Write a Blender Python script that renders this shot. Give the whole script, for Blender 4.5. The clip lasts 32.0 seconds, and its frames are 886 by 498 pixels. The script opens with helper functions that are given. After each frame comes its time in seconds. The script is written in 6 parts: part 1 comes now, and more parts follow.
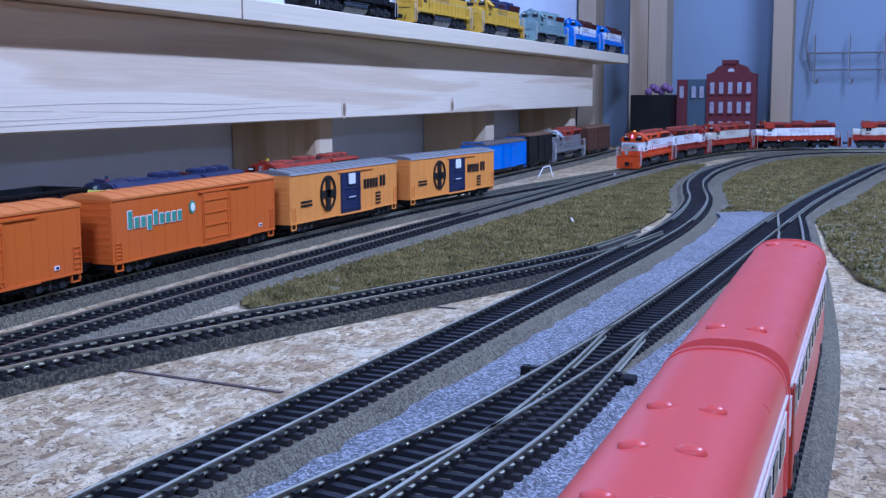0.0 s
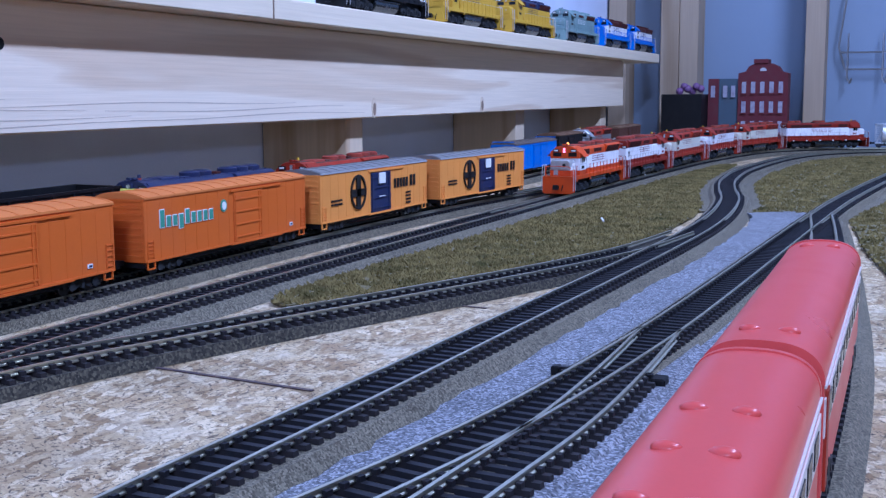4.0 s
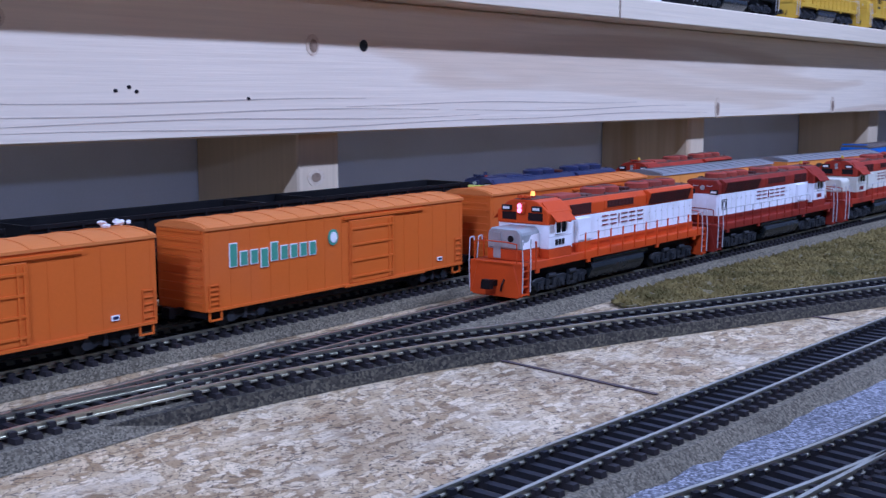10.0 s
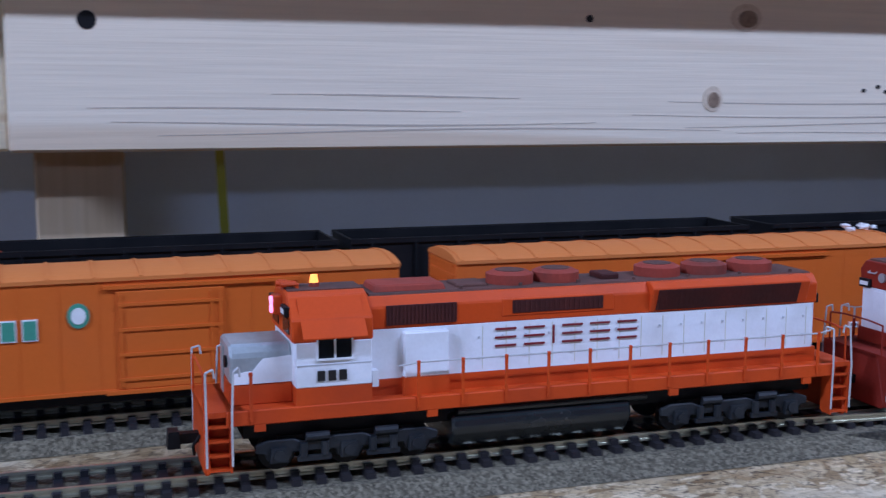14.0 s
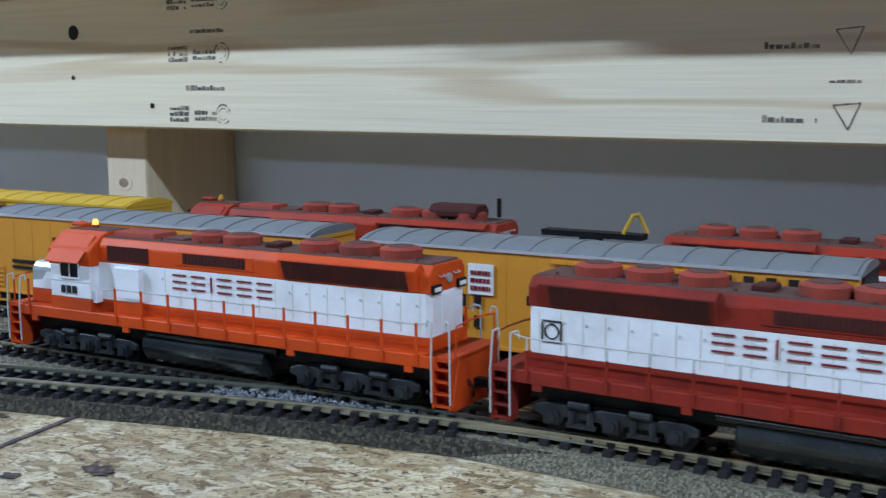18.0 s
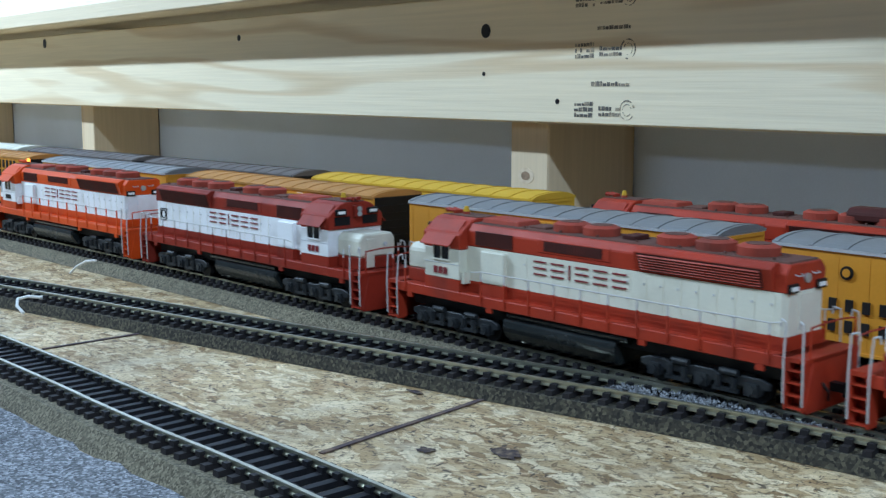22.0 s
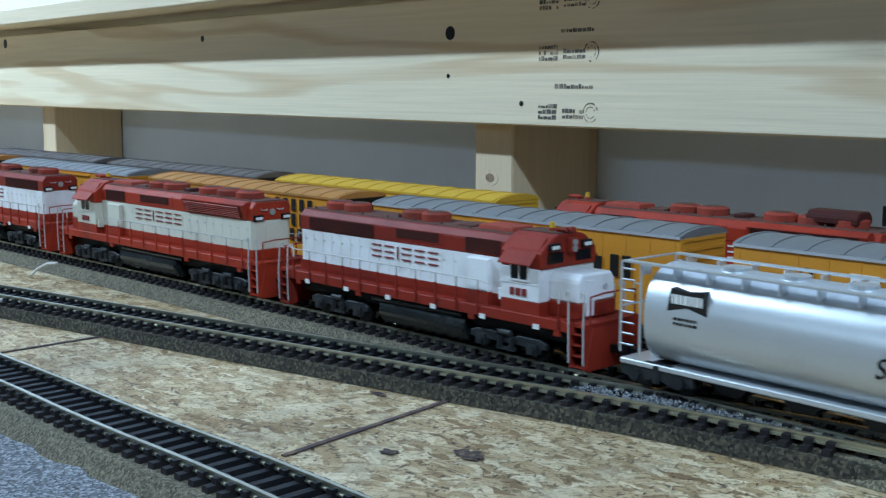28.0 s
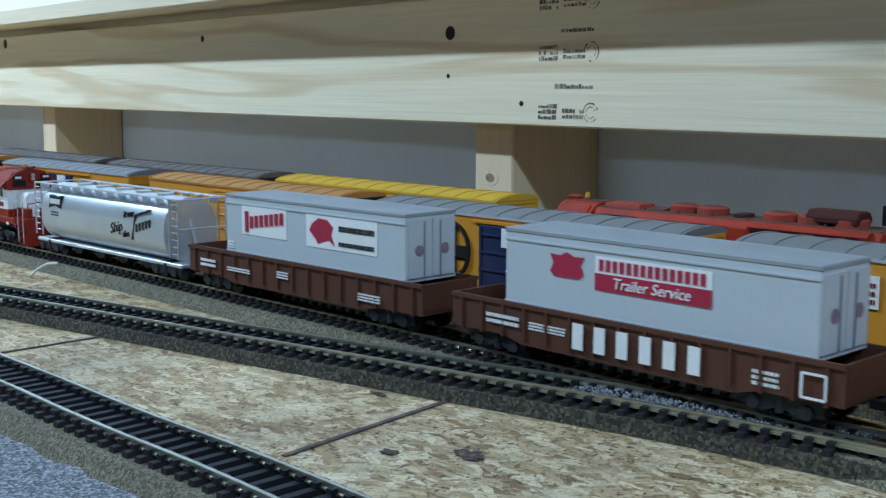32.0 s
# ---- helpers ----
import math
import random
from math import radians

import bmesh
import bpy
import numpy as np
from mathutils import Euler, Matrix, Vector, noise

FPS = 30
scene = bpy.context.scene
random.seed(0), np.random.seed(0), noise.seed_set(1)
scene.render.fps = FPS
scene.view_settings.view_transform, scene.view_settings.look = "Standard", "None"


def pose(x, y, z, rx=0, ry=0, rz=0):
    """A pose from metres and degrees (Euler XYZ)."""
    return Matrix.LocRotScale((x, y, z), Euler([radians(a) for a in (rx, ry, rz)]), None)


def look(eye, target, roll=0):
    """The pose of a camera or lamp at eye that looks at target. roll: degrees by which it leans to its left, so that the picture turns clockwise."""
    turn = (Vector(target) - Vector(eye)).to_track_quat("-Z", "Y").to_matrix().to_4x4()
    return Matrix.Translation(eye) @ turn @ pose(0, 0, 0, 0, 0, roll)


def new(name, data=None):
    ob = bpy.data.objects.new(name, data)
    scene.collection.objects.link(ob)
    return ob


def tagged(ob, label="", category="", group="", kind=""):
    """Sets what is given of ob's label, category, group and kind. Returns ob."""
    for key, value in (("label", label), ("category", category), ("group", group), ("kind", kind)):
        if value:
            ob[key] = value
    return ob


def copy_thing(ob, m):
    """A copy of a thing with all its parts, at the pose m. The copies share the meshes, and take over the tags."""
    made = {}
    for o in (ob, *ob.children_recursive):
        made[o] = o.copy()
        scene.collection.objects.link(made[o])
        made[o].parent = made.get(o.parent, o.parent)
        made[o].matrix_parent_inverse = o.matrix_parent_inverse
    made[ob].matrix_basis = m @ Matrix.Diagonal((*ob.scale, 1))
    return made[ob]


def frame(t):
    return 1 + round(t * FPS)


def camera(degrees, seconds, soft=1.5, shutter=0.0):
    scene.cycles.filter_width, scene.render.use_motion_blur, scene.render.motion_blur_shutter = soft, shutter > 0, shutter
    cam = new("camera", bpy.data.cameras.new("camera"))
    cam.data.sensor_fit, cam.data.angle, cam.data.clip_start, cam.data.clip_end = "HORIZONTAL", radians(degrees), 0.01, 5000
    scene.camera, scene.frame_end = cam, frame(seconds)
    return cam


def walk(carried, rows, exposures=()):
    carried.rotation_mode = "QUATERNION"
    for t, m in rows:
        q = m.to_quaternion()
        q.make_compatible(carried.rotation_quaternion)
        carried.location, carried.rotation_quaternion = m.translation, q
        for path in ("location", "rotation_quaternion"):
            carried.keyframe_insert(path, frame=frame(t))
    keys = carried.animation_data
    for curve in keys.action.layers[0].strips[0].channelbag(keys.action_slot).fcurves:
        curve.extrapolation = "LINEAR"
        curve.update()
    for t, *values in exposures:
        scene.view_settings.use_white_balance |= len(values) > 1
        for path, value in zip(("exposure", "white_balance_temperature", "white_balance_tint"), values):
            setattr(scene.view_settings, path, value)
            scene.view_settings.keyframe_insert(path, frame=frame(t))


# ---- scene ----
# camera: a tripod pan; the eye swings on a small circle about the tripod's axis
cam = camera(42.16, 32.0, soft=1.35, shutter=0.3)
EYE_Z = 0.1193
PATH = [
    (0.0, -0.0046, 0.0325, 20.65, -7.64, 0.29),
    (0.5, -0.0046, 0.0325, 20.76, -7.64, 0.29),
    (1.0, -0.0047, 0.0324, 20.88, -7.65, 0.28),
    (1.5, -0.0051, 0.0324, 21.65, -7.63, 0.30),
    (2.0, -0.0051, 0.0324, 21.61, -7.63, 0.32),
    (2.5, -0.0050, 0.0324, 21.45, -7.65, 0.33),
    (4.5, -0.0057, 0.0323, 22.72, -7.67, 0.28),
    (5.0, -0.0064, 0.0322, 23.83, -7.67, 0.29),
    (5.5, -0.0076, 0.0319, 26.07, -7.65, 0.21),
    (6.0, -0.0087, 0.0316, 28.01, -7.65, 0.26),
    (6.5, -0.0091, 0.0315, 28.82, -7.66, 0.35),
    (7.0, -0.0094, 0.0314, 29.23, -7.67, 0.40),
    (7.5, -0.0095, 0.0314, 29.44, -7.68, 0.41),
    (8.0, -0.0100, 0.0312, 30.37, -7.66, 0.27),
    (8.5, -0.0108, 0.0309, 31.95, -7.64, 0.21),
    (9.0, -0.0120, 0.0305, 34.19, -7.63, 0.24),
    (9.5, -0.0132, 0.0300, 36.30, -7.65, 0.24),
    (10.0, -0.0143, 0.0295, 38.42, -7.62, 0.22),
    (10.5, -0.0161, 0.0286, 42.06, -7.62, 0.21),
    (11.0, -0.0171, 0.0280, 44.00, -7.63, 0.30),
    (11.5, -0.0188, 0.0269, 47.64, -7.59, 0.16),
    (12.0, -0.0206, 0.0255, 51.67, -7.57, 0.15),
    (12.5, -0.0222, 0.0241, 55.19, -7.60, 0.12),
    (13.0, -0.0239, 0.0224, 59.53, -7.59, 0.00),
    (13.5, -0.0264, 0.0195, 66.15, -7.60, -0.02),
    (14.0, -0.0283, 0.0165, 72.48, -7.61, -0.16),
    (14.5, -0.0303, 0.0124, 80.36, -7.62, -0.15),
    (16.5, -0.0326, -0.0036, 108.89, -7.72, -0.21),
    (17.0, -0.0320, -0.0069, 114.84, -7.78, -0.10),
    (17.5, -0.0314, -0.0095, 119.55, -7.83, 0.05),
    (18.0, -0.0308, -0.0113, 122.76, -7.87, 0.05),
    (18.5, -0.0300, -0.0133, 126.53, -7.89, 0.06),
    (19.0, -0.0291, -0.0151, 130.06, -7.92, 0.16),
    (19.5, -0.0278, -0.0174, 134.68, -7.93, 0.04),
    (20.0, -0.0267, -0.0190, 137.99, -7.96, 0.21),
    (20.5, -0.0260, -0.0199, 140.04, -8.01, -0.00),
    (21.0, -0.0258, -0.0202, 140.62, -8.05, -0.04),
    (21.5, -0.0257, -0.0203, 140.93, -8.07, -0.07),
    (22.0, -0.0254, -0.0207, 141.72, -8.06, -0.06),
    (22.5, -0.0255, -0.0206, 141.50, -8.06, -0.08),
    (23.0, -0.0256, -0.0205, 141.32, -8.04, -0.16),
    (23.5, -0.0259, -0.0201, 140.44, -7.97, -0.19),
    (24.0, -0.0259, -0.0201, 140.42, -7.98, -0.20),
    (24.5, -0.0259, -0.0201, 140.35, -7.97, -0.20),
    (25.0, -0.0260, -0.0200, 140.30, -7.97, -0.20),
    (25.5, -0.0260, -0.0200, 140.15, -7.96, -0.21),
    (28.0, -0.0260, -0.0199, 140.03, -7.96, -0.24),
    (32.0, -0.0260, -0.0199, 140.03, -7.96, -0.22),
]
EXPOSURES = [(0.0, 0.0, 4640, 34), (5.0, -0.03, 4700, 37), (9.0, -0.08, 4850, 39), (13.0, -0.38, 4900, 33), (14.5, -0.38, 4980, 28), (17.0, -0.14, 5270, 16), (21.0, -0.16, 5330, 8), (25.0, -0.24, 5320, 6), (28.0, -0.34, 5260, 5), (32.0, -0.40, 5230, 5)]
walk(cam, [(t, pose(x, y, EYE_Z, 90 + pitch, roll, yaw)) for t, x, y, yaw, pitch, roll in PATH], EXPOSURES)

# world and lamps: an indoor train room lit by fluorescent fixtures
world = bpy.data.worlds.new("world")
scene.world = world
world.use_nodes = True
world.node_tree.nodes["Background"].inputs[0].default_value = (0.75, 0.82, 1.0, 1)
world.node_tree.nodes["Background"].inputs[1].default_value = 0.003


def area_lamp(name, eye, target, sx, sy, watts, colour):
    data = bpy.data.lights.new(name, "AREA")
    data.shape, data.size, data.size_y, data.energy, data.color = "RECTANGLE", sx, sy, watts, colour
    ob = new(name, data)
    ob.matrix_world = look(eye, target)
    return ob


area_lamp("fluorescent_tube_overhead", (0.62, 1.25, 1.50), (-0.45, 1.20, 0.05), 1.2, 0.06, 38, (0.80, 0.93, 1.0))
area_lamp("fluorescent_tube_overhead", (0.62, -2.10, 1.50), (-0.45, -2.10, 0.05), 1.2, 0.06, 74, (0.80, 0.93, 1.0))
area_lamp("fluorescent_tube_across", (2.7, -1.3, 0.88), (-0.55, -1.3, 0.08), 1.2, 0.10, 8, (0.80, 0.93, 1.0))

# ---------------------------------------------------------------- materials
MATS = {}


def links(nt, *pairs):
    for a, b in pairs:
        nt.links.new(a, b)


def paint(name, colour, rough=0.5, metal=0.0, vary=0.12, grain=60.0, bump=0.05, dirt=0.25, dirt_colour=(0.10, 0.08, 0.07), spec=0.28, fine=900.0):
    """A painted or plain surface with blotches at two scales and a fine relief."""
    if name in MATS:
        return MATS[name]
    m = bpy.data.materials.new(name)
    m.use_nodes = True
    nt = m.node_tree
    b = nt.nodes["Principled BSDF"]
    b.inputs["Metallic"].default_value = metal
    b.inputs["Specular IOR Level"].default_value = spec
    tc = nt.nodes.new("ShaderNodeTexCoord")
    n1 = nt.nodes.new("ShaderNodeTexNoise")
    n1.inputs["Scale"].default_value, n1.inputs["Detail"].default_value = grain, 5
    n2 = nt.nodes.new("ShaderNodeTexNoise")
    n2.inputs["Scale"].default_value, n2.inputs["Detail"].default_value = fine, 3
    links(nt, (tc.outputs["Object"], n1.inputs["Vector"]), (tc.outputs["Object"], n2.inputs["Vector"]))
    mix = nt.nodes.new("ShaderNodeMix")
    mix.data_type = "RGBA"
    ramp = nt.nodes.new("ShaderNodeMapRange")
    ramp.inputs["From Min"].default_value, ramp.inputs["From Max"].default_value = 0.45, 0.8
    ramp.inputs["To Max"].default_value = dirt
    links(nt, (n1.outputs["Fac"], ramp.inputs["Value"]), (ramp.outputs["Result"], mix.inputs["Factor"]))
    mix.inputs["A"].default_value, mix.inputs["B"].default_value = (*colour, 1), (*dirt_colour, 1)
    hsv = nt.nodes.new("ShaderNodeHueSaturation")
    val = nt.nodes.new("ShaderNodeMapRange")
    val.inputs["To Min"].default_value, val.inputs["To Max"].default_value = 1 - vary, 1 + vary
    links(nt, (n2.outputs["Fac"], val.inputs["Value"]), (val.outputs["Result"], hsv.inputs["Value"]), (mix.outputs["Result"], hsv.inputs["Color"]), (hsv.outputs["Color"], b.inputs["Base Color"]))
    ro = nt.nodes.new("ShaderNodeMapRange")
    ro.inputs["To Min"].default_value, ro.inputs["To Max"].default_value = max(0.05, rough - 0.12), min(1, rough + 0.15)
    links(nt, (n1.outputs["Fac"], ro.inputs["Value"]), (ro.outputs["Result"], b.inputs["Roughness"]))
    if bump:
        bp = nt.nodes.new("ShaderNodeBump")
        bp.inputs["Strength"].default_value, bp.inputs["Distance"].default_value = bump, 0.001
        links(nt, (n2.outputs["Fac"], bp.inputs["Height"]), (bp.outputs["Normal"], b.inputs["Normal"]))
    MATS[name] = m
    return m


def glow(name, colour, strength):
    if name not in MATS:
        m = bpy.data.materials.new(name)
        m.use_nodes = True
        b = m.node_tree.nodes["Principled BSDF"]
        b.inputs["Base Color"].default_value = (*colour, 1)
        b.inputs["Emission Color"].default_value, b.inputs["Emission Strength"].default_value = (*colour, 1), strength
        MATS[name] = m
    return MATS[name]


def timber(name, light, dark, along="Y", ring=26.0, rough=0.6, streak=1.0):
    """Sawn softwood: long wavering growth lines along one axis, broad colour bands, fine saw grain."""
    if name in MATS:
        return MATS[name]
    m = bpy.data.materials.new(name)
    m.use_nodes = True
    nt = m.node_tree
    b = nt.nodes["Principled BSDF"]
    b.inputs["Specular IOR Level"].default_value = 0.3
    tc = nt.nodes.new("ShaderNodeTexCoord")
    mp = nt.nodes.new("ShaderNodeMapping")
    s = [14.0, 14.0, 14.0]
    s["XYZ".index(along)] = 0.9
    mp.inputs["Scale"].default_value = s
    n0 = nt.nodes.new("ShaderNodeTexNoise")
    n0.inputs["Scale"].default_value, n0.inputs["Detail"].default_value, n0.inputs["Distortion"].default_value = 1.1, 3, 0.6
    wave = nt.nodes.new("ShaderNodeMath")
    wave.operation = "MULTIPLY"
    wave.inputs[1].default_value = ring
    sn = nt.nodes.new("ShaderNodeMath")
    sn.operation = "SINE"
    mr = nt.nodes.new("ShaderNodeMapRange")
    mr.inputs["From Min"].default_value, mr.inputs["From Max"].default_value = 0.35, 1.0
    n1 = nt.nodes.new("ShaderNodeTexNoise")
    mp2 = nt.nodes.new("ShaderNodeMapping")
    s2 = [420.0, 420.0, 420.0]
    s2["XYZ".index(along)] = 9.0
    mp2.inputs["Scale"].default_value = s2
    n1.inputs["Scale"].default_value, n1.inputs["Detail"].default_value = 1.0, 4
    links(nt, (tc.outputs["Object"], mp.inputs["Vector"]), (mp.outputs["Vector"], n0.inputs["Vector"]), (n0.outputs["Fac"], wave.inputs[0]), (wave.outputs[0], sn.inputs[0]),
          (sn.outputs[0], mr.inputs["Value"]), (tc.outputs["Object"], mp2.inputs["Vector"]), (mp2.outputs["Vector"], n1.inputs["Vector"]))
    mix = nt.nodes.new("ShaderNodeMix")
    mix.data_type = "RGBA"
    mix.inputs["A"].default_value, mix.inputs["B"].default_value = (*light, 1), (*dark, 1)
    mul = nt.nodes.new("ShaderNodeMath")
    mul.operation = "MULTIPLY"
    mul.inputs[1].default_value = 0.7 * streak
    links(nt, (mr.outputs["Result"], mul.inputs[0]), (mul.outputs[0], mix.inputs["Factor"]))
    mix2 = nt.nodes.new("ShaderNodeMix")
    mix2.data_type = "RGBA"
    mix2.blend_type = "MULTIPLY"
    fine = nt.nodes.new("ShaderNodeMapRange")
    fine.inputs["To Min"].default_value, fine.inputs["To Max"].default_value = 0.86, 1.12
    mix2.inputs["Factor"].default_value = 1.0
    links(nt, (n1.outputs["Fac"], fine.inputs["Value"]), (mix.outputs["Result"], mix2.inputs["A"]), (fine.outputs["Result"], mix2.inputs["B"]), (mix2.outputs["Result"], b.inputs["Base Color"]))
    b.inputs["Roughness"].default_value = rough
    bp = nt.nodes.new("ShaderNodeBump")
    bp.inputs["Strength"].default_value, bp.inputs["Distance"].default_value = 0.25, 0.0008
    links(nt, (n1.outputs["Fac"], bp.inputs["Height"]), (bp.outputs["Normal"], b.inputs["Normal"]))
    MATS[name] = m
    return m


def strand_board(name):
    """Oriented strand board: ragged overlapping flakes, each with its own grain direction, glue specks, thin gaps."""
    m = bpy.data.materials.new(name)
    m.use_nodes = True
    nt = m.node_tree
    b = nt.nodes["Principled BSDF"]
    b.inputs["Roughness"].default_value, b.inputs["Specular IOR Level"].default_value = 0.6, 0.25

    def node(kind, **values):
        n = nt.nodes.new(kind)
        for k, v in values.items():
            n.inputs[k].default_value = v
        return n

    def blend(kind, factor, a, b_):
        n = nt.nodes.new("ShaderNodeMix")
        n.data_type, n.blend_type = "RGBA", kind
        for sock, v in (("Factor", factor), ("A", a), ("B", b_)):
            if isinstance(v, (int, float, tuple)):
                n.inputs[sock].default_value = v
            else:
                nt.links.new(v, n.inputs[sock])
        return n.outputs["Result"]

    def span(value, f0, f1, t0, t1):
        n = nt.nodes.new("ShaderNodeMapRange")
        n.inputs["From Min"].default_value, n.inputs["From Max"].default_value = f0, f1
        n.inputs["To Min"].default_value, n.inputs["To Max"].default_value = t0, t1
        nt.links.new(value, n.inputs["Value"])
        return n.outputs["Result"]

    tc = nt.nodes.new("ShaderNodeTexCoord")
    wob = node("ShaderNodeTexNoise", Scale=110.0, Detail=5.0, Roughness=0.65)
    add = nt.nodes.new("ShaderNodeMix")
    add.data_type = "VECTOR"
    add.inputs["Factor"].default_value = 0.009
    links(nt, (tc.outputs["Object"], wob.inputs["Vector"]), (tc.outputs["Object"], add.inputs[4]), (wob.outputs["Color"], add.inputs[5]))
    last, gap = None, None
    for i, (angle, sx, sy) in enumerate(((112, 62, 190), (-38, 76, 250), (20, 66, 215), (68, 92, 300), (150, 74, 235), (95, 115, 390))):
        mp = node("ShaderNodeMapping", Rotation=(0, 0, radians(angle)), Scale=(1 / sx, 1 / sy, 1), Location=(i * 0.37, i * 0.19, 0))
        mp.vector_type = "TEXTURE"
        v = node("ShaderNodeTexVoronoi", Scale=1.0)
        sep = nt.nodes.new("ShaderNodeSeparateColor")
        fib = node("ShaderNodeTexNoise", Scale=1.0, Detail=4.0, Roughness=0.7)
        mf = node("ShaderNodeMapping", Rotation=(0, 0, radians(angle)), Scale=(1 / 55, 1 / 900, 1))
        mf.vector_type = "TEXTURE"
        links(nt, (add.outputs[1], mp.inputs["Vector"]), (mp.outputs["Vector"], v.inputs["Vector"]), (v.outputs["Color"], sep.inputs["Color"]), (tc.outputs["Object"], mf.inputs["Vector"]), (mf.outputs["Vector"], fib.inputs["Vector"]))
        ramp = nt.nodes.new("ShaderNodeValToRGB")
        e = ramp.color_ramp.elements
        e[0].position, e[0].color = 0.0, (0.23, 0.145, 0.065, 1)
        e[1].position, e[1].color = 1.0, (0.74, 0.61, 0.39, 1)
        e.new(0.22).color = (0.42, 0.30, 0.15, 1)
        e.new(0.6).color = (0.57, 0.44, 0.25, 1)
        links(nt, (sep.outputs["Red"], ramp.inputs["Fac"]))
        tone = blend("MULTIPLY", 1.0, ramp.outputs["Color"], span(fib.outputs["Fac"], 0.25, 0.75, 0.66, 1.28))
        # thin shaded gap along some flake edges
        v2 = node("ShaderNodeTexVoronoi", Scale=1.0)
        v2.feature = "DISTANCE_TO_EDGE"
        links(nt, (mp.outputs["Vector"], v2.inputs["Vector"]))
        tone = blend("MIX", span(v2.outputs["Distance"], 0.0, 0.06, 0.55, 0.0), tone, (0.16, 0.10, 0.045, 1))
        if last is None:
            last = tone
        else:
            gt = nt.nodes.new("ShaderNodeMath")
            gt.operation = "GREATER_THAN"
            gt.inputs[1].default_value = 0.55
            links(nt, (sep.outputs["Green"], gt.inputs[0]))
            last = blend("MIX", gt.outputs[0], last, tone)
    br = node("ShaderNodeTexNoise", Scale=13.0, Detail=4.0)
    pa = node("ShaderNodeTexNoise", Scale=34.0, Detail=5.0, Roughness=0.6)
    links(nt, (tc.outputs["Object"], br.inputs["Vector"]), (tc.outputs["Object"], pa.inputs["Vector"]))
    last = blend("MIX", span(pa.outputs["Fac"], 0.54, 0.68, 0.0, 0.7), last, (0.34, 0.21, 0.095, 1))
    last = blend("MIX", span(pa.outputs["Fac"], 0.46, 0.30, 0.0, 0.6), last, (0.70, 0.60, 0.42, 1))
    # short dark bark flecks and cracks, lying in several directions
    for angle, sx, sy, lo, hi in ((25, 190, 460, 0.605, 0.67), (-50, 230, 520, 0.605, 0.67), (80, 160, 400, 0.61, 0.675), (140, 380, 760, 0.59, 0.66)):
        mp = node("ShaderNodeMapping", Rotation=(0, 0, radians(angle)), Scale=(1 / sx, 1 / sy, 1), Location=(angle * 0.11, 0.3, 0))
        mp.vector_type = "TEXTURE"
        sp = node("ShaderNodeTexNoise", Scale=1.0, Detail=3.0, Roughness=0.55)
        links(nt, (tc.outputs["Object"], mp.inputs["Vector"]), (mp.outputs["Vector"], sp.inputs["Vector"]))
        thin = nt.nodes.new("ShaderNodeMath")
        thin.operation = "MULTIPLY"
        links(nt, (span(sp.outputs["Fac"], lo, hi, 0.0, 1.0), thin.inputs[0]), (span(pa.outputs["Fac"], 0.36, 0.56, 0.45, 1.0), thin.inputs[1]))
        last = blend("MIX", thin.outputs[0], last, (0.07, 0.048, 0.032, 1))
    last = blend("MULTIPLY", 1.0, last, span(br.outputs["Fac"], 0.3, 0.7, 0.76, 1.14))
    nt.links.new(last, b.inputs["Base Color"])
    bp = node("ShaderNodeBump", Strength=0.35, Distance=0.0006)
    links(nt, (wob.outputs["Fac"], bp.inputs["Height"]), (bp.outputs["Normal"], b.inputs["Normal"]))
    return m


def grit(name, a, b_, c, scale=900.0, bump=0.9):
    """Loose ballast: grains of three tones."""
    m = bpy.data.materials.new(name)
    m.use_nodes = True
    nt = m.node_tree
    b = nt.nodes["Principled BSDF"]
    b.inputs["Roughness"].default_value = 0.9
    tc = nt.nodes.new("ShaderNodeTexCoord")
    v = nt.nodes.new("ShaderNodeTexVoronoi")
    v.inputs["Scale"].default_value = scale
    sep = nt.nodes.new("ShaderNodeSeparateColor")
    ramp = nt.nodes.new("ShaderNodeValToRGB")
    e = ramp.color_ramp.elements
    e[0].color, e[1].color = (*a, 1), (*c, 1)
    e.new(0.55).color = (*b_, 1)
    big = nt.nodes.new("ShaderNodeTexNoise")
    big.inputs["Scale"].default_value = 22
    mr = nt.nodes.new("ShaderNodeMapRange")
    mr.inputs["To Min"].default_value, mr.inputs["To Max"].default_value = 0.7, 1.25
    mix = nt.nodes.new("ShaderNodeMix")
    mix.data_type, mix.blend_type = "RGBA", "MULTIPLY"
    mix.inputs["Factor"].default_value = 1
    bp = nt.nodes.new("ShaderNodeBump")
    bp.inputs["Strength"].default_value, bp.inputs["Distance"].default_value = bump, 0.0012
    links(nt, (tc.outputs["Object"], v.inputs["Vector"]), (tc.outputs["Object"], big.inputs["Vector"]), (v.outputs["Color"], sep.inputs["Color"]), (sep.outputs["Red"], ramp.inputs["Fac"]), (big.outputs["Fac"], mr.inputs["Value"]),
          (ramp.outputs["Color"], mix.inputs["A"]), (mr.outputs["Result"], mix.inputs["B"]), (mix.outputs["Result"], b.inputs["Base Color"]), (sep.outputs["Green"], bp.inputs["Height"]), (bp.outputs["Normal"], b.inputs["Normal"]))
    return m


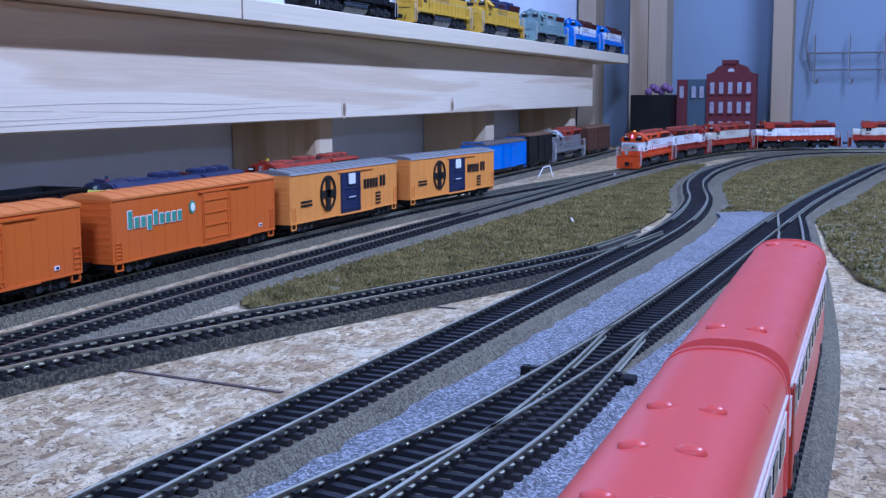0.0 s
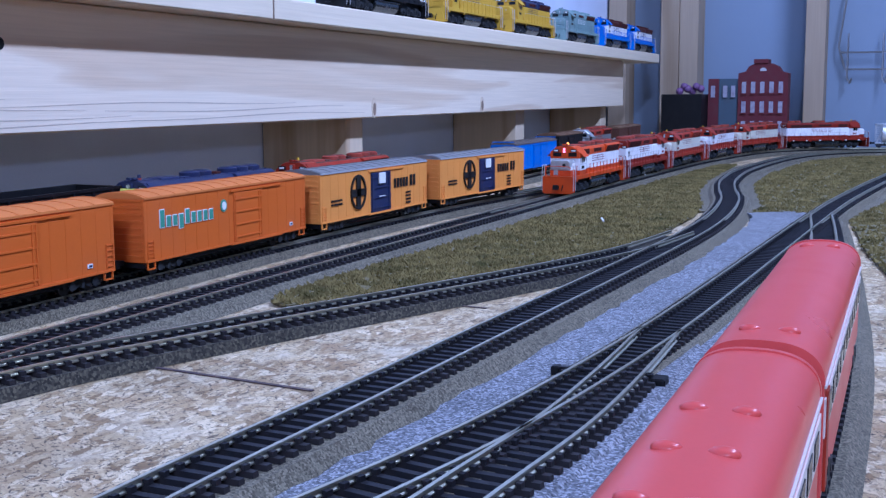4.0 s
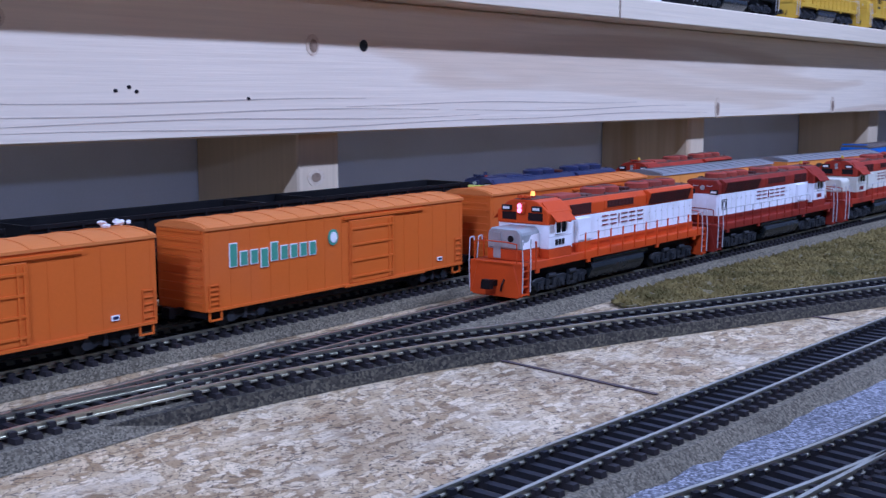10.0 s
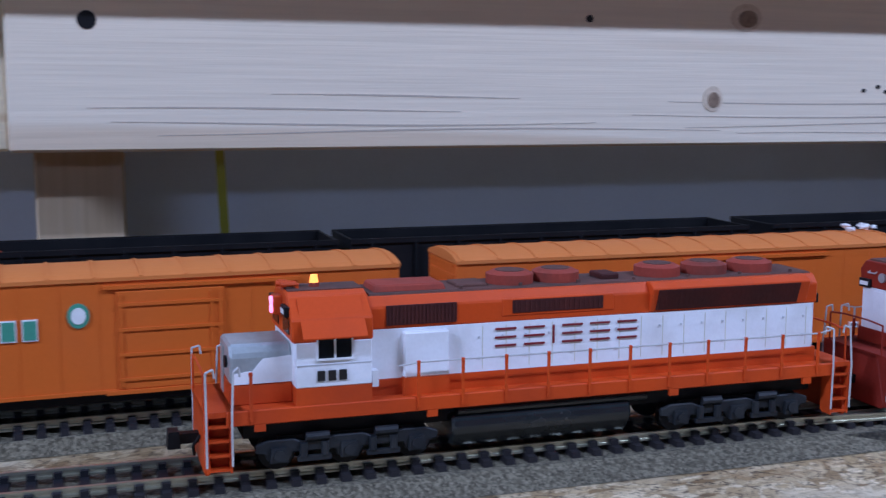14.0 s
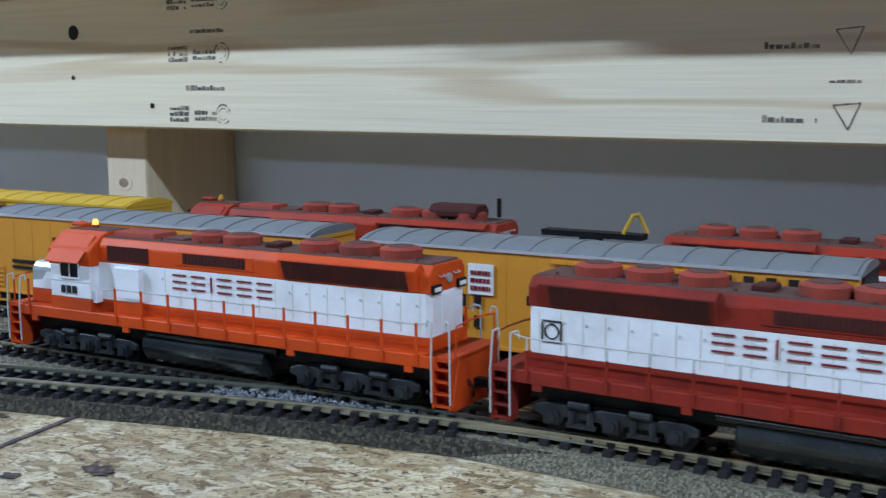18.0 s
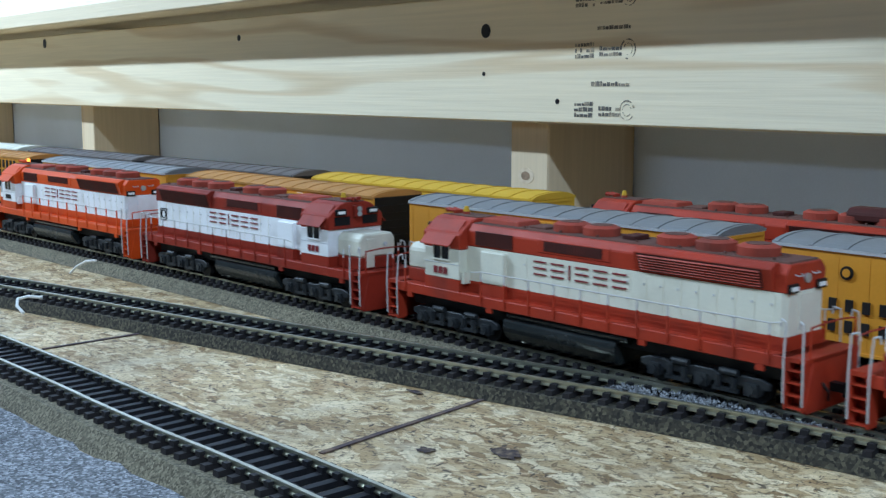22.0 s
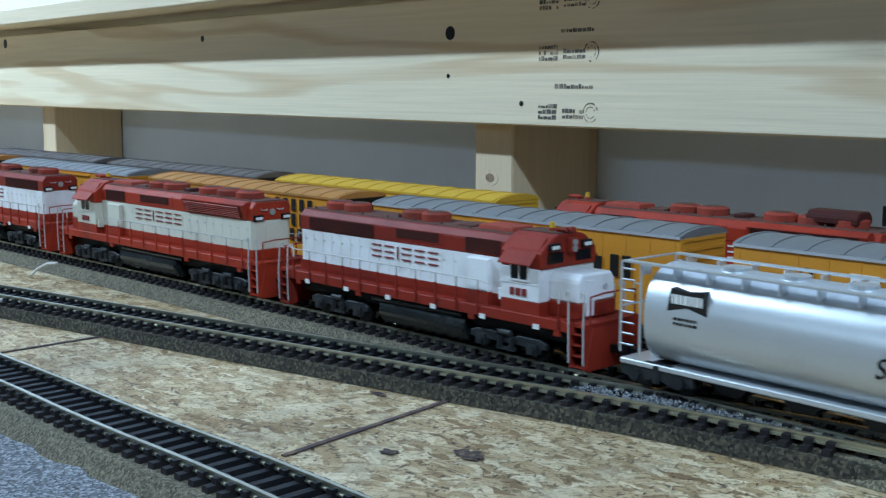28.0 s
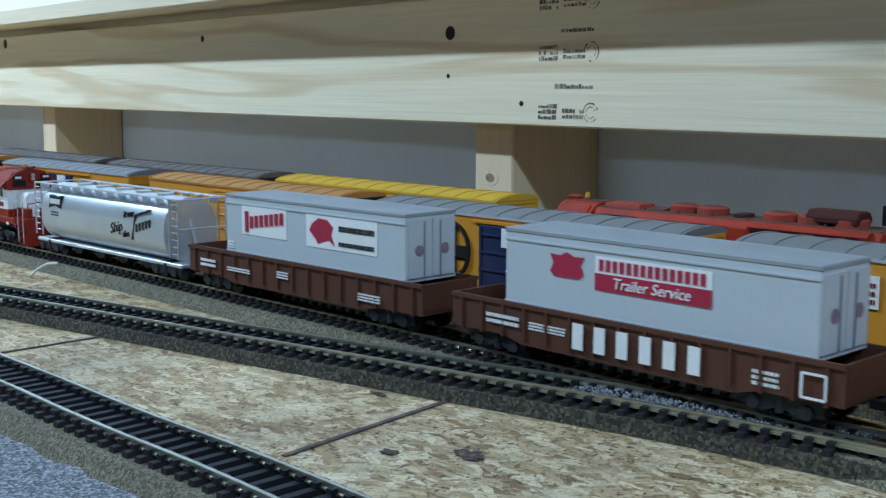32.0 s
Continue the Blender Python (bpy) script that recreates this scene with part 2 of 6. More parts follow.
OSB = strand_board("strand_board")
PINE = timber("pine_pale", (0.80, 0.69, 0.52), (0.50, 0.33, 0.18), ring=18, streak=0.6)
PINE2 = timber("pine_honey", (0.79, 0.69, 0.50), (0.56, 0.40, 0.22), ring=26, streak=0.85)
STUD = timber("stud_pine", (0.66, 0.53, 0.36), (0.46, 0.31, 0.17), along="Z", ring=12)
# darker copy of the stud timber: the end wall's shade as colour
STUD_SHADED = timber("stud_pine_shaded", (0.40, 0.31, 0.21), (0.26, 0.18, 0.10), along="Z", ring=12)
SHELF = timber("shelf_pine", (0.74, 0.64, 0.47), (0.58, 0.44, 0.27), ring=9, streak=0.6)
WALL = paint("grey_wall_panel", (0.72, 0.78, 0.93), rough=0.7, vary=0.05, grain=5, dirt=0.15, bump=0.02)
BACKWALL = paint("pale_blue_foam_board", (0.25, 0.31, 0.40), rough=0.6, vary=0.05, grain=4, dirt=0.12, dirt_colour=(0.3, 0.36, 0.45), bump=0.02)
ROOM = paint("room_paint", (0.24, 0.24, 0.25), rough=0.9, vary=0.05, grain=3)
KNOT = paint("dark_knot", (0.30, 0.21, 0.14), rough=0.5, grain=200, dirt=0.7, dirt_colour=(0.06, 0.035, 0.02))
GRAIN_LINE = paint("dark_growth_line", (0.50, 0.42, 0.33), rough=0.7, grain=60, dirt=0.6, dirt_colour=(0.6, 0.5, 0.38))
KNOT_RING = paint("knot_ring", (0.66, 0.54, 0.39), rough=0.6, grain=300, dirt=0.5, dirt_colour=(0.4, 0.25, 0.13))
SCREW = paint("black_screw_head", (0.02, 0.02, 0.022), rough=0.4, metal=0.6)
INK = paint("faded_stamp_ink", (0.11, 0.10, 0.09), rough=0.8, grain=210, dirt=0.95, dirt_colour=(0.62, 0.52, 0.37))
BURN = paint("burnt_smudge", (0.05, 0.035, 0.035), rough=0.8, grain=420, dirt=1.0, dirt_colour=(0.26, 0.19, 0.11))
PENCIL = paint("dark_marker_line", (0.07, 0.05, 0.055), rough=0.8, grain=150, dirt=0.5, dirt_colour=(0.3, 0.2, 0.12))
RAIL = paint("nickel_rail", (0.52, 0.51, 0.40), rough=0.36, metal=0.9, vary=0.12, grain=60, dirt=0.5, dirt_colour=(0.25, 0.22, 0.15))
TIE = paint("black_plastic_tie", (0.010, 0.010, 0.013), rough=0.55, vary=0.25, spec=0.22)
CORK = grit("grey_green_roadbed", (0.055, 0.047, 0.028), (0.145, 0.125, 0.080), (0.255, 0.222, 0.150), scale=1400)
CORK_DARK = grit("dark_brown_roadbed", (0.012, 0.010, 0.007), (0.045, 0.038, 0.024), (0.11, 0.095, 0.06), scale=900)
BALLAST = grit("grey_blue_ballast", (0.055, 0.057, 0.062), (0.16, 0.165, 0.178), (0.40, 0.405, 0.43), scale=1150, bump=1.0)
TURF = grit("olive_turf_base", (0.05, 0.045, 0.018), (0.12, 0.10, 0.04), (0.2, 0.16, 0.07), scale=600)
TUFT = paint("olive_turf_fibre", (0.165, 0.128, 0.045), rough=0.95, vary=0.6, grain=38, dirt=1.0, dirt_colour=(0.04, 0.04, 0.012), spec=0.08, fine=110.0)
ORANGE_BOX = paint("orange_boxcar_paint", (0.62, 0.128, 0.012), rough=0.5, spec=0.18, vary=0.05, grain=25, dirt=0.3, dirt_colour=(0.5, 0.13, 0.04))
ORANGE_ROOF = paint("orange_boxcar_roof", (0.62, 0.19, 0.04), rough=0.65, spec=0.15, vary=0.06, grain=25, dirt=0.25, dirt_colour=(0.55, 0.2, 0.08))
YELLOW_BOX = paint("yellow_orange_boxcar_paint", (0.62, 0.27, 0.022), rough=0.5, vary=0.06, grain=25, dirt=0.3, dirt_colour=(0.45, 0.2, 0.03))
SF_ORANGE = paint("pale_orange_boxcar_paint", (0.80, 0.30, 0.05), rough=0.55, vary=0.06, grain=25, dirt=0.25, dirt_colour=(0.5, 0.2, 0.04))
SILVER_ROOF = paint("silver_grey_roof", (0.21, 0.21, 0.21), rough=0.5, metal=0.2, vary=0.08, grain=40, dirt=0.5, dirt_colour=(0.22, 0.2, 0.18))
ROOF_EDGE = paint("bright_silver_roof_edge", (0.55, 0.55, 0.55), rough=0.4, metal=0.3)
YELLOW_ROOF = paint("yellow_roof", (0.58, 0.36, 0.03), rough=0.6, spec=0.15, grain=40, dirt=0.3, dirt_colour=(0.45, 0.3, 0.03))
DULL_ROOF = paint("dull_orange_brown_roof", (0.42, 0.20, 0.05), rough=0.6, grain=30, dirt=0.8, dirt_colour=(0.16, 0.10, 0.05), spec=0.15)
SOOT_ROOF = paint("sooty_grey_brown_roof", (0.13, 0.11, 0.10), rough=0.6, grain=40, dirt=0.5, dirt_colour=(0.06, 0.05, 0.045), spec=0.2)
BROWN_ROOF = paint("brown_roof", (0.16, 0.09, 0.05), rough=0.6, grain=40)
NAVY = paint("navy_blue_paint", (0.018, 0.025, 0.075), rough=0.5, grain=60)
BLUE = paint("bright_blue_paint", (0.02, 0.16, 0.62), rough=0.45, grain=50)
BLACK = paint("black_paint", (0.007, 0.007, 0.008), rough=0.5, grain=60, dirt=0.3, dirt_colour=(0.03, 0.026, 0.024), spec=0.2)
DARKGREY = paint("dark_grey_truck", (0.016, 0.018, 0.021), rough=0.5, vary=0.25, grain=120, dirt=0.6, dirt_colour=(0.055, 0.055, 0.052), spec=0.3)
LOCO_ORANGE = paint("loco_bright_orange_red", (0.60, 0.070, 0.006), rough=0.42, spec=0.18, vary=0.06, grain=35, dirt=0.55, dirt_colour=(0.22, 0.03, 0.015))
LOCO_WINE = paint("loco_dull_wine_red", (0.255, 0.027, 0.014), rough=0.5, spec=0.14, vary=0.10, grain=48, dirt=0.8, dirt_colour=(0.11, 0.022, 0.018))
LOCO_RED = paint("loco_red", (0.345, 0.036, 0.015), rough=0.45, spec=0.16, vary=0.10, grain=48, dirt=0.85, dirt_colour=(0.15, 0.028, 0.020))
LOCO_MAROON = paint("loco_dark_maroon", (0.22, 0.024, 0.015), rough=0.45, spec=0.16, vary=0.08, grain=35, dirt=0.7, dirt_colour=(0.07, 0.014, 0.012))
DUST_ROOF = paint("loco_dusty_brown_roof", (0.13, 0.062, 0.048), rough=0.8, vary=0.2, grain=70, dirt=0.9, dirt_colour=(0.075, 0.058, 0.05), spec=0.1)
LOCO_ROOF = paint("loco_dusty_red_roof", (0.32, 0.056, 0.034), rough=0.7, vary=0.15, grain=60, dirt=0.8, dirt_colour=(0.085, 0.045, 0.036), spec=0.15)
WHITE = paint("loco_white", (0.84, 0.84, 0.86), rough=0.42, vary=0.05, grain=60, dirt=0.5, dirt_colour=(0.46, 0.43, 0.39))
CREAM = paint("loco_dull_cream", (0.68, 0.66, 0.55), rough=0.5, vary=0.06, grain=45, dirt=0.55, dirt_colour=(0.33, 0.29, 0.22))
SILVER = paint("silver_paint", (0.63, 0.66, 0.69), rough=0.33, metal=0.6, vary=0.05, grain=30, dirt=0.25, dirt_colour=(0.4, 0.4, 0.4))
NOSE = paint("frosted_silver_nose", (0.42, 0.45, 0.45), rough=0.3, metal=0.35, vary=0.12, grain=90, dirt=0.7, dirt_colour=(0.22, 0.23, 0.22))
TANK = paint("satin_black_tank", (0.012, 0.015, 0.016), rough=0.22, vary=0.1, grain=60, dirt=0.3, dirt_colour=(0.04, 0.042, 0.04), spec=0.6)
TEAL = paint("grey_green_shelf_loco", (0.20, 0.30, 0.30), rough=0.45, grain=40)
GRILLE = paint("sooty_grille", (0.062, 0.020, 0.017), rough=0.65, vary=0.2, grain=80, dirt=0.5, dirt_colour=(0.12, 0.025, 0.018), spec=0.12)
GLASS = paint("dark_cab_glass", (0.01, 0.012, 0.015), rough=0.08, vary=0, dirt=0, bump=0)
TEXT_RED = paint("lettering_dark_red", (0.19, 0.02, 0.025), rough=0.5, dirt=0.1)
TEXT_CRIMSON = paint("lettering_crimson", (0.36, 0.022, 0.055), rough=0.5, dirt=0.1)
TEXT_GREEN = paint("lettering_green", (0.08, 0.30, 0.20), rough=0.5, dirt=0.1)
TEXT_WHITE = paint("lettering_white", (0.82, 0.82, 0.80), rough=0.5, dirt=0.1)
TEXT_BLACK = paint("lettering_black", (0.015, 0.013, 0.012), rough=0.5, dirt=0.1)
COACH = paint("coach_red_plastic", (0.62, 0.085, 0.07), rough=0.3, vary=0.03, grain=20, dirt=0.12, dirt_colour=(0.5, 0.1, 0.08), bump=0.01)
COACH_STRIPE = paint("coach_pale_stripe", (0.72, 0.66, 0.62), rough=0.35)
TRAILER = paint("pale_grey_trailer", (0.50, 0.53, 0.56), rough=0.4, vary=0.03, grain=25, dirt=0.15, dirt_colour=(0.45, 0.45, 0.44))
# trailer grey, darkened so the roof reads as lit at a grazing angle
TRAILER_ROOF = paint("shaded_grey_trailer_roof", (0.30, 0.31, 0.32), rough=0.6, vary=0.08, grain=30, dirt=0.5, dirt_colour=(0.2, 0.19, 0.18))
GONDOLA = paint("gondola_brown", (0.090, 0.035, 0.020), rough=0.55, vary=0.1, grain=40, dirt=0.4, dirt_colour=(0.06, 0.03, 0.022))
BRICKRED = paint("dark_brick_red", (0.12, 0.022, 0.028), rough=0.75, grain=80)
PLUM = paint("purple_plastic", (0.20, 0.10, 0.22), rough=0.4)
PLUM_DULL = paint("dull_mauve_disc", (0.24, 0.17, 0.22), rough=0.6)
SLATE = paint("slate_blue_model_wall", (0.07, 0.10, 0.13), rough=0.8, grain=80)
DUSTY = paint("dusty_window", (0.34, 0.33, 0.40), rough=0.4, grain=120, dirt=0.7, dirt_colour=(0.15, 0.10, 0.13))
FLUFF = paint("white_scrap", (0.8, 0.8, 0.8), rough=0.8)
HANDRAIL = paint("pale_grab_rail", (0.52, 0.51, 0.50), rough=0.5)
WIRE = paint("white_wire", (0.8, 0.8, 0.78), rough=0.4)
LATCH = paint("grey_door_latch", (0.52, 0.52, 0.54), rough=0.5)
STRAP = paint("yellow_green_strap", (0.50, 0.50, 0.06), rough=0.6)
GALV = paint("galvanised_wire", (0.45, 0.46, 0.48), rough=0.35, metal=0.9)
LAMP_WHITE = glow("headlight_pink_white", (1.0, 0.25, 0.38), 2.6)
LAMP_AMBER = glow("beacon_amber", (1.0, 0.30, 0.03), 3.0)

# ---------------------------------------------------------------- mesh helpers
def bm_box(bm, x0, x1, y0, y1, z0, z1, taper=0.0):
    """A box; taper draws the top in by that much on all sides."""
    v = [bm.verts.new(p) for p in ((x0, y0, z0), (x1, y0, z0), (x1, y1, z0), (x0, y1, z0),
                                   (x0 + taper, y0 + taper, z1), (x1 - taper, y0 + taper, z1), (x1 - taper, y1 - taper, z1), (x0 + taper, y1 - taper, z1))]
    for f in ((3, 2, 1, 0), (4, 5, 6, 7), (0, 1, 5, 4), (1, 2, 6, 5), (2, 3, 7, 6), (3, 0, 4, 7)):
        bm.faces.new([v[i] for i in f])
    return bm


def bm_prism(bm, profile, a, b, axis="x"):
    """A closed profile of (u, v) pairs, counter-clockwise, drawn out along an axis from a to b."""
    def at(w, u, v):
        return {"x": (w, u, v), "y": (u, w, v), "z": (u, v, w)}[axis]
    lo = [bm.verts.new(at(a, u, v)) for u, v in profile]
    hi = [bm.verts.new(at(b, u, v)) for u, v in profile]
    n = len(profile)
    bm.faces.new(lo[::-1])
    bm.faces.new(hi)
    for i in range(n):
        bm.faces.new((lo[i], lo[(i + 1) % n], hi[(i + 1) % n], hi[i]))
    return bm


def bm_rod(bm, p, q, r, seg=8, r2=None):
    p, q = Vector(p), Vector(q)
    d = (q - p).normalized()
    u = d.orthogonal().normalized()
    w = d.cross(u)
    r2 = r if r2 is None else r2
    lo = [bm.verts.new(p + (u * math.cos(a) + w * math.sin(a)) * r) for a in (i * math.tau / seg for i in range(seg))]
    hi = [bm.verts.new(q + (u * math.cos(a) + w * math.sin(a)) * r2) for a in (i * math.tau / seg for i in range(seg))]
    bm.faces.new(lo[::-1])
    bm.faces.new(hi)
    for i in range(seg):
        bm.faces.new((lo[i], lo[(i + 1) % seg], hi[(i + 1) % seg], hi[i]))
    return bm


def bm_wire(bm, pts, r, seg=6):
    for p, q in zip(pts, pts[1:]):
        bm_rod(bm, p, q, r, seg)
    return bm


def mesh_of(name, bm, material, smooth=False, bevel=0.0):
    bmesh.ops.recalc_face_normals(bm, faces=bm.faces[:])
    if bevel:
        bmesh.ops.bevel(bm, geom=bm.edges[:], offset=bevel, segments=1, affect="EDGES", clamp_overlap=True)
    me = bpy.data.meshes.new(name)
    bm.to_mesh(me)
    bm.free()
    me.materials.append(material)
    if smooth:
        for f in me.polygons:
            f.use_smooth = True
        me.set_sharp_from_angle(angle=radians(40))
    return me


def part(name, bm, material, parent, label="", smooth=False, bevel=0.0):
    ob = new(name, mesh_of(name, bm, material, smooth, bevel))
    ob.parent = parent
    if label:
        ob["label"] = label
    return ob


def thing(name, label, category, group="", kind="", at=None):
    ob = new(name)
    ob.empty_display_size = 0.01
    tagged(ob, label, category, group, kind)
    if at is not None:
        ob.matrix_basis = at
    return ob


def solid(name, bm, material, label, category, group="", kind="", smooth=False, bevel=0.0):
    return tagged(new(name, mesh_of(name, bm, material, smooth, bevel)), label, category, group, kind)


def B():
    return bmesh.new()


# ---------------------------------------------------------------- track lines (plan of the layout)
def curve_points(ctrl, step=0.004):
    """A smooth line through the control points, at even steps: places and headings."""
    p = [Vector((*c, 0)) for c in ctrl]
    p = [p[0] * 2 - p[1]] + p + [p[-1] * 2 - p[-2]]
    raw = []
    for a, b, c, d in zip(p, p[1:], p[2:], p[3:]):
        for i in range(24):
            t = i / 24
            raw.append(0.5 * ((2 * b) + (c - a) * t + (2 * a - 5 * b + 4 * c - d) * t * t + (3 * b - a - 3 * c + d) * t ** 3))
    raw.append(p[-2])
    out, left = [raw[0]], step
    for a, b in zip(raw, raw[1:]):
        seg = (b - a).length
        while seg >= left > 0:
            a = a + (b - a) * (left / seg)
            out.append(a)
            seg = (b - a).length
            left = step
        left -= seg
    return out


class Line:
    def __init__(self, ctrl, step=0.004):
        self.pts, self.step = curve_points(ctrl, step), step
        self.length = step * (len(self.pts) - 1)

    def at(self, s):
        """The place and heading (degrees) s metres along the line."""
        f = max(0.0, min(s / self.step, len(self.pts) - 1.001))
        i = int(f)
        p = self.pts[i].lerp(self.pts[i + 1], f - i)
        d = self.pts[min(i + 3, len(self.pts) - 1)] - self.pts[max(i - 3, 0)]
        return p, math.degrees(math.atan2(d.y, d.x))

    def find(self, y):
        """How far along the line it crosses that y (lines that run towards -y)."""
        for i, (a, b) in enumerate(zip(self.pts, self.pts[1:])):
            if a.y >= y > b.y:
                return (i + (a.y - y) / (a.y - b.y)) * self.step
        return 0.0

    def car(self, s, z, half):
        """The pose of a car whose truck centres stand half before and behind s."""
        p, _ = self.at(s + half)
        q, _ = self.at(s - half)
        d = p - q
        m = (p + q) / 2
        return pose(m.x, m.y, z, 0, 0, math.degrees(math.atan2(d.y, d.x)))


RAIL_TOP = 0.0105
MAIN = Line([(2.6, 2.47), (1.4, 2.49), (0.6, 2.5), (0.1, 2.495), (-0.08, 2.475), (-0.19, 2.42), (-0.275, 2.27), (-0.325, 1.95), (-0.345, 1.6), (-0.356, 1.3), (-0.363, 1.0), (-0.369, 0.75), (-0.3715, 0.55),
             (-0.371, 0.4), (-0.366, 0.25), (-0.364, 0.1), (-0.364, -0.1), (-0.361, -0.25), (-0.352, -0.41), (-0.342, -0.53), (-0.335, -0.62), (-0.328, -0.70), (-0.31, -0.9), (-0.28, -1.2), (-0.23, -1.6), (-0.16, -2.1), (-0.08, -2.6), (0.0, -3.1)])
SIDING = Line([(-0.3365, 1.78), (-0.3480, 1.70), (-0.3640, 1.60), (-0.3790, 1.50), (-0.3985, 1.36), (-0.4140, 1.24), (-0.4255, 1.14), (-0.4345, 1.03), (-0.4400, 0.90), (-0.4430, 0.7), (-0.441, 0.3), (-0.440, 0.1), (-0.434, -0.05), (-0.428, -0.18), (-0.419, -0.32), (-0.405, -0.5), (-0.388, -0.74), (-0.367, -0.96), (-0.335, -1.3), (-0.28, -1.7), (-0.2, -2.2)])
REAR = Line([(-0.508, 2.35), (-0.501, 2.0), (-0.499, 1.6), (-0.4965, 1.2), (-0.492, 0.7), (-0.490, 0.3), (-0.489, 0.1), (-0.487, -0.05), (-0.482, -0.18), (-0.474, -0.32), (-0.459, -0.5), (-0.441, -0.74), (-0.42, -0.96), (-0.388, -1.3), (-0.333, -1.7), (-0.253, -2.2)])
SPUR = Line([(-0.172, 0.95), (-0.185, 0.85), (-0.204, 0.775), (-0.228, 0.703), (-0.251, 0.643), (-0.277, 0.577), (-0.299, 0.523), (-0.319, 0.468), (-0.337, 0.42), (-0.349, 0.37), (-0.359, 0.31), (-0.366, 0.24)])
SPUR2 = Line([(-0.364, -0.12), (-0.359, -0.19), (-0.346, -0.258), (-0.332, -0.31), (-0.318, -0.357), (-0.303, -0.41), (-0.29, -0.455), (-0.276, -0.505), (-0.258, -0.57), (-0.238, -0.64), (-0.208, -0.74), (-0.168, -0.87), (-0.12, -1.0)])
NEAR = Line([(1.4, 2.4), (0.2, 2.4), (0.0, 2.385), (-0.13, 2.3), (-0.2, 2.1), (-0.228, 1.78), (-0.222, 1.55), (-0.203, 1.4), (-0.182, 1.28), (-0.168, 1.14), (-0.163, 1.0), (-0.166, 0.87), (-0.174, 0.71), (-0.178, 0.64), (-0.183, 0.55), (-0.188, 0.46), (-0.192, 0.39),
             (-0.198, 0.296), (-0.2, 0.15), (-0.2, 0.0), (-0.197, -0.15), (-0.19, -0.296), (-0.184, -0.36), (-0.181, -0.397), (-0.178, -0.445), (-0.171, -0.53), (-0.16, -0.65), (-0.14, -0.85)])
INNER = Line([(1.4, 2.3), (0.3, 2.27), (0.1, 2.15), (0.01, 1.95), (-0.035, 1.62), (-0.066, 1.32), (-0.08, 1.12), (-0.093, 0.87), (-0.103, 0.675), (-0.11, 0.56), (-0.12, 0.455), (-0.13, 0.38), (-0.144, 0.311), (-0.165, 0.22), (-0.185, 0.12), (-0.197, 0.0)])
INNER2 = Line([(-0.11, 0.56), (-0.1085, 0.47), (-0.110, 0.395), (-0.117, 0.32), (-0.127, 0.2), (-0.14, 0.05), (-0.145, -0.15)])
COACHLINE = Line([(-0.08, 1.14), (-0.068, 1.0), (-0.050, 0.75), (-0.0385, 0.53), (-0.0378, 0.3), (-0.0382, 0.0), (-0.0382, -0.4)])


def sweep(bm, line, profile, s0=0.0, s1=None, every=3):
    """A closed profile of (offset to the left, z) swept along a line."""
    n = len(line.pts)
    i0, i1 = int(s0 / line.step), n - 1 if s1 is None else int(s1 / line.step)
    rings = []
    for i in list(range(i0, i1, every)) + [i1]:
        p = line.pts[i]
        d = (line.pts[min(i + 2, n - 1)] - line.pts[max(i - 2, 0)]).normalized()
        left = Vector((-d.y, d.x, 0))
        rings.append([bm.verts.new(p + left * u + Vector((0, 0, z))) for u, z in profile])
    for a, b in zip(rings, rings[1:]):
        for k in range(len(profile)):
            bm.faces.new((a[k], a[(k + 1) % len(profile)], b[(k + 1) % len(profile)], b[k]))
    bm.faces.new(rings[0])
    bm.faces.new(rings[-1][::-1])
    return bm


GAUGE = 0.0092
TIE_MESH = None


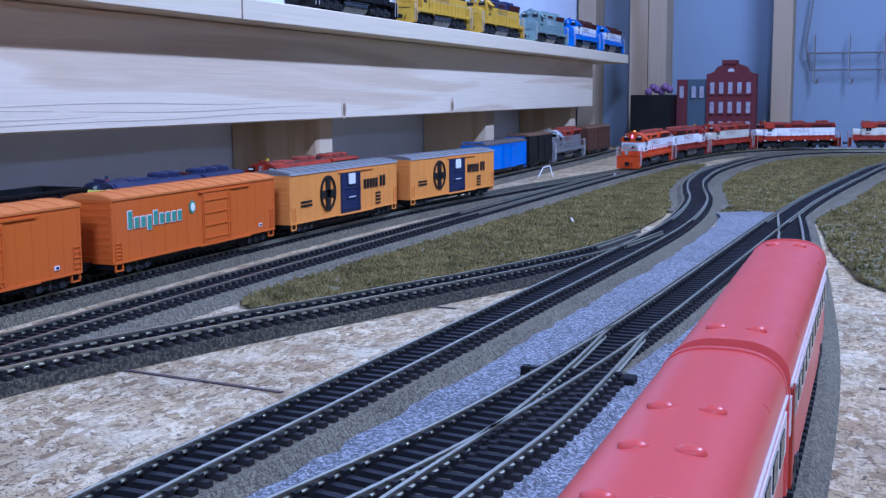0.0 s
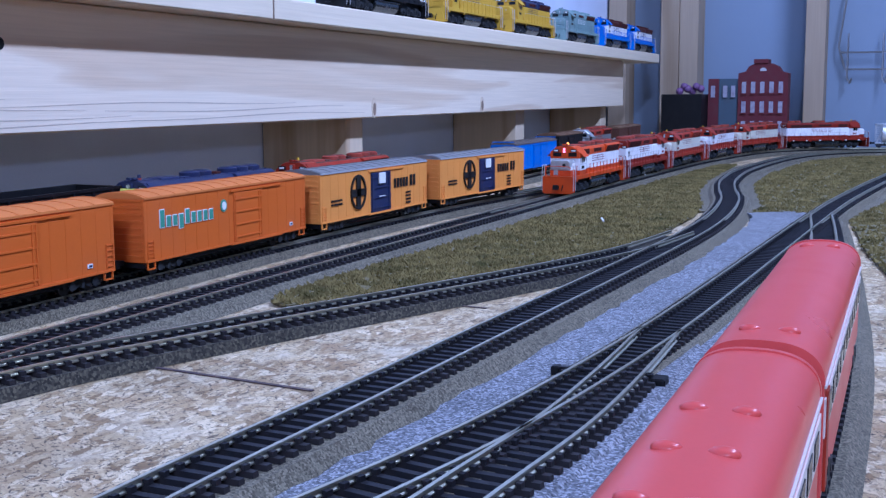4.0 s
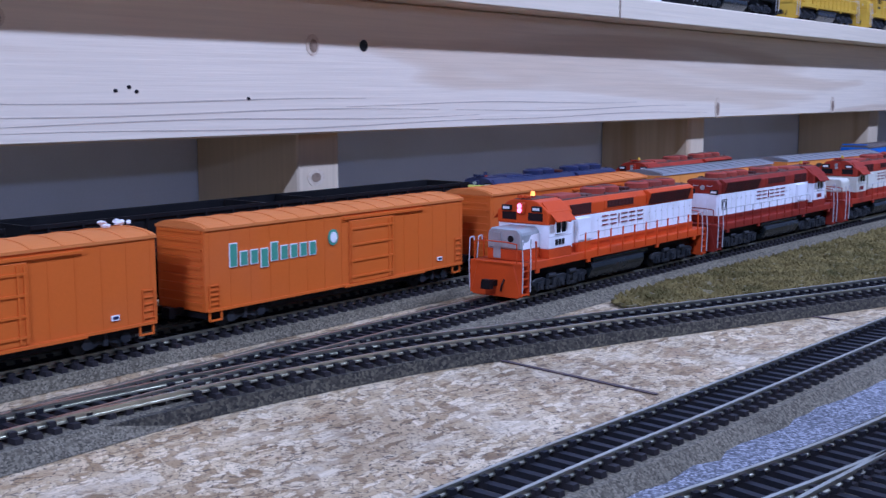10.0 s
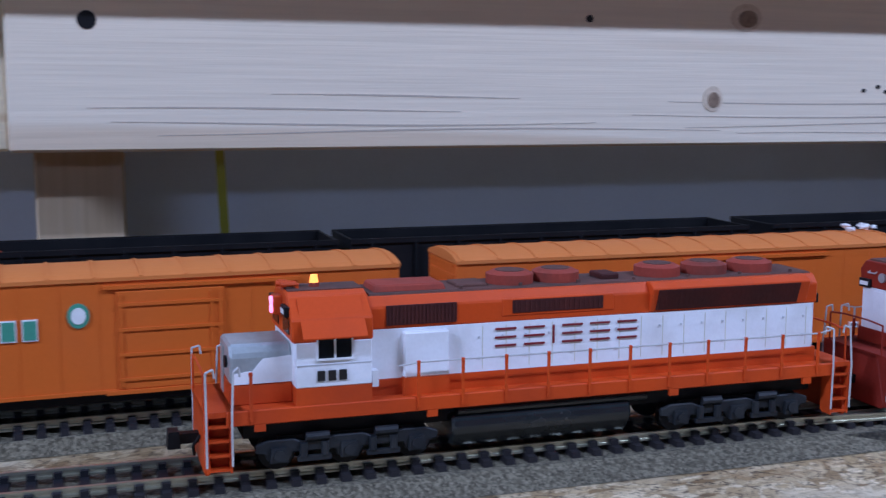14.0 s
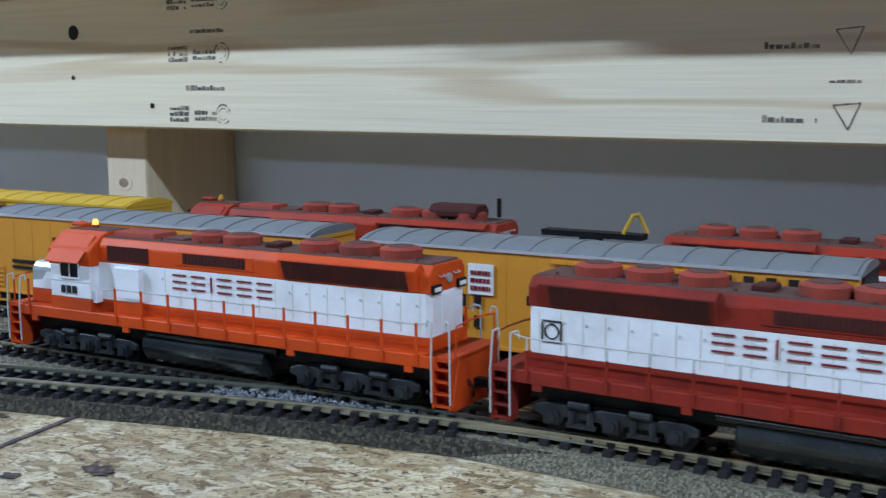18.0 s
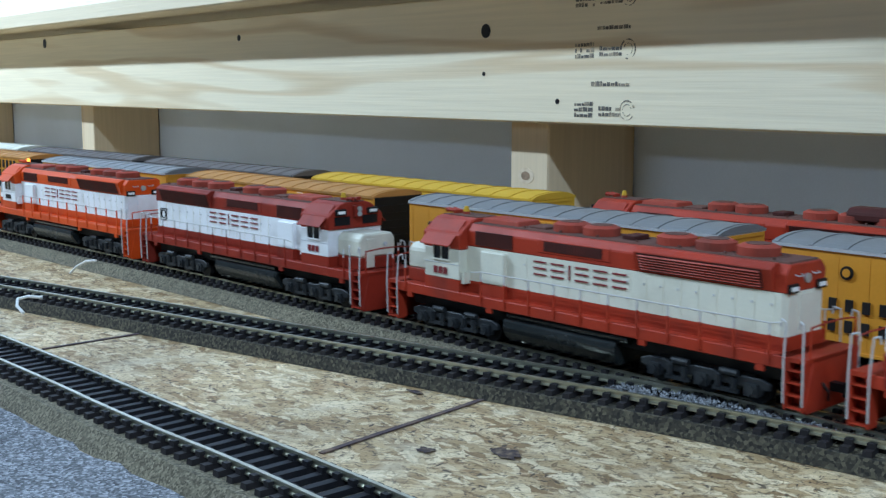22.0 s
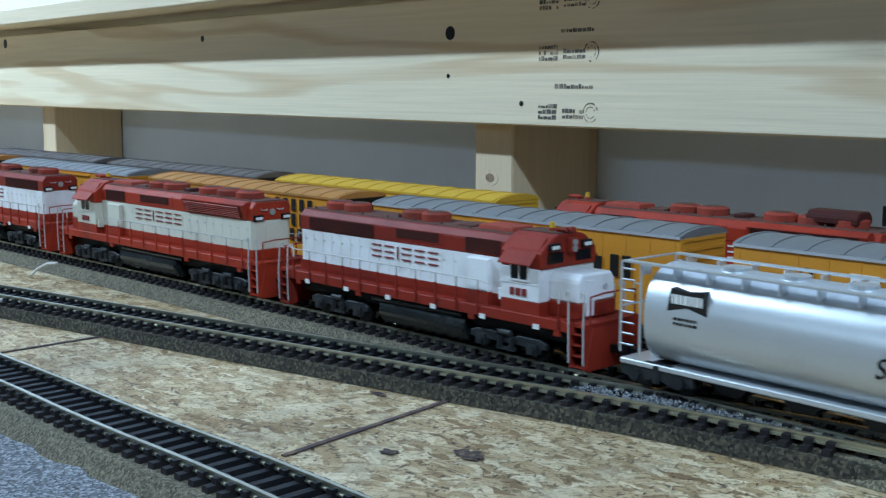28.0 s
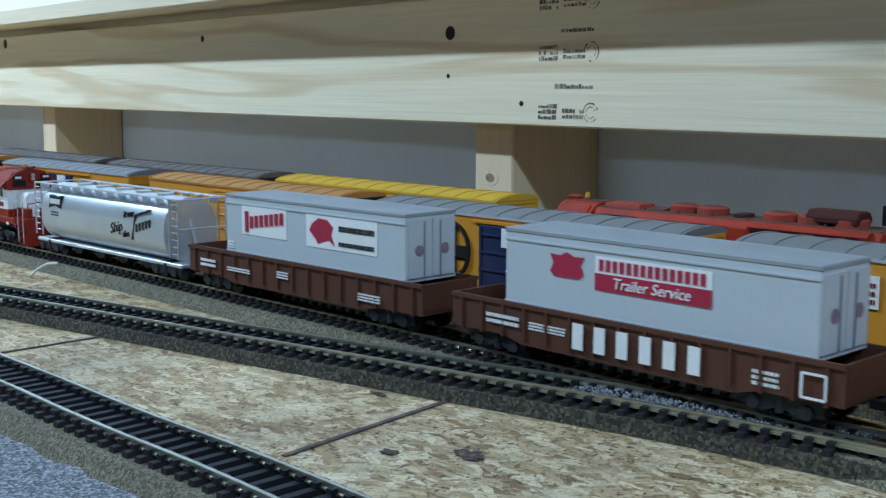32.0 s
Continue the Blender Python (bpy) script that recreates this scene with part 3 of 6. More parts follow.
def railway(line, label, near0, near1, skip=(), bed=True, shade=CORK, tie_half=0.0148, bed_z=0.006, narrow=False):
    """A track: a cork roadbed, two rails and single ties; the ties between near0 and near1 (y) are pieces of their own."""
    global TIE_MESH
    t = thing("model_railway_track", label, "track", group="model railway tracks")
    if bed:
        part("roadbed", sweep(B(), line, [(-0.0178, 0.0002), (0.0178, 0.0002), (0.0160, bed_z), (-0.0160, bed_z)] if narrow else [(-0.0235, 0.0002), (0.0235, 0.0002), (0.0178, bed_z), (-0.0178, bed_z)]), shade, t, "gritty grey-green roadbed")
    for sgn in (-1, 1):
        prof = [(u + sgn * GAUGE, RAIL_TOP + z) for u, z in ((-0.0011, -0.0026), (0.0011, -0.0026), (0.0011, -0.0021), (0.0004, -0.0018), (0.0004, -0.0010), (0.0007, -0.0008), (0.0007, 0), (-0.0007, 0), (-0.0007, -0.0008), (-0.0004, -0.0010), (-0.0004, -0.0018), (-0.0011, -0.0021))]
        part("rail", sweep(B(), line, prof), RAIL, t, "worn nickel-silver rail")
    if TIE_MESH is None:
        bm = bm_box(B(), -0.0016, 0.0016, -tie_half, tie_half, 0.0055, 0.0079, 0.0002)
        for sgn in (-1, 1):
            for k in (-1, 1):
                y = sgn * GAUGE + k * 0.0016
                bm_box(bm, -0.0013, 0.0013, y - 0.0010, y + 0.0010, 0.0078, 0.0097)
        TIE_MESH = mesh_of("tie", bm, TIE)
    rest = B()
    s = 0.003
    while s < line.length:
        p, a = line.at(s)
        if not any(lo < s < hi for lo, hi in skip):
            if near0 < p.y < near1:
                o = new("tie", TIE_MESH)
                o.parent = t
                o.matrix_basis = pose(p.x, p.y, bed_z - 0.006, 0, 0, a)
            else:
                k = len(rest.verts)
                bm_box(rest, -0.0016, 0.0016, -tie_half, tie_half, bed_z - 0.0005, bed_z + 0.0019)
                rest.verts.ensure_lookup_table()
                bmesh.ops.transform(rest, matrix=pose(p.x, p.y, 0, 0, 0, a), verts=rest.verts[k:])
        s += 0.0074
    if len(rest.verts):
        tagged(part("distant_tie_strip", rest, TIE, t), kind="stuff")
    else:
        rest.free()
    return t


# ---------------------------------------------------------------- the room and the benchwork
def slab(name, x0, x1, y0, y1, z0, z1, material, label, category, kind="structure", bevel=0.0):
    return solid(name, bm_box(B(), x0, x1, y0, y1, z0, z1), material, label, category, kind=kind, bevel=bevel)


BEAM_Z, BEAM_TOP = 0.0945, 0.1835
WALL_X, BACK_Y = -0.675, 2.78
slab("wall_west", WALL_X - 0.1, WALL_X, -4.0, BACK_Y + 0.1, -0.95, 1.62, WALL, "smooth grey panel wall behind the shelf studs", "wall")
slab("wall_north", WALL_X, 4.2, BACK_Y, BACK_Y + 0.1, -0.95, 1.62, BACKWALL, "pale blue insulation board wall at the room's end", "wall")
slab("wall_east", 4.2, 4.3, -4.0, BACK_Y, -0.95, 1.62, ROOM, "plain painted wall across the room", "wall")
slab("wall_south", WALL_X, 4.2, -4.1, -4.0, -0.95, 1.62, ROOM, "plain painted wall at the other end", "wall")
slab("floor", WALL_X, 4.2, -4.0, BACK_Y, -1.05, -0.95, ROOM, "plain grey room floor", "floor")
slab("ceiling", WALL_X, 4.2, -4.0, BACK_Y, 1.62, 1.72, ROOM, "plain pale ceiling", "ceiling")

table = solid("layout_table", bm_box(B(), WALL_X + 0.002, 1.5, -3.6, BACK_Y - 0.1, -0.018, 0.0), OSB, "oriented strand board table top of the model railway", "table top", kind="structure")
bm = B()
for y in (-3.4, -1.6, 0.2, 2.0):
    for x in (-0.6, 1.4):
        bm_box(bm, x - 0.045, x + 0.045, y - 0.045, y + 0.045, -0.95, -0.018)
part("table_leg_set", bm, STUD, table)
for (x0, y0), (x1, y1), w in (((-0.334, 0.447), (-0.226, 0.4335), 0.0022), ((-0.285, 0.6355), (-0.222, 0.629), 0.002), ((-0.312, -0.3495), (-0.219, -0.3305), 0.0022), ((-0.268, -0.5425), (-0.2, -0.5365), 0.002), ((0.0, 0.52), (0.25, 0.512), 0.0025), ((0.0, 0.335), (0.2, 0.328), 0.0025)):
    bm = B()
    d = Vector((x1 - x0, y1 - y0, 0))
    k = len(bm.verts)
    bm_box(bm, 0, d.length, -w / 2, w / 2, 0.0002, 0.0006)
    bmesh.ops.transform(bm, matrix=pose(x0, y0, 0, 0, 0, math.degrees(math.atan2(d.y, d.x))), verts=bm.verts[:])
    part("marker_line", bm, PENCIL, table, "hand-drawn dark marker line")

# a dark burn mark and smaller smudges on the board
for cx, cy, rx, ry, seed in ((-0.2665, -0.2930, 0.0050, 0.0085, 1), (-0.2480, -0.3120, 0.0030, 0.0040, 2), (-0.2890, -0.3720, 0.0022, 0.0050, 3)):
    rnd = random.Random(seed)
    bm = B()
    bm.faces.new([bm.verts.new((cx + rx * math.cos(a) * rnd.uniform(0.55, 1.15), cy + ry * math.sin(a) * rnd.uniform(0.55, 1.15), 0.0005)) for a in (k * math.tau / 18 for k in range(18))])
    part("burn_mark", bm, BURN, table, "small dark burnt smudge")

for i, (x, y) in enumerate(((-0.5848, -2.05), (-0.5848, -1.465), (-0.5848, -0.630), (-0.5848, 0.0165), (-0.5698, 0.593), (-0.5698, 1.165), (-0.5698, 1.74), (-0.5698, 2.26))):
    post = thing("wall_stud", "upright sawn pine stud behind the shelf beam", "stud", group="wall studs")
    part("timber", bm_box(B(), WALL_X + 0.001, x, y - 0.020, y + 0.020, 0.0, BEAM_TOP), STUD, post, bevel=0.0012)
    if i in (2, 4):
        z = 0.0555 if i == 2 else 0.064
        part("knot_ring", bm_prism(B(), [(y - 0.003 + 0.0085 * math.cos(a), z + 0.0058 * math.sin(a)) for a in (k * math.tau / 16 for k in range(16))], x - 0.001, x + 0.0003), KNOT_RING, post)
        part("knot", bm_prism(B(), [(y - 0.003 + 0.0045 * math.cos(a), z + 0.0032 * math.sin(a)) for a in (k * math.tau / 16 for k in range(16))], x - 0.001, x + 0.0005), KNOT, post)
# end-wall studs, their shade painted in with the darker timber
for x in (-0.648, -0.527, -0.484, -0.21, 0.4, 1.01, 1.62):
    post = thing("wall_stud", "upright pine stud on the end wall, shade put into its colour", "stud", group="wall studs")
    part("timber", bm_box(B(), x - 0.021, x + 0.021, BACK_Y - 0.09, BACK_Y - 0.001, 0.0, 1.6), STUD_SHADED, post, bevel=0.0012)


def board(name, x0, x1, y0, y1, z0, z1, material, label):
    t = thing(name, label, "beam")
    part("plank", bm_box(B(), x0, x1, y0, y1, z0, z1), material, t, bevel=0.0012)
    return t


def disc(parent, name, x, y, z, ry, rz, material, label=""):
    part(name, bm_prism(B(), [(y + ry * math.cos(a), z + rz * math.sin(a)) for a in (k * math.tau / 14 for k in range(14))], x - 0.001, x + 0.0004), material, parent, label)


beam = board("shelf_beam", -0.569, -0.55, -0.012, 2.34, BEAM_Z, BEAM_TOP, PINE, "pale knotty pine two-by-four beam under the shelf")
for y, z, ry, rz in ((1.173, 0.105, 0.006, 0.011), (1.514, 0.105, 0.007, 0.011), (0.569, 0.152, 0.006, 0.007), (0.325, 0.118, 0.0055, 0.0065), (0.343, 0.159, 0.009, 0.007)):
    disc(beam, "knot_ring", -0.55, y, z, ry, rz, KNOT_RING)
    disc(beam, "knot", -0.5498, y + ry * 0.1, z - rz * 0.1, ry * 0.62, rz * 0.62, KNOT, "dark round knot")
for y, z in ((0.618, 0.153), (0.0215, 0.151)):
    disc(beam, "screw", -0.55, y, z, 0.004, 0.004, SCREW, "black screw head")
disc(beam, "screw", -0.55, 0.256, 0.1565, 0.0018, 0.0018, SCREW)
for y, z in ((0.5126, 0.1177), (0.425, 0.1245), (0.43, 0.122), (0.416, 0.1225)):
    disc(beam, "pin_hole", -0.55, y, z, 0.0013, 0.0011, SCREW)
for y0, y1, z in ((0.02, 0.19, 0.1125), (0.03, 0.26, 0.1065), (0.05, 0.33, 0.1025), (0.30, 0.62, 0.1165), (0.28, 0.70, 0.1095), (0.31, 0.75, 0.1045), (0.34, 0.8, 0.0995), (0.6, 1.0, 0.113), (0.72, 1.1, 0.1075), (0.10, 0.22, 0.1185), (0.75, 1.15, 0.1015)):
    bm = B()
    k = 10
    for i in range(k):
        ya, yb = y0 + (y1 - y0) * i / k, y0 + (y1 - y0) * (i + 1) / k
        za, zb = (z + 0.0012 * math.sin(yv * 17 + z * 900) for yv in (ya, yb))
        w = 0.00034 * math.sin(math.pi * (i + 0.5) / k) + 0.00010
        bm_prism(bm, [(ya, za - w), (yb, zb - w), (yb, zb + w), (ya, za + w)], -0.5505, -0.54985)
    part("growth_line", bm, GRAIN_LINE, beam, "fine dark growth line")
beam2 = board("shelf_beam", -0.584, -0.565, -3.4, -0.0125, BEAM_Z, BEAM_TOP, PINE2, "honey-coloured pine two-by-four beam with grade stamps")
disc(beam2, "knot_ring", -0.565, -0.0787, 0.1424, 0.0072, 0.0065, KNOT_RING)
disc(beam2, "knot", -0.5648, -0.078, 0.1422, 0.0035, 0.0035, KNOT)
for y, z, r in ((-0.655, 0.1583, 0.005), (-1.55, 0.1743, 0.006), (-0.581, 0.1094, 0.0018), (-0.657, 0.1281, 0.0016), (-1.02, 0.165, 0.003)):
    disc(beam2, "screw", -0.565, y, z, r, r, SCREW)


def stamp(y0, y1, z0, z1, rows, seed):
    """A printed grade mark that cannot be read: small bars of ink."""
    rnd = random.Random(seed)
    bm = B()
    for r in range(rows):
        z = z0 + (z1 - z0) * r / rows
        hgt = (z1 - z0) / rows * 0.8
        y = y0
        while y < y1:
            w = rnd.uniform(0.0012, 0.004)
            if rnd.random() < 0.92:
                bm_box(bm, -0.5652, -0.5647, y, min(y + w, y1), z, z + hgt * rnd.uniform(0.5, 1))
            y += w + 0.0008
    part("grade_stamp", bm, INK, beam2, "black smudged grade stamp bars")


def ring_mark(y, z, r, n=20):
    bm = B()
    rnd = random.Random(int(z * 1e4))
    for k in range(n):
        if rnd.random() < 0.7:
            a, b = k * math.tau / n, (k + 0.9) * math.tau / n
            bm_wire(bm, [(-0.565, y + r * math.cos(a), z + r * math.sin(a)), (-0.565, y + r * math.cos(b), z + r * math.sin(b))], rnd.uniform(0.0002, 0.0006), 4)
            bm_wire(bm, [(-0.565, y + r * 0.6 * math.cos(a), z + r * 0.6 * math.sin(a)), (-0.565, y + r * 0.6 * math.cos(b), z + r * 0.6 * math.sin(b))], rnd.uniform(0.0001, 0.0004), 4)
    part("grade_stamp", bm, INK, beam2)


for z in (0.0995, 0.1375, 0.170):
    stamp(-0.565, -0.548, z, z + 0.011, 3, int(z * 1e4))
    stamp(-0.543, -0.524, z + 0.001, z + 0.008, 2, int(z * 1e4) + 7)
    ring_mark(-0.5185, z + 0.005, 0.006)
stamp(-0.55, -0.517, 0.1195, 0.1235, 1, 5)
stamp(-0.545, -0.517, 0.155, 0.1585, 1, 6)
for z in (0.1045, 0.138, 0.170):
    stamp(-0.178, -0.153, z, z + 0.004, 1, int(z * 1e4) + 3)
    bm = B()
    bm_wire(bm, [(-0.565, -0.146, z + 0.008), (-0.565, -0.134, z + 0.009), (-0.565, -0.139, z - 0.003), (-0.565, -0.146, z + 0.008)], 0.0004, 4)
    part("grade_stamp", bm, INK, beam2)
stamp(-0.148, -0.134, 0.1225, 0.1245, 1, 9)

shelf = board("display_shelf", WALL_X + 0.0005, -0.521, -0.3, 2.55, BEAM_TOP + 0.0005, 0.2035, SHELF, "pale pine shelf board holding model locomotives")
part("board_joint", bm_box(B(), -0.5215, -0.5204, 0.913, 0.9145, BEAM_TOP + 0.001, 0.201), KNOT, shelf)
shelf2 = board("display_shelf", WALL_X + 0.0005, -0.521, -3.4, -0.301, BEAM_TOP + 0.0085, 0.2095, SHELF, "pale pine shelf board over the stamped beam")
disc(shelf2, "screw", -0.521, -0.98, 0.2, 0.003, 0.003, SCREW)

# ---------------------------------------------------------------- rolling stock
def u_box(bm, side, u0, u1, y0, y1, z0, z1):
    """A box on the seen flank: u runs to the viewer's right, y out of the flank."""
    xs, ys = sorted((-u0 * side, -u1 * side)), sorted((y0 * side, y1 * side))
    return bm_box(bm, xs[0], xs[1], ys[0], ys[1], z0, z1)


def letter_bars(parent, side, u, z, n, w, h, gap, y, material, seed, label="", thick=0.22, slant=0.0, narrow=-1, heights=None, name="lettering", grow=0.0):
    """Lettering kept as plain shapes: thin letters become three fine bars each, heavy letters one solid bar."""
    bm = B()
    t = h * thick + grow
    a = u
    for i in range(n):
        lo, hi = (0.0, 1.0) if heights is None else heights[i]
        z0, z1 = z + slant * i + lo * h - grow, z + slant * i + hi * h + grow
        b = a + (t if i == narrow else w)
        u0, u1 = a - grow, b + grow
        if i == narrow or thick >= 0.2:
            pieces = [(u0, u1, z0, z1)]
        else:
            pieces = [(u0, u1, z0 + (z1 - z0 - t) * k / 2, z0 + (z1 - z0 - t) * k / 2 + t) for k in range(3)]
        for p, q, r, v in pieces:
            u_box(bm, side, p, q, y - 0.0003, y + 0.0002, r, v)
        a = b + gap
    return part(name, bm, material, parent, label)


def words(parent, body, size, u, y, z, material, turn=0.0, shear=0.0, depth=0.0002):
    """Readable words in the built-in font on the flank +y; u runs to the viewer's right."""
    data = bpy.data.curves.new("words", "FONT")
    data.body, data.size, data.extrude, data.align_x, data.shear, data.resolution_u = body, size, depth, "CENTER", shear, 3
    ob = new("words", data)
    me = bpy.data.meshes.new_from_object(ob.evaluated_get(bpy.context.evaluated_depsgraph_get()))
    bpy.data.objects.remove(ob)
    me.transform(Matrix(((-1, 0, 0, -u), (0, 0, 1, y), (0, 1, 0, z), (0, 0, 0, 1))) @ pose(0, 0, 0, 0, 0, turn))
    me.materials.clear()
    me.materials.append(material)
    ob = new("words", me)
    ob.parent = parent
    return ob


def small_print(parent, side, u0, u1, z0, z1, rows, y, material, seed):
    rnd = random.Random(seed)
    bm = B()
    for r in range(rows):
        z = z0 + (z1 - z0) * r / rows
        u = u0
        while u < u1:
            w = rnd.uniform(0.0006, 0.0018)
            u_box(bm, side, u, min(u + w, u1), y - 0.0002, y + 0.00015, z, z + (z1 - z0) / rows * 0.55)
            u += w + 0.0005
    return part("small_print", bm, material, parent)


def truck(parent, x, axles=2, pitch=0.0195, material=DARKGREY, wheel_r=0.0052, width=0.0125):
    half = pitch * (axles - 1) / 2
    bm = B()
    for sgn in (-1, 1):
        y0, y1 = sorted((sgn * (width - 0.0005), sgn * (width + 0.002)))
        prof = [(x - half - 0.006, 0.0045), (x - half + 0.003, 0.0028), (x - half + 0.007, 0.0045), (x + half - 0.007, 0.0045), (x + half - 0.003, 0.0028), (x + half + 0.006, 0.0045), (x + half + 0.006, 0.0085), (x + half - 0.004, 0.0105), (x - half + 0.004, 0.0105), (x - half - 0.006, 0.0085)]
        bm_prism(bm, prof, y0, y1, "y")
        for i in range(axles):
            c = x - half + i * pitch
            bm_rod(bm, (c, y1 if sgn > 0 else y0, 0.0055), (c, (y1 + 0.0012) if sgn > 0 else (y0 - 0.0012), 0.0055), 0.0026, 8)
            if i + 1 < axles:
                m = c + pitch / 2
                bm_rod(bm, (m, (y1 - 0.0002) if sgn > 0 else y0 + 0.0002, 0.0035), (m, (y1 - 0.0002) if sgn > 0 else y0 + 0.0002, 0.010), 0.0015, 6)
    bm_box(bm, x - 0.004, x + 0.004, -width, width, 0.006, 0.0105)
    tr = part("truck", bm, material, parent, "sooty dark truck side frames")
    for i in range(axles):
        c = x - half + i * pitch
        bm = B()
        bm_rod(bm, (c, -0.0098, wheel_r), (c, -0.0075, wheel_r), wheel_r, 14)
        bm_rod(bm, (c, 0.0075, wheel_r), (c, 0.0098, wheel_r), wheel_r, 14)
        bm_rod(bm, (c, -0.012, wheel_r), (c, 0.012, wheel_r), 0.0012, 6)
        part("wheelset", bm, DARKGREY, tr)
    return tr


def coupler(parent, x, sgn):
    bm = bm_box(B(), min(x, x + sgn * 0.008), max(x, x + sgn * 0.008), -0.0016, 0.0016, 0.0075, 0.0105)
    a, b = sorted((x + sgn * 0.006, x + sgn * 0.0098))
    bm_box(bm, a, b, -0.003, 0.003, 0.0065, 0.0115, 0.0004)
    part("coupler", bm, BLACK, parent)


def ladder(parent, side, u, y, z0, z1, material, w=0.0055, rungs=5):
    lad = part("ladder", u_box(B(), side, u - w / 2 - 0.0003, u - w / 2, y, y + 0.0006, z0 - 0.001, z1 + 0.001), material, parent)
    part("stile", u_box(B(), side, u + w / 2, u + w / 2 + 0.0003, y, y + 0.0006, z0 - 0.001, z1 + 0.001), material, lad)
    for k in range(rungs):
        z = z0 + (z1 - z0) * k / (rungs - 1)
        part("rung", u_box(B(), side, u - w / 2, u + w / 2, y, y + 0.0006, z, z + 0.0005), material, lad)


def boxcar(name, label, length, body, roof, door=None, group="", decor="", height=0.0515, width=0.0345, door_u=0.0, roof_label="", end=None, door_half=0.018):
    """A boxcar at the origin, heading +x, standing on its rails at z = 0."""
    h, w, base = length / 2, width / 2, 0.0095
    t = thing(name, label, "boxcar", group)
    eave = height - 0.0035
    part("body", bm_box(B(), -h, h, -w, w, base, eave), body, t, bevel=0.0004)
    def dome(out, up):
        return [(-w - out, eave), (w + out, eave)] + [(w * c + out * c, eave + 0.0008 + (height - eave - 0.0008) * (1 - c * c) ** 0.8 + up) for c in (1 - k / 6 for k in range(13))]
    part("roof", bm_prism(B(), dome(0.0004, 0.0), -h - 0.0003, h + 0.0003), roof, t, roof_label)
    part("roof_edge", bm_box(B(), -h, h, -w - 0.0007, w + 0.0007, eave - 0.0005, eave + 0.0007), roof if roof is not SILVER_ROOF else ROOF_EDGE, t)
    n = 13
    for i in range(n + 1):
        x = -h + 0.002 + (length - 0.004) * i / n
        part("roof_rib", bm_prism(B(), dome(0.0005, 0.00035), x - 0.0006, x + 0.0006), roof, t)
    part("sill", bm_box(B(), -h + 0.002, h - 0.002, -w + 0.002, w - 0.002, 0.006, base), BLACK, t)
    for s in (1, -1):
        bm = B()
        k = 15
        for i in range(k + 1):
            u = -h + 0.003 + (length - 0.006) * i / k
            if abs(u - door_u) > door_half + 0.002:
                u_box(bm, s, u - 0.0003, u + 0.0003, w - 0.0001, w + 0.00013, base + 0.001, eave - 0.001)
        u_box(bm, s, -h + 0.001, h - 0.001, w - 0.0001, w + 0.0006, base, base + 0.0012)
        part("side_ribs", bm, body, t)
        d = part("door", u_box(B(), s, door_u - door_half, door_u + door_half, w - 0.0001, w + 0.0008, base + 0.001, eave - 0.004), door or body, t, "sliding plug door", bevel=0.0003)
        for k in range(4):
            z = base + 0.004 + k * 0.0085
            bm = u_box(B(), s, door_u - door_half + 0.0005, door_u + door_half - 0.0005, w + 0.0006, w + 0.0014, z, z + 0.0010)
            part("door_bar", bm, door or body, d)
        for k in (-door_half + 0.0015, door_half - 0.0045, door_half - 0.0015):
            part("door_rod", u_box(B(), s, door_u + k - 0.0005, door_u + k + 0.0005, w + 0.0006, w + 0.0013, base + 0.002, eave - 0.005), door or body, d)
        part("door_track", u_box(B(), s, door_u - door_half - 0.004, door_u + door_half + 0.026, w, w + 0.0012, eave - 0.0032, eave - 0.0020), body, t)
        part("door_track", u_box(B(), s, door_u - door_half - 0.004, door_u + door_half + 0.026, w, w + 0.0012, base - 0.0005, base + 0.0008), body, t)
        for e in (-1, 1):
            ladder(t, s, e * (h - 0.005), w, base + 0.003, base + (0.012 if e < 0 else 0.015), body)
            bm = B()
            for k in (-0.0035, 0.0035):
                u_box(bm, s, e * (h - 0.006) + k - 0.0004, e * (h - 0.006) + k + 0.0004, w - 0.001, w, base - 0.0042, base)
            u_box(bm, s, e * (h - 0.006) - 0.0038, e * (h - 0.006) + 0.0038, w - 0.001, w, base - 0.0046, base - 0.0038)
            part("stirrup_step", bm, body, t)
    for e in (-1, 1):
        bm = B()
        for k in range(9):
            z = base + 0.003 + k * 0.0042
            bm_box(bm, min(e * h, e * (h + 0.0006)), max(e * h, e * (h + 0.0006)), -w + 0.002, w - 0.002, z, z + 0.0014)
        part("end_corrugation", bm, end or body, t)
        if end:
            a, b = sorted((e * h, e * (h + 0.0003)))
            part("end_panel", bm_box(B(), a, b, -w + 0.0006, w - 0.0006, base, eave), end, t, "black car end")
        truck(t, e * (h - 0.026), 2)
        coupler(t, e * h, e)
    if decor == "juice":
        rise = ((0, 1.35), (0, 0.8), (0, 0.8), (-0.3, 0.8), (0, 1.1), (0, 0.8), (0, 0.8), (0, 0.8), (0, 0.8))
        for grow, ink, nm, lb, y in ((0.0006, TEXT_WHITE, "lettering_outline", "white outline round the lettering", w + 0.0004), (0.0, TEXT_GREEN, "lettering", "green lettering kept as plain blocks", w + 0.0006)):
            letter_bars(t, 1, -h + 0.0150, eave - 0.0185, 9, 0.0040, 0.0078, 0.0026, y, ink, 1, lb, thick=0.22, heights=rise, name=nm, grow=grow * 0.75)
        c = -0.0130
        part("round_mark", bm_prism(B(), [(-(c + 0.0036 * math.cos(a)), eave - 0.0115 + 0.0042 * math.sin(a)) for a in (k * math.tau / 16 for k in range(16))], w, w + 0.0006, "y"), TEXT_GREEN, t, "small round green and white mark")
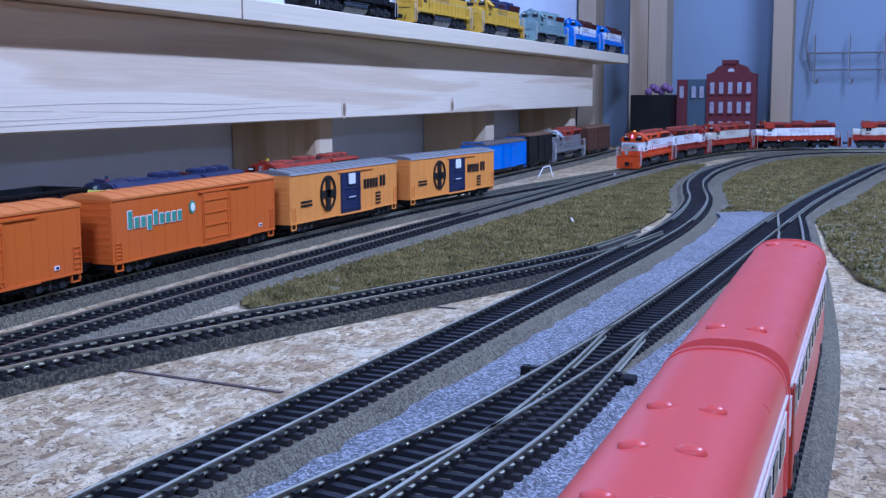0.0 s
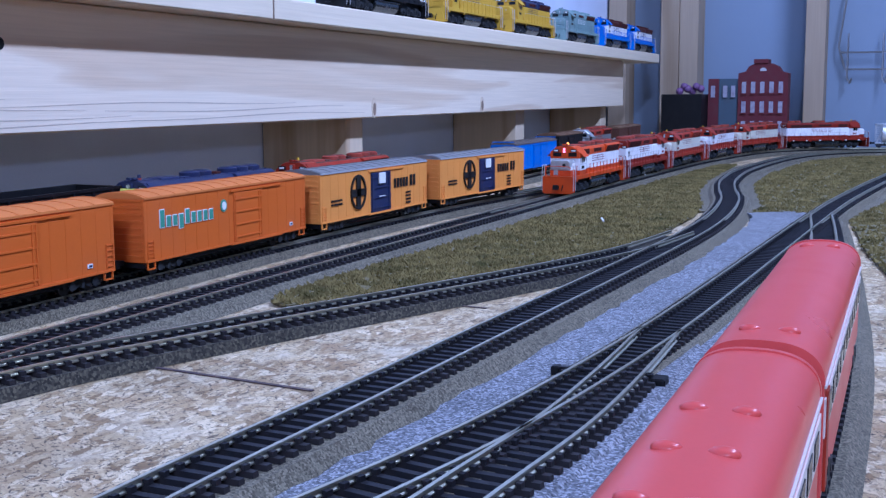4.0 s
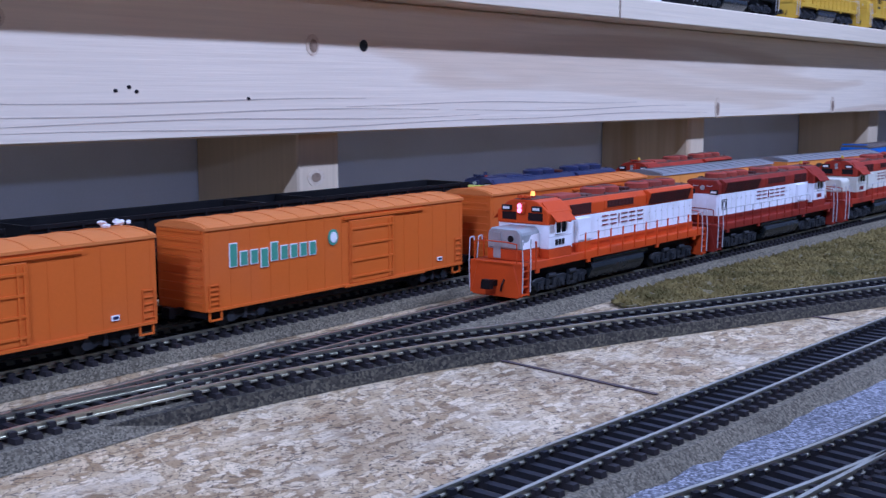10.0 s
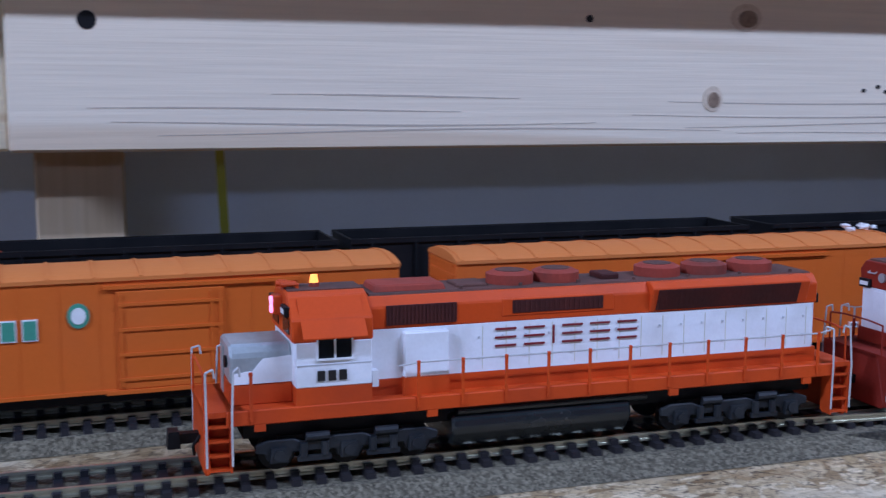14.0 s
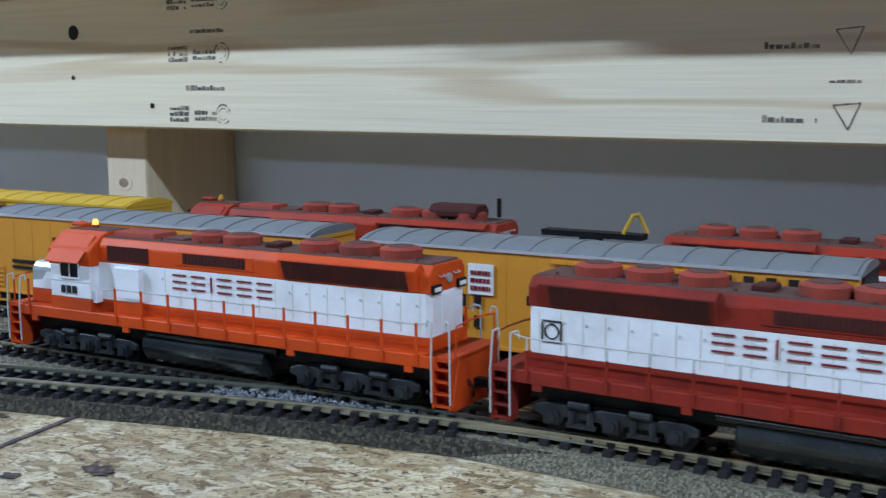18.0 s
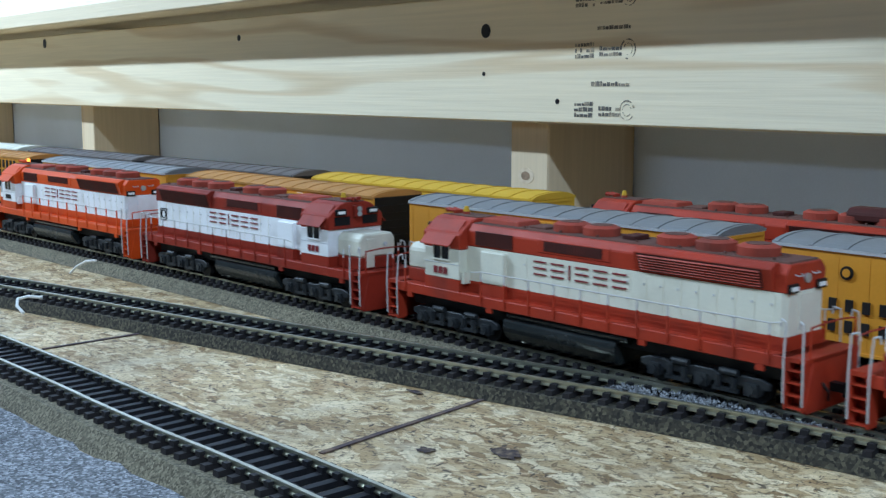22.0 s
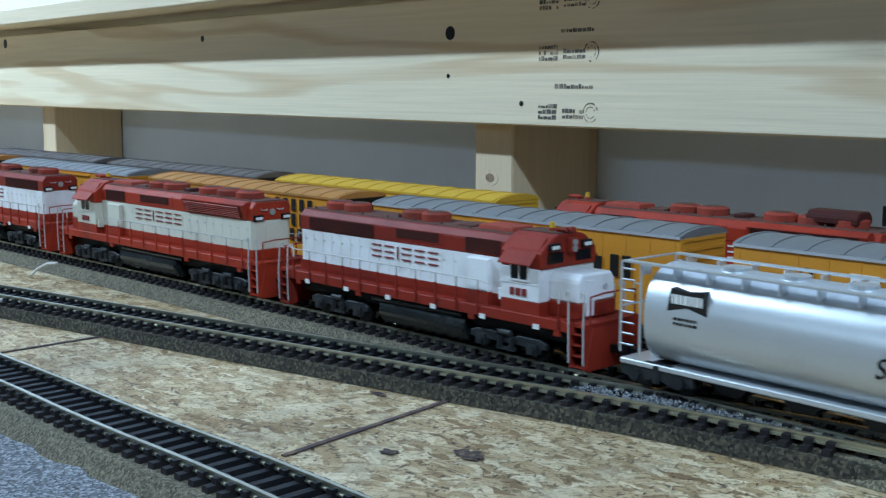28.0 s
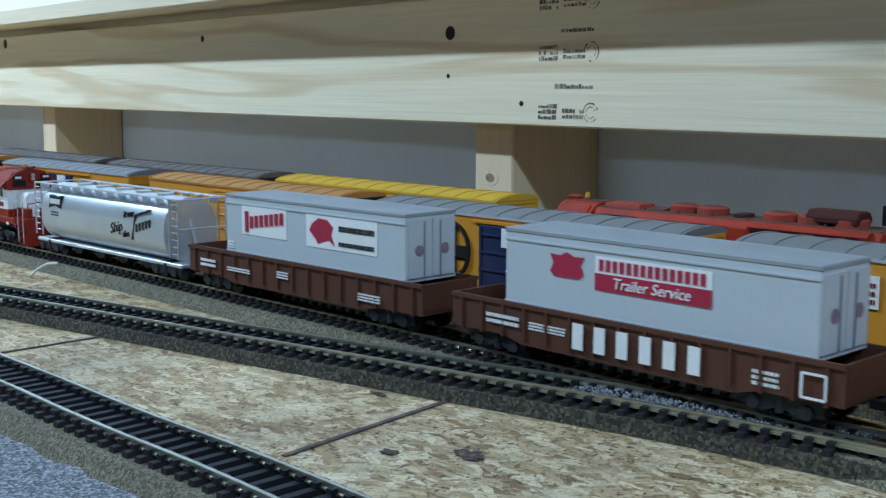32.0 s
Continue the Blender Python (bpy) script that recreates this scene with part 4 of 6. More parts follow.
        part("mark_face", bm_prism(B(), [(-(c + 0.0024 * math.cos(a)), eave - 0.0115 + 0.0028 * math.sin(a)) for a in (k * math.tau / 14 for k in range(14))], w + 0.0004, w + 0.0009, "y"), TEXT_WHITE, t)
        part("data_plate", u_box(B(), 1, h - 0.0245, h - 0.0205, w, w + 0.0006, base + 0.0045, base + 0.0068), TEXT_WHITE, t)
        part("plate_print", u_box(B(), 1, h - 0.0238, h - 0.0212, w, w + 0.0008, base + 0.0051, base + 0.0063), NAVY, t)
    if decor == "cross":
        cx = -0.037
        bm = B()
        bm_wire(bm, [(-(cx + 0.0122 * math.cos(a)), w + 0.0006, 0.0300 + 0.0135 * math.sin(a)) for a in (k * math.tau / 24 for k in range(25))], 0.0011, 4)
        u_box(bm, 1, cx - 0.0034, cx + 0.0034, w, w + 0.0012, 0.0172, 0.0428)
        u_box(bm, 1, cx - 0.0120, cx + 0.0120, w, w + 0.0012, 0.0265, 0.0325)
        part("round_mark", bm, TEXT_BLACK, t, "black cross-in-circle mark")
        letter_bars(t, 1, 0.0290, 0.0285, 5, 0.0038, 0.0080, 0.0020, w + 0.0006, TEXT_BLACK, 4, "black lettering kept as bars", thick=0.27)
        letter_bars(t, 1, 0.0610, 0.0285, 2, 0.0042, 0.0095, 0.0022, w + 0.0006, TEXT_BLACK, 6, thick=0.27)
        part("door_sign", u_box(B(), 1, -0.002, 0.0095, w + 0.0014, w + 0.0022, 0.0345, 0.0435), TEXT_WHITE, t)
        small_print(t, 1, 0.0000, 0.0120, 0.0225, 0.0250, 1, w + 0.0009, TEXT_WHITE, 15)
        small_print(t, 1, -0.082, -0.064, 0.022, 0.028, 2, w + 0.0006, TEXT_BLACK, 2)
        small_print(t, 1, 0.052, 0.062, 0.013, 0.025, 4, w + 0.0006, TEXT_BLACK, 5)
    if decor in ("plates", "fruit"):
        for k, (count, u, z) in enumerate(((7, 0.0290, 0.0390), (5, 0.0365, 0.0305), (7, 0.0440, 0.0220))):
            letter_bars(t, 1, u, z, count, 0.0034, 0.0068, 0.0042 if k < 2 else 0.0035, w + 0.0006, TEXT_BLACK, 9 + k, "black lettering kept as plain blocks", thick=0.24)
            part("initial_shadow", u_box(B(), 1, u - 0.0012, u + 0.0052, w, w + 0.0004, z - 0.0006, z + 0.0072), TEXT_WHITE, t)
    if decor == "plates":
        part("white_plate", u_box(B(), 1, -0.0475, -0.0365, w + 0.0003, w + 0.0008, 0.0305, 0.0425), TEXT_WHITE, t, "white sign with dark bars")
        small_print(t, 1, -0.0462, -0.0378, 0.0322, 0.0412, 3, w + 0.0010, TEXT_RED, 8)
        for k, z in enumerate((0.0255, 0.0175)):
            letter_bars(t, 1, -0.0720, z, 5, 0.0030, 0.0046, 0.0038, w + 0.0006, TEXT_BLACK, 8 + k, thick=0.32)
        part("round_sign", bm_prism(B(), [(0.0654 + 0.0026 * math.cos(a), 0.040 + 0.0026 * math.sin(a)) for a in (k * math.tau / 16 for k in range(16))], w, w + 0.0007, "y"), TEXT_BLACK, t, "small round black mark")
        part("round_sign_face", bm_prism(B(), [(0.0654 + 0.0016 * math.cos(a), 0.040 + 0.0016 * math.sin(a)) for a in (k * math.tau / 16 for k in range(16))], w + 0.0006, w + 0.0010, "y"), YELLOW_BOX, t)
    return t


def open_hopper(name, label, length, group=""):
    h, w = length / 2, 0.0172
    t = thing(name, label, "hopper car", group)
    for s in (-1, 1):
        y0, y1 = sorted((s * w, s * (w - 0.0008)))
        bm = bm_box(B(), -h, h, y0, y1, 0.011, 0.0515)
        bm_box(bm, -h, h, min(s * (w - 0.0002), s * (w + 0.0008)), max(s * (w - 0.0002), s * (w + 0.0008)), 0.0500, 0.0520)
        part("side_wall", bm, BLACK, t)
    for e in (-1, 1):
        a, b = sorted((e * h, e * (h - 0.0012)))
        bm = bm_box(B(), a, b, -w + 0.0009, w - 0.0009, 0.022, 0.0518)
        bm_prism(bm, [(e * (h - 0.001), 0.026), (e * (h - 0.035), 0.008), (e * (h - 0.037), 0.008), (e * (h - 0.004), 0.027)], -w + 0.001, w - 0.001, "y")
        part("end_slope", bm, BLACK, t)
    for i in range(10):
        x = -h + length * (i + 0.5) / 10
        part("side_post", bm_box(B(), x - 0.0007, x + 0.0007, w, w + 0.0012, 0.011, 0.0505), BLACK, t)
    part("load_floor", bm_box(B(), -h + 0.03, h - 0.03, -w + 0.001, w - 0.001, 0.009, 0.012), BLACK, t)
    for e in (-1, 1):
        truck(t, e * (h - 0.022), 2)
        coupler(t, e * h, e)
    return t


def diesel_truck(parent, x, axles, pitch):
    """A cast diesel truck: shaped side frames with journal boxes, springs and brake cylinders, and turning wheelsets inside."""
    half = pitch * (axles - 1) / 2
    bm = B()
    for s in (-1, 1):
        y0, y1 = sorted((s * 0.0122, s * 0.0140))
        top = [(x + half + 0.0068, 0.0062), (x + half + 0.0068, 0.0085), (x + half + 0.0030, 0.0098)]
        for i in range(axles - 1, 0, -1):
            c = x - half + (i - 0.5) * pitch
            top += [(c + 0.0060, 0.0098), (c + 0.0035, 0.0088), (c - 0.0035, 0.0088), (c - 0.0060, 0.0098)]
        top += [(x - half - 0.0030, 0.0098), (x - half - 0.0068, 0.0085), (x - half - 0.0068, 0.0062)]
        low = []
        for i in range(axles):
            c = x - half + i * pitch
            low += [(c - 0.0042, 0.0058), (c - 0.0032, 0.0036), (c + 0.0032, 0.0036), (c + 0.0042, 0.0058)]
        bm_prism(bm, low + top, y0, y1, "y")
    frame_part = part("truck", bm, DARKGREY, parent, "sooty dark truck side frames", bevel=0.0003)
    for s in (-1, 1):
        for i in range(axles):
            c = x - half + i * pitch
            bm = bm_box(B(), c - 0.0026, c + 0.0026, min(s * 0.0139, s * 0.0154), max(s * 0.0139, s * 0.0154), 0.0034, 0.0078, 0.0003)
            bm_rod(bm, (c, s * 0.0153, 0.0056), (c, s * 0.0160, 0.0056), 0.0017, 10)
            part("journal_box", bm, DARKGREY, frame_part)
            if i + 1 < axles:
                m = c + pitch / 2
                bm = B()
                for k in (-0.0032, 0.0032):
                    bm_rod(bm, (m + k, s * 0.0146, 0.0046), (m + k, s * 0.0146, 0.0086), 0.0012, 8)
                bm_box(bm, m - 0.0050, m + 0.0050, min(s * 0.0136, s * 0.0152), max(s * 0.0136, s * 0.0152), 0.0032, 0.0046)
                part("spring_set", bm, DARKGREY, frame_part)
                part("brake_cylinder", bm_rod(B(), (m - 0.0045, s * 0.0140, 0.0102), (m + 0.0025, s * 0.0140, 0.0102), 0.0014, 10), DARKGREY, frame_part)
    part("bolster", bm_box(B(), x - half, x + half, -0.0122, 0.0122, 0.0060, 0.0105), BLACK, frame_part)
    for i in range(axles):
        c = x - half + i * pitch
        bm = B()
        for s in (-1, 1):
            bm_rod(bm, (c, s * 0.0075, 0.0056), (c, s * 0.0104, 0.0056), 0.0056, 18)
        bm_rod(bm, (c, -0.012, 0.0056), (c, 0.012, 0.0056), 0.0012, 6)
        part("wheelset", bm, BLACK, frame_part)


def slats(bm, x0, x1, y, z0, z1, s, lean=0.0, upright=True, n=10):
    """Fine bars of a grille on a flank; the surface leans outwards by lean from z0 to z1."""
    if upright:
        for k in range(n):
            x = x0 + (x1 - x0) * (k + 0.5) / n
            w = (x1 - x0) / n * 0.22
            bm_prism(bm, [(s * y, z0), (s * (y + 0.0004), z0), (s * (y + lean + 0.0004), z1), (s * (y + lean), z1)], x - w, x + w)
    else:
        for k in range(n):
            a, b = (k + 0.25) / n, (k + 0.75) / n
            za, zb = z0 + (z1 - z0) * a, z0 + (z1 - z0) * b
            ya, yb = y + lean * a, y + lean * b
            bm_prism(bm, [(s * ya, za), (s * (ya + 0.0008), za), (s * (yb + 0.0003), zb), (s * yb, zb)], x0, x1)
    return bm


def locomotive(name, label, side, upper=LOCO_RED, lower=LOCO_ORANGE, cab=LOCO_ORANGE, stripe=WHITE, nose=NOSE, axles=3, length=0.208, group="", lit=False, pale_rail=True, letters=TEXT_RED, louvres=False, mark=False, roof=None, soot=None):
    """A road-switcher diesel heading +x with its flank 'side' (+1 left, -1 right) towards the viewer; rails at z = 0."""
    h, f = length / 2, length / 0.216
    soot, roof = soot or GRILLE, roof or DUST_ROOF
    t = thing(name, label, "locomotive", group)
    r0, r1 = -h + 0.0115, h - 0.0490 * f          # the long hood, from its rear end to the cab
    c0, c1 = r1, h - 0.0265 * f                   # the cab
    rad0, rad1 = r0 + 0.0085 * f, r0 + 0.0610 * f   # the radiators
    part("walkway_sill", bm_box(B(), -h + 0.0065, h - 0.0065, -0.0173, 0.0173, 0.0158, 0.0202), lower, t, bevel=0.0003)
    part("hood_lower", bm_box(B(), r0, r1, -0.0122, 0.0122, 0.0202, 0.0252), lower, t)
    e = 0.0018
    part("hood_stripe", bm_prism(B(), [(r0 + e, -0.01225), (r1, -0.01225), (r1, 0.01225), (r0 + e, 0.01225), (r0, 0.01225 - e), (r0, -0.01225 + e)], 0.0252, 0.0402, "z"), stripe, t, "pale stripe with door lines")
    top = [(-0.0122, 0.0402), (0.0122, 0.0402), (0.0124, 0.0468), (0.0098, 0.0498), (-0.0098, 0.0498), (-0.0124, 0.0468)]
    part("hood_upper", bm_prism(B(), top, r0, r1), upper, t, bevel=0.0004)
    part("hood_roof", bm_box(B(), r0 + 0.001, r1 - 0.001, -0.0094, 0.0094, 0.0497, 0.0504, 0.0004), roof, t, "dusty weathered roof")
    # flared radiators at the rear, dark intake grilles along the hood
    lean = 0.0024 if axles == 3 else 0.0
    for s in (-1, 1):
        if lean:
            part("radiator_flare", bm_prism(B(), [(s * 0.0118, 0.0406), (s * 0.0124, 0.0404), (s * 0.0150, 0.0482), (s * 0.0122, 0.0500), (s * 0.0095, 0.0500)], rad0 - 0.004, rad1 + 0.002), upper, t, bevel=0.0003)
        y = 0.0125
        bm = bm_prism(B(), [(s * y, 0.0410), (s * (y + 0.0004), 0.0410), (s * (y + lean + 0.0004), 0.0478), (s * (y + lean), 0.0478)] if lean else [(s * 0.0120, 0.0408), (s * 0.0127, 0.0408), (s * 0.0127, 0.0468), (s * 0.0120, 0.0468)], rad0, rad1)
        g = part("grille", bm, soot, t, "soot-dark radiator intake")
        part("slat_set", slats(B(), rad0 + 0.0006, rad1 - 0.0006, y + 0.0002, 0.0413, 0.0474 if lean else 0.0466, s, lean * 0.9, not louvres, 30 if not louvres else 6), upper if louvres else soot, g)
        for x0, x1, z0, z1 in ((r1 - 0.0275 * f, r1 - 0.0055 * f, 0.0412, 0.0472), (r1 - 0.0760 * f, r1 - 0.0455 * f, 0.0428, 0.0468)):
            ys = sorted((s * 0.0120, s * 0.0127))
            g = part("grille", bm_box(B(), x0, x1, ys[0], ys[1], z0, z1), soot, t, "soot-dark intake grille")
            part("slat_set", slats(B(), x0 + 0.0004, x1 - 0.0004, 0.0125, z0 + 0.0002, z1 - 0.0002, s, 0.0, True, 18), soot, g)
        part("blister", bm_box(B(), r1 - 0.0800 * f, r1 - 0.0420 * f, min(s * 0.0110, s * 0.01255), max(s * 0.0110, s * 0.01255), 0.0418, 0.0474), upper, t, "shallow dynamic brake blister", bevel=0.0004)
    fans = (0.0190, 0.0365, 0.0540, 0.0905, 0.1062) if axles == 3 else (0.0180, 0.0330, 0.0790, 0.0930)
    for k in fans:
        x = r0 + k * f
        bm = bm_rod(B(), (x, 0, 0.0502), (x, 0, 0.0534), 0.0076 if axles == 3 else 0.0068, 24)
        fan = part("roof_fan", bm_rod(bm, (x, 0, 0.0534), (x, 0, 0.0543), 0.0074 if axles == 3 else 0.0066, 24, 0.0056), LOCO_ROOF if upper in (LOCO_RED, LOCO_ORANGE, LOCO_MAROON, LOCO_WINE) else upper, t, "round radiator fan housing")
        part("fan_grid", bm_rod(B(), (x, 0, 0.0542), (x, 0, 0.0545), 0.0046, 20), roof, fan)
    part("exhaust_stack", bm_box(B(), r0 + 0.0700 * f, r0 + 0.0765 * f, -0.0045, 0.0045, 0.0502, 0.0522), soot, t, bevel=0.0004)
    part("blower_duct", bm_box(B(), r1 - 0.0260 * f, r1 - 0.0030 * f, -0.0072, 0.0072, 0.0500, 0.0524, 0.0008), LOCO_ROOF if upper in (LOCO_RED, LOCO_ORANGE, LOCO_MAROON, LOCO_WINE) else upper, t, bevel=0.0005)
    part("roof_hatch", bm_box(B(), r1 - 0.0400 * f, r1 - 0.0300 * f, -0.0055, 0.0055, 0.0500, 0.0513), roof, t, bevel=0.0004)
    for k in range(7):
        x = r0 + (0.008 + k * 0.0195) * f
        part("lift_ring", bm_rod(B(), (x, 0.0078 * side, 0.0502), (x, 0.0078 * side, 0.0513), 0.0006, 6), roof, t)
    # rear end of the hood
    for s in (-1, 1):
        ys = sorted((s * 0.0058, s * 0.0118))
        part("rear_number_board", bm_box(B(), r0 - 0.0010, r0 + 0.0001, ys[0], ys[1], 0.0400, 0.0432), BLACK, t, "black number board", bevel=0.0002)
        small_bar = bm_box(B(), r0 - 0.0013, r0 - 0.0008, s * 0.0088 - 0.0021, s * 0.0088 + 0.0021, 0.0409, 0.0423)
        part("number_bar", small_bar, TEXT_WHITE, t)
        part("grab_iron", bm_wire(B(), [(r0, s * 0.0070, 0.0462), (r0 - 0.0010, s * 0.0070, 0.0457), (r0 - 0.0010, s * 0.0035, 0.0457), (r0, s * 0.0035, 0.0462)], 0.00025, 5), HANDRAIL, t)
    part("rear_lamp", bm_rod(B(), (r0 - 0.0009, 0, 0.0445), (r0 + 0.0001, 0, 0.0445), 0.0017, 12), NOSE, t)
    part("rear_door", bm_box(B(), r0 - 0.0003, r0 + 0.0001, -0.0042, 0.0042, 0.0256, 0.0392), stripe, t)
    # doors, latches and hinges of the long hood
    n = 15
    for s in (-1, 1):
        seam, latch = B(), B()
        for k in range(n + 1):
            x = r0 + 0.004 + k * (r1 - r0 - 0.040 * f) / n
            ys = sorted((s * 0.0121, s * 0.01236))
            bm_box(seam, x, x + 0.00022, ys[0], ys[1], 0.0262, 0.0392)
            ys = sorted((s * 0.0121, s * 0.01262))
            for z in (0.0292, 0.0356):
                bm_box(latch, x + 0.0011, x + 0.0016, ys[0], ys[1], z, z + 0.0007)
        part("door_seam", seam, CREAM if stripe is WHITE else stripe, t)
        tagged(part("door_latch", latch, LATCH if stripe in (WHITE, CREAM) else lower, t), kind="stuff")
    # cab
    part("cab_lower", bm_box(B(), c0, c1, -0.0170, 0.0170, 0.0253, 0.0386), stripe, t, bevel=0.0003)
    part("cab_band", bm_box(B(), c0, c1, -0.01695, 0.01695, 0.0202, 0.0253), lower, t)
    part("cab_roof", bm_prism(B(), [(-0.0170, 0.0386), (0.0170, 0.0386), (0.0170, 0.0452), (0.0098, 0.0508), (0.0062, 0.0518), (-0.0062, 0.0518), (-0.0098, 0.0508), (-0.0170, 0.0452)], c0 - 0.0004, c1 + 0.0010), cab, t, bevel=0.0004)
    part("cab_top", bm_box(B(), c0, c1, -0.0060, 0.0060, 0.0514, 0.0521), roof, t)
    for s in (-1, 1):
        wx0, wx1 = c0 + 0.0062 * f, c0 + 0.0160 * f
        ys = sorted((s * 0.0169, s * 0.01725))
        win = part("cab_window", bm_box(B(), wx0, wx1, ys[0], ys[1], 0.0338, 0.0398), GLASS, t, "dark side window")
        ys = sorted((s * 0.0171, s * 0.0176))
        bm = bm_box(B(), (wx0 + wx1) / 2 - 0.0003, (wx0 + wx1) / 2 + 0.0003, ys[0], ys[1], 0.0338, 0.0398)
        bm_box(bm, wx0 - 0.0005, wx1 + 0.0005, ys[0], ys[1], 0.0332, 0.0338)
        for x in (wx0 - 0.0005, wx1):
            bm_box(bm, x, x + 0.0005, ys[0], ys[1], 0.0338, 0.0398)
        part("window_frame", bm, stripe, win)
        bm = bm_prism(B(), [(s * 0.0110, 0.0502), (s * 0.0212, 0.0402), (s * 0.0213, 0.0406), (s * 0.0112, 0.0507)], c0 + 0.0022 * f, c1 - 0.0015 * f)
        part("sunshade", bm, cab, t, "sloping sunshade over the side window")
        part("cab_rivet_line", bm_box(B(), c0 + 0.0002, c1 - 0.0002, min(s * 0.0169, s * 0.01715), max(s * 0.0169, s * 0.01715), 0.0318, 0.0321), LATCH if stripe in (WHITE, CREAM) else lower, t)
        ys = sorted((s * 0.0040, s * 0.0135))
        part("windshield", bm_box(B(), c1 + 0.0002, c1 + 0.0013, ys[0], ys[1], 0.0405, 0.0448), GLASS, t)
        ys = sorted((s * 0.0068, s * 0.0132))
        brd = part("number_board", bm_box(B(), c1 + 0.0009, c1 + 0.0024, ys[0], ys[1], 0.0455, 0.0486), BLACK, t, "black number board", bevel=0.0002)
        part("number_bar", bm_box(B(), c1 + 0.0023, c1 + 0.0026, s * 0.0100 - 0.0022, s * 0.0100 + 0.0022, 0.0463, 0.0477), TEXT_WHITE, brd)
        # box with a sloping lid behind the cab, and the cab step panel
        ys = sorted((s * 0.0120, s * 0.0146))
        part("equipment_box", bm_box(B(), c0 - 0.0245 * f, c0 - 0.0105 * f, ys[0], ys[1], 0.0255, 0.0392), stripe, t, bevel=0.0004)
        part("box_band", bm_box(B(), c0 - 0.0246 * f, c0 - 0.0104 * f, min(s * 0.0120, s * 0.0147), max(s * 0.0120, s * 0.0147), 0.0202, 0.0255), lower, t)
        part("step_panel", bm_box(B(), c0 - 0.0022, c0 - 0.0003, min(s * 0.0125, s * 0.0160), max(s * 0.0125, s * 0.0160), 0.0240, 0.0288), stripe, t)
    # low short nose with rounded rims
    n0, n1 = c1, h - 0.0085
    part("short_nose", bm_prism(B(), [(-0.0112, 0.0262), (0.0112, 0.0262), (0.0112, 0.0348), (0.0088, 0.0376), (-0.0088, 0.0376), (-0.0112, 0.0348)], n0, n1), nose, t, "frosted silver low nose" if nose is NOSE else "", bevel=0.0008)
    part("nose_band", bm_box(B(), n0, n1 + 0.0001, -0.01125, 0.01125, 0.0202, 0.0262), lower, t, bevel=0.0003)
    if nose is NOSE:
        for s in (-1, 1):
            part("nose_side_panel", bm_prism(B(), [(n0, 0.0264), (n1 - 0.001, 0.0264), (n1 - 0.001, 0.0296), (n1 - 0.0065, 0.0302), (n1 - 0.0095, 0.0336), (n0, 0.0342)], min(s * 0.0111, s * 0.01145), max(s * 0.0111, s * 0.01145), "y"), stripe, t, "white painted nose side")
    part("nose_door", bm_box(B(), n1 - 0.0001, n1 + 0.0004, -0.0072, -0.0022, 0.0210, 0.0352), nose, t, bevel=0.0002)
    part("nose_lamp_ring", bm_rod(B(), (n1, 0.0045, 0.0320), (n1 + 0.0007, 0.0045, 0.0320), 0.0018 if lit else 0.0011, 14), BLACK if lit else LATCH, t)
    part("headlight_box", bm_box(B(), c1 + 0.0008, c1 + 0.0036, -0.0024, 0.0024, 0.0444, 0.0502), cab, t, bevel=0.0003)
    for z in (0.0460, 0.0485):
        part("headlight", bm_rod(B(), (c1 + 0.0035, 0, z), (c1 + 0.0043, 0, z), 0.0013, 12), LAMP_WHITE if lit else NOSE, t, "glowing headlight" if lit else "")
    bx = c0 + 0.0135 * f
    part("beacon_base", bm_rod(B(), (bx, 0, 0.0520), (bx, 0, 0.0533), 0.0016, 12), LOCO_ROOF, t)
    part("beacon", bm_rod(B(), (bx, 0, 0.0533), (bx, 0, 0.0556), 0.0014, 12, 0.0010), LAMP_AMBER if lit else (YELLOW_ROOF if roof is DUST_ROOF else roof), t, "glowing amber roof beacon" if lit else "")
    horn = B()
    for dy, ln in ((-0.0022, 0.005), (0.0, 0.006), (0.0022, 0.005)):
        bm_rod(horn, (c1 - 0.0035, dy, 0.0532), (c1 - 0.0035 + ln, dy, 0.0534), 0.0004, 8, 0.0010)
    bm_box(horn, c1 - 0.0040, c1 - 0.0030, -0.0024, 0.0024, 0.0520, 0.0535)
    part("air_horn", horn, cab, t)
    # end platforms, pilots, steps, grab rails
    for e in (-1, 1):
        a, b = sorted((e * (h - 0.0080), e * (h - 0.0008)))
        px = sorted((e * (h - 0.0004), e * (h - 0.0020)))
        part("pilot", bm_prism(B(), [(-0.0120, 0.0200), (-0.0165, 0.0030), (-0.0150, 0.0014), (0.0150, 0.0014), (0.0165, 0.0030), (0.0120, 0.0200)], px[0], px[1]), lower, t, bevel=0.0004)
        part("end_deck", bm_box(B(), min(e * (h - 0.0115), e * (h - 0.0004)), max(e * (h - 0.0115), e * (h - 0.0004)), -0.0168, 0.0168, 0.0186, 0.0202), lower, t)
        for s in (-1, 1):
            yy = sorted((s * 0.0118, s * 0.0124))
            well = part("step_well", bm_box(B(), a, b, yy[0], yy[1], 0.0030, 0.0186), lower, t)
            ys = sorted((s * 0.0124, s * 0.0172))
            for k in range(4):
                z = 0.0030 + k * 0.0042
                part("step", bm_box(B(), a + 0.0005, b - 0.0005, ys[0], ys[1], z, z + 0.0006), lower, well)
            for xx in (a, b - 0.0006):
                part("step_side", bm_box(B(), xx, xx + 0.0006, ys[0], ys[1], 0.0024, 0.0186), lower, well)
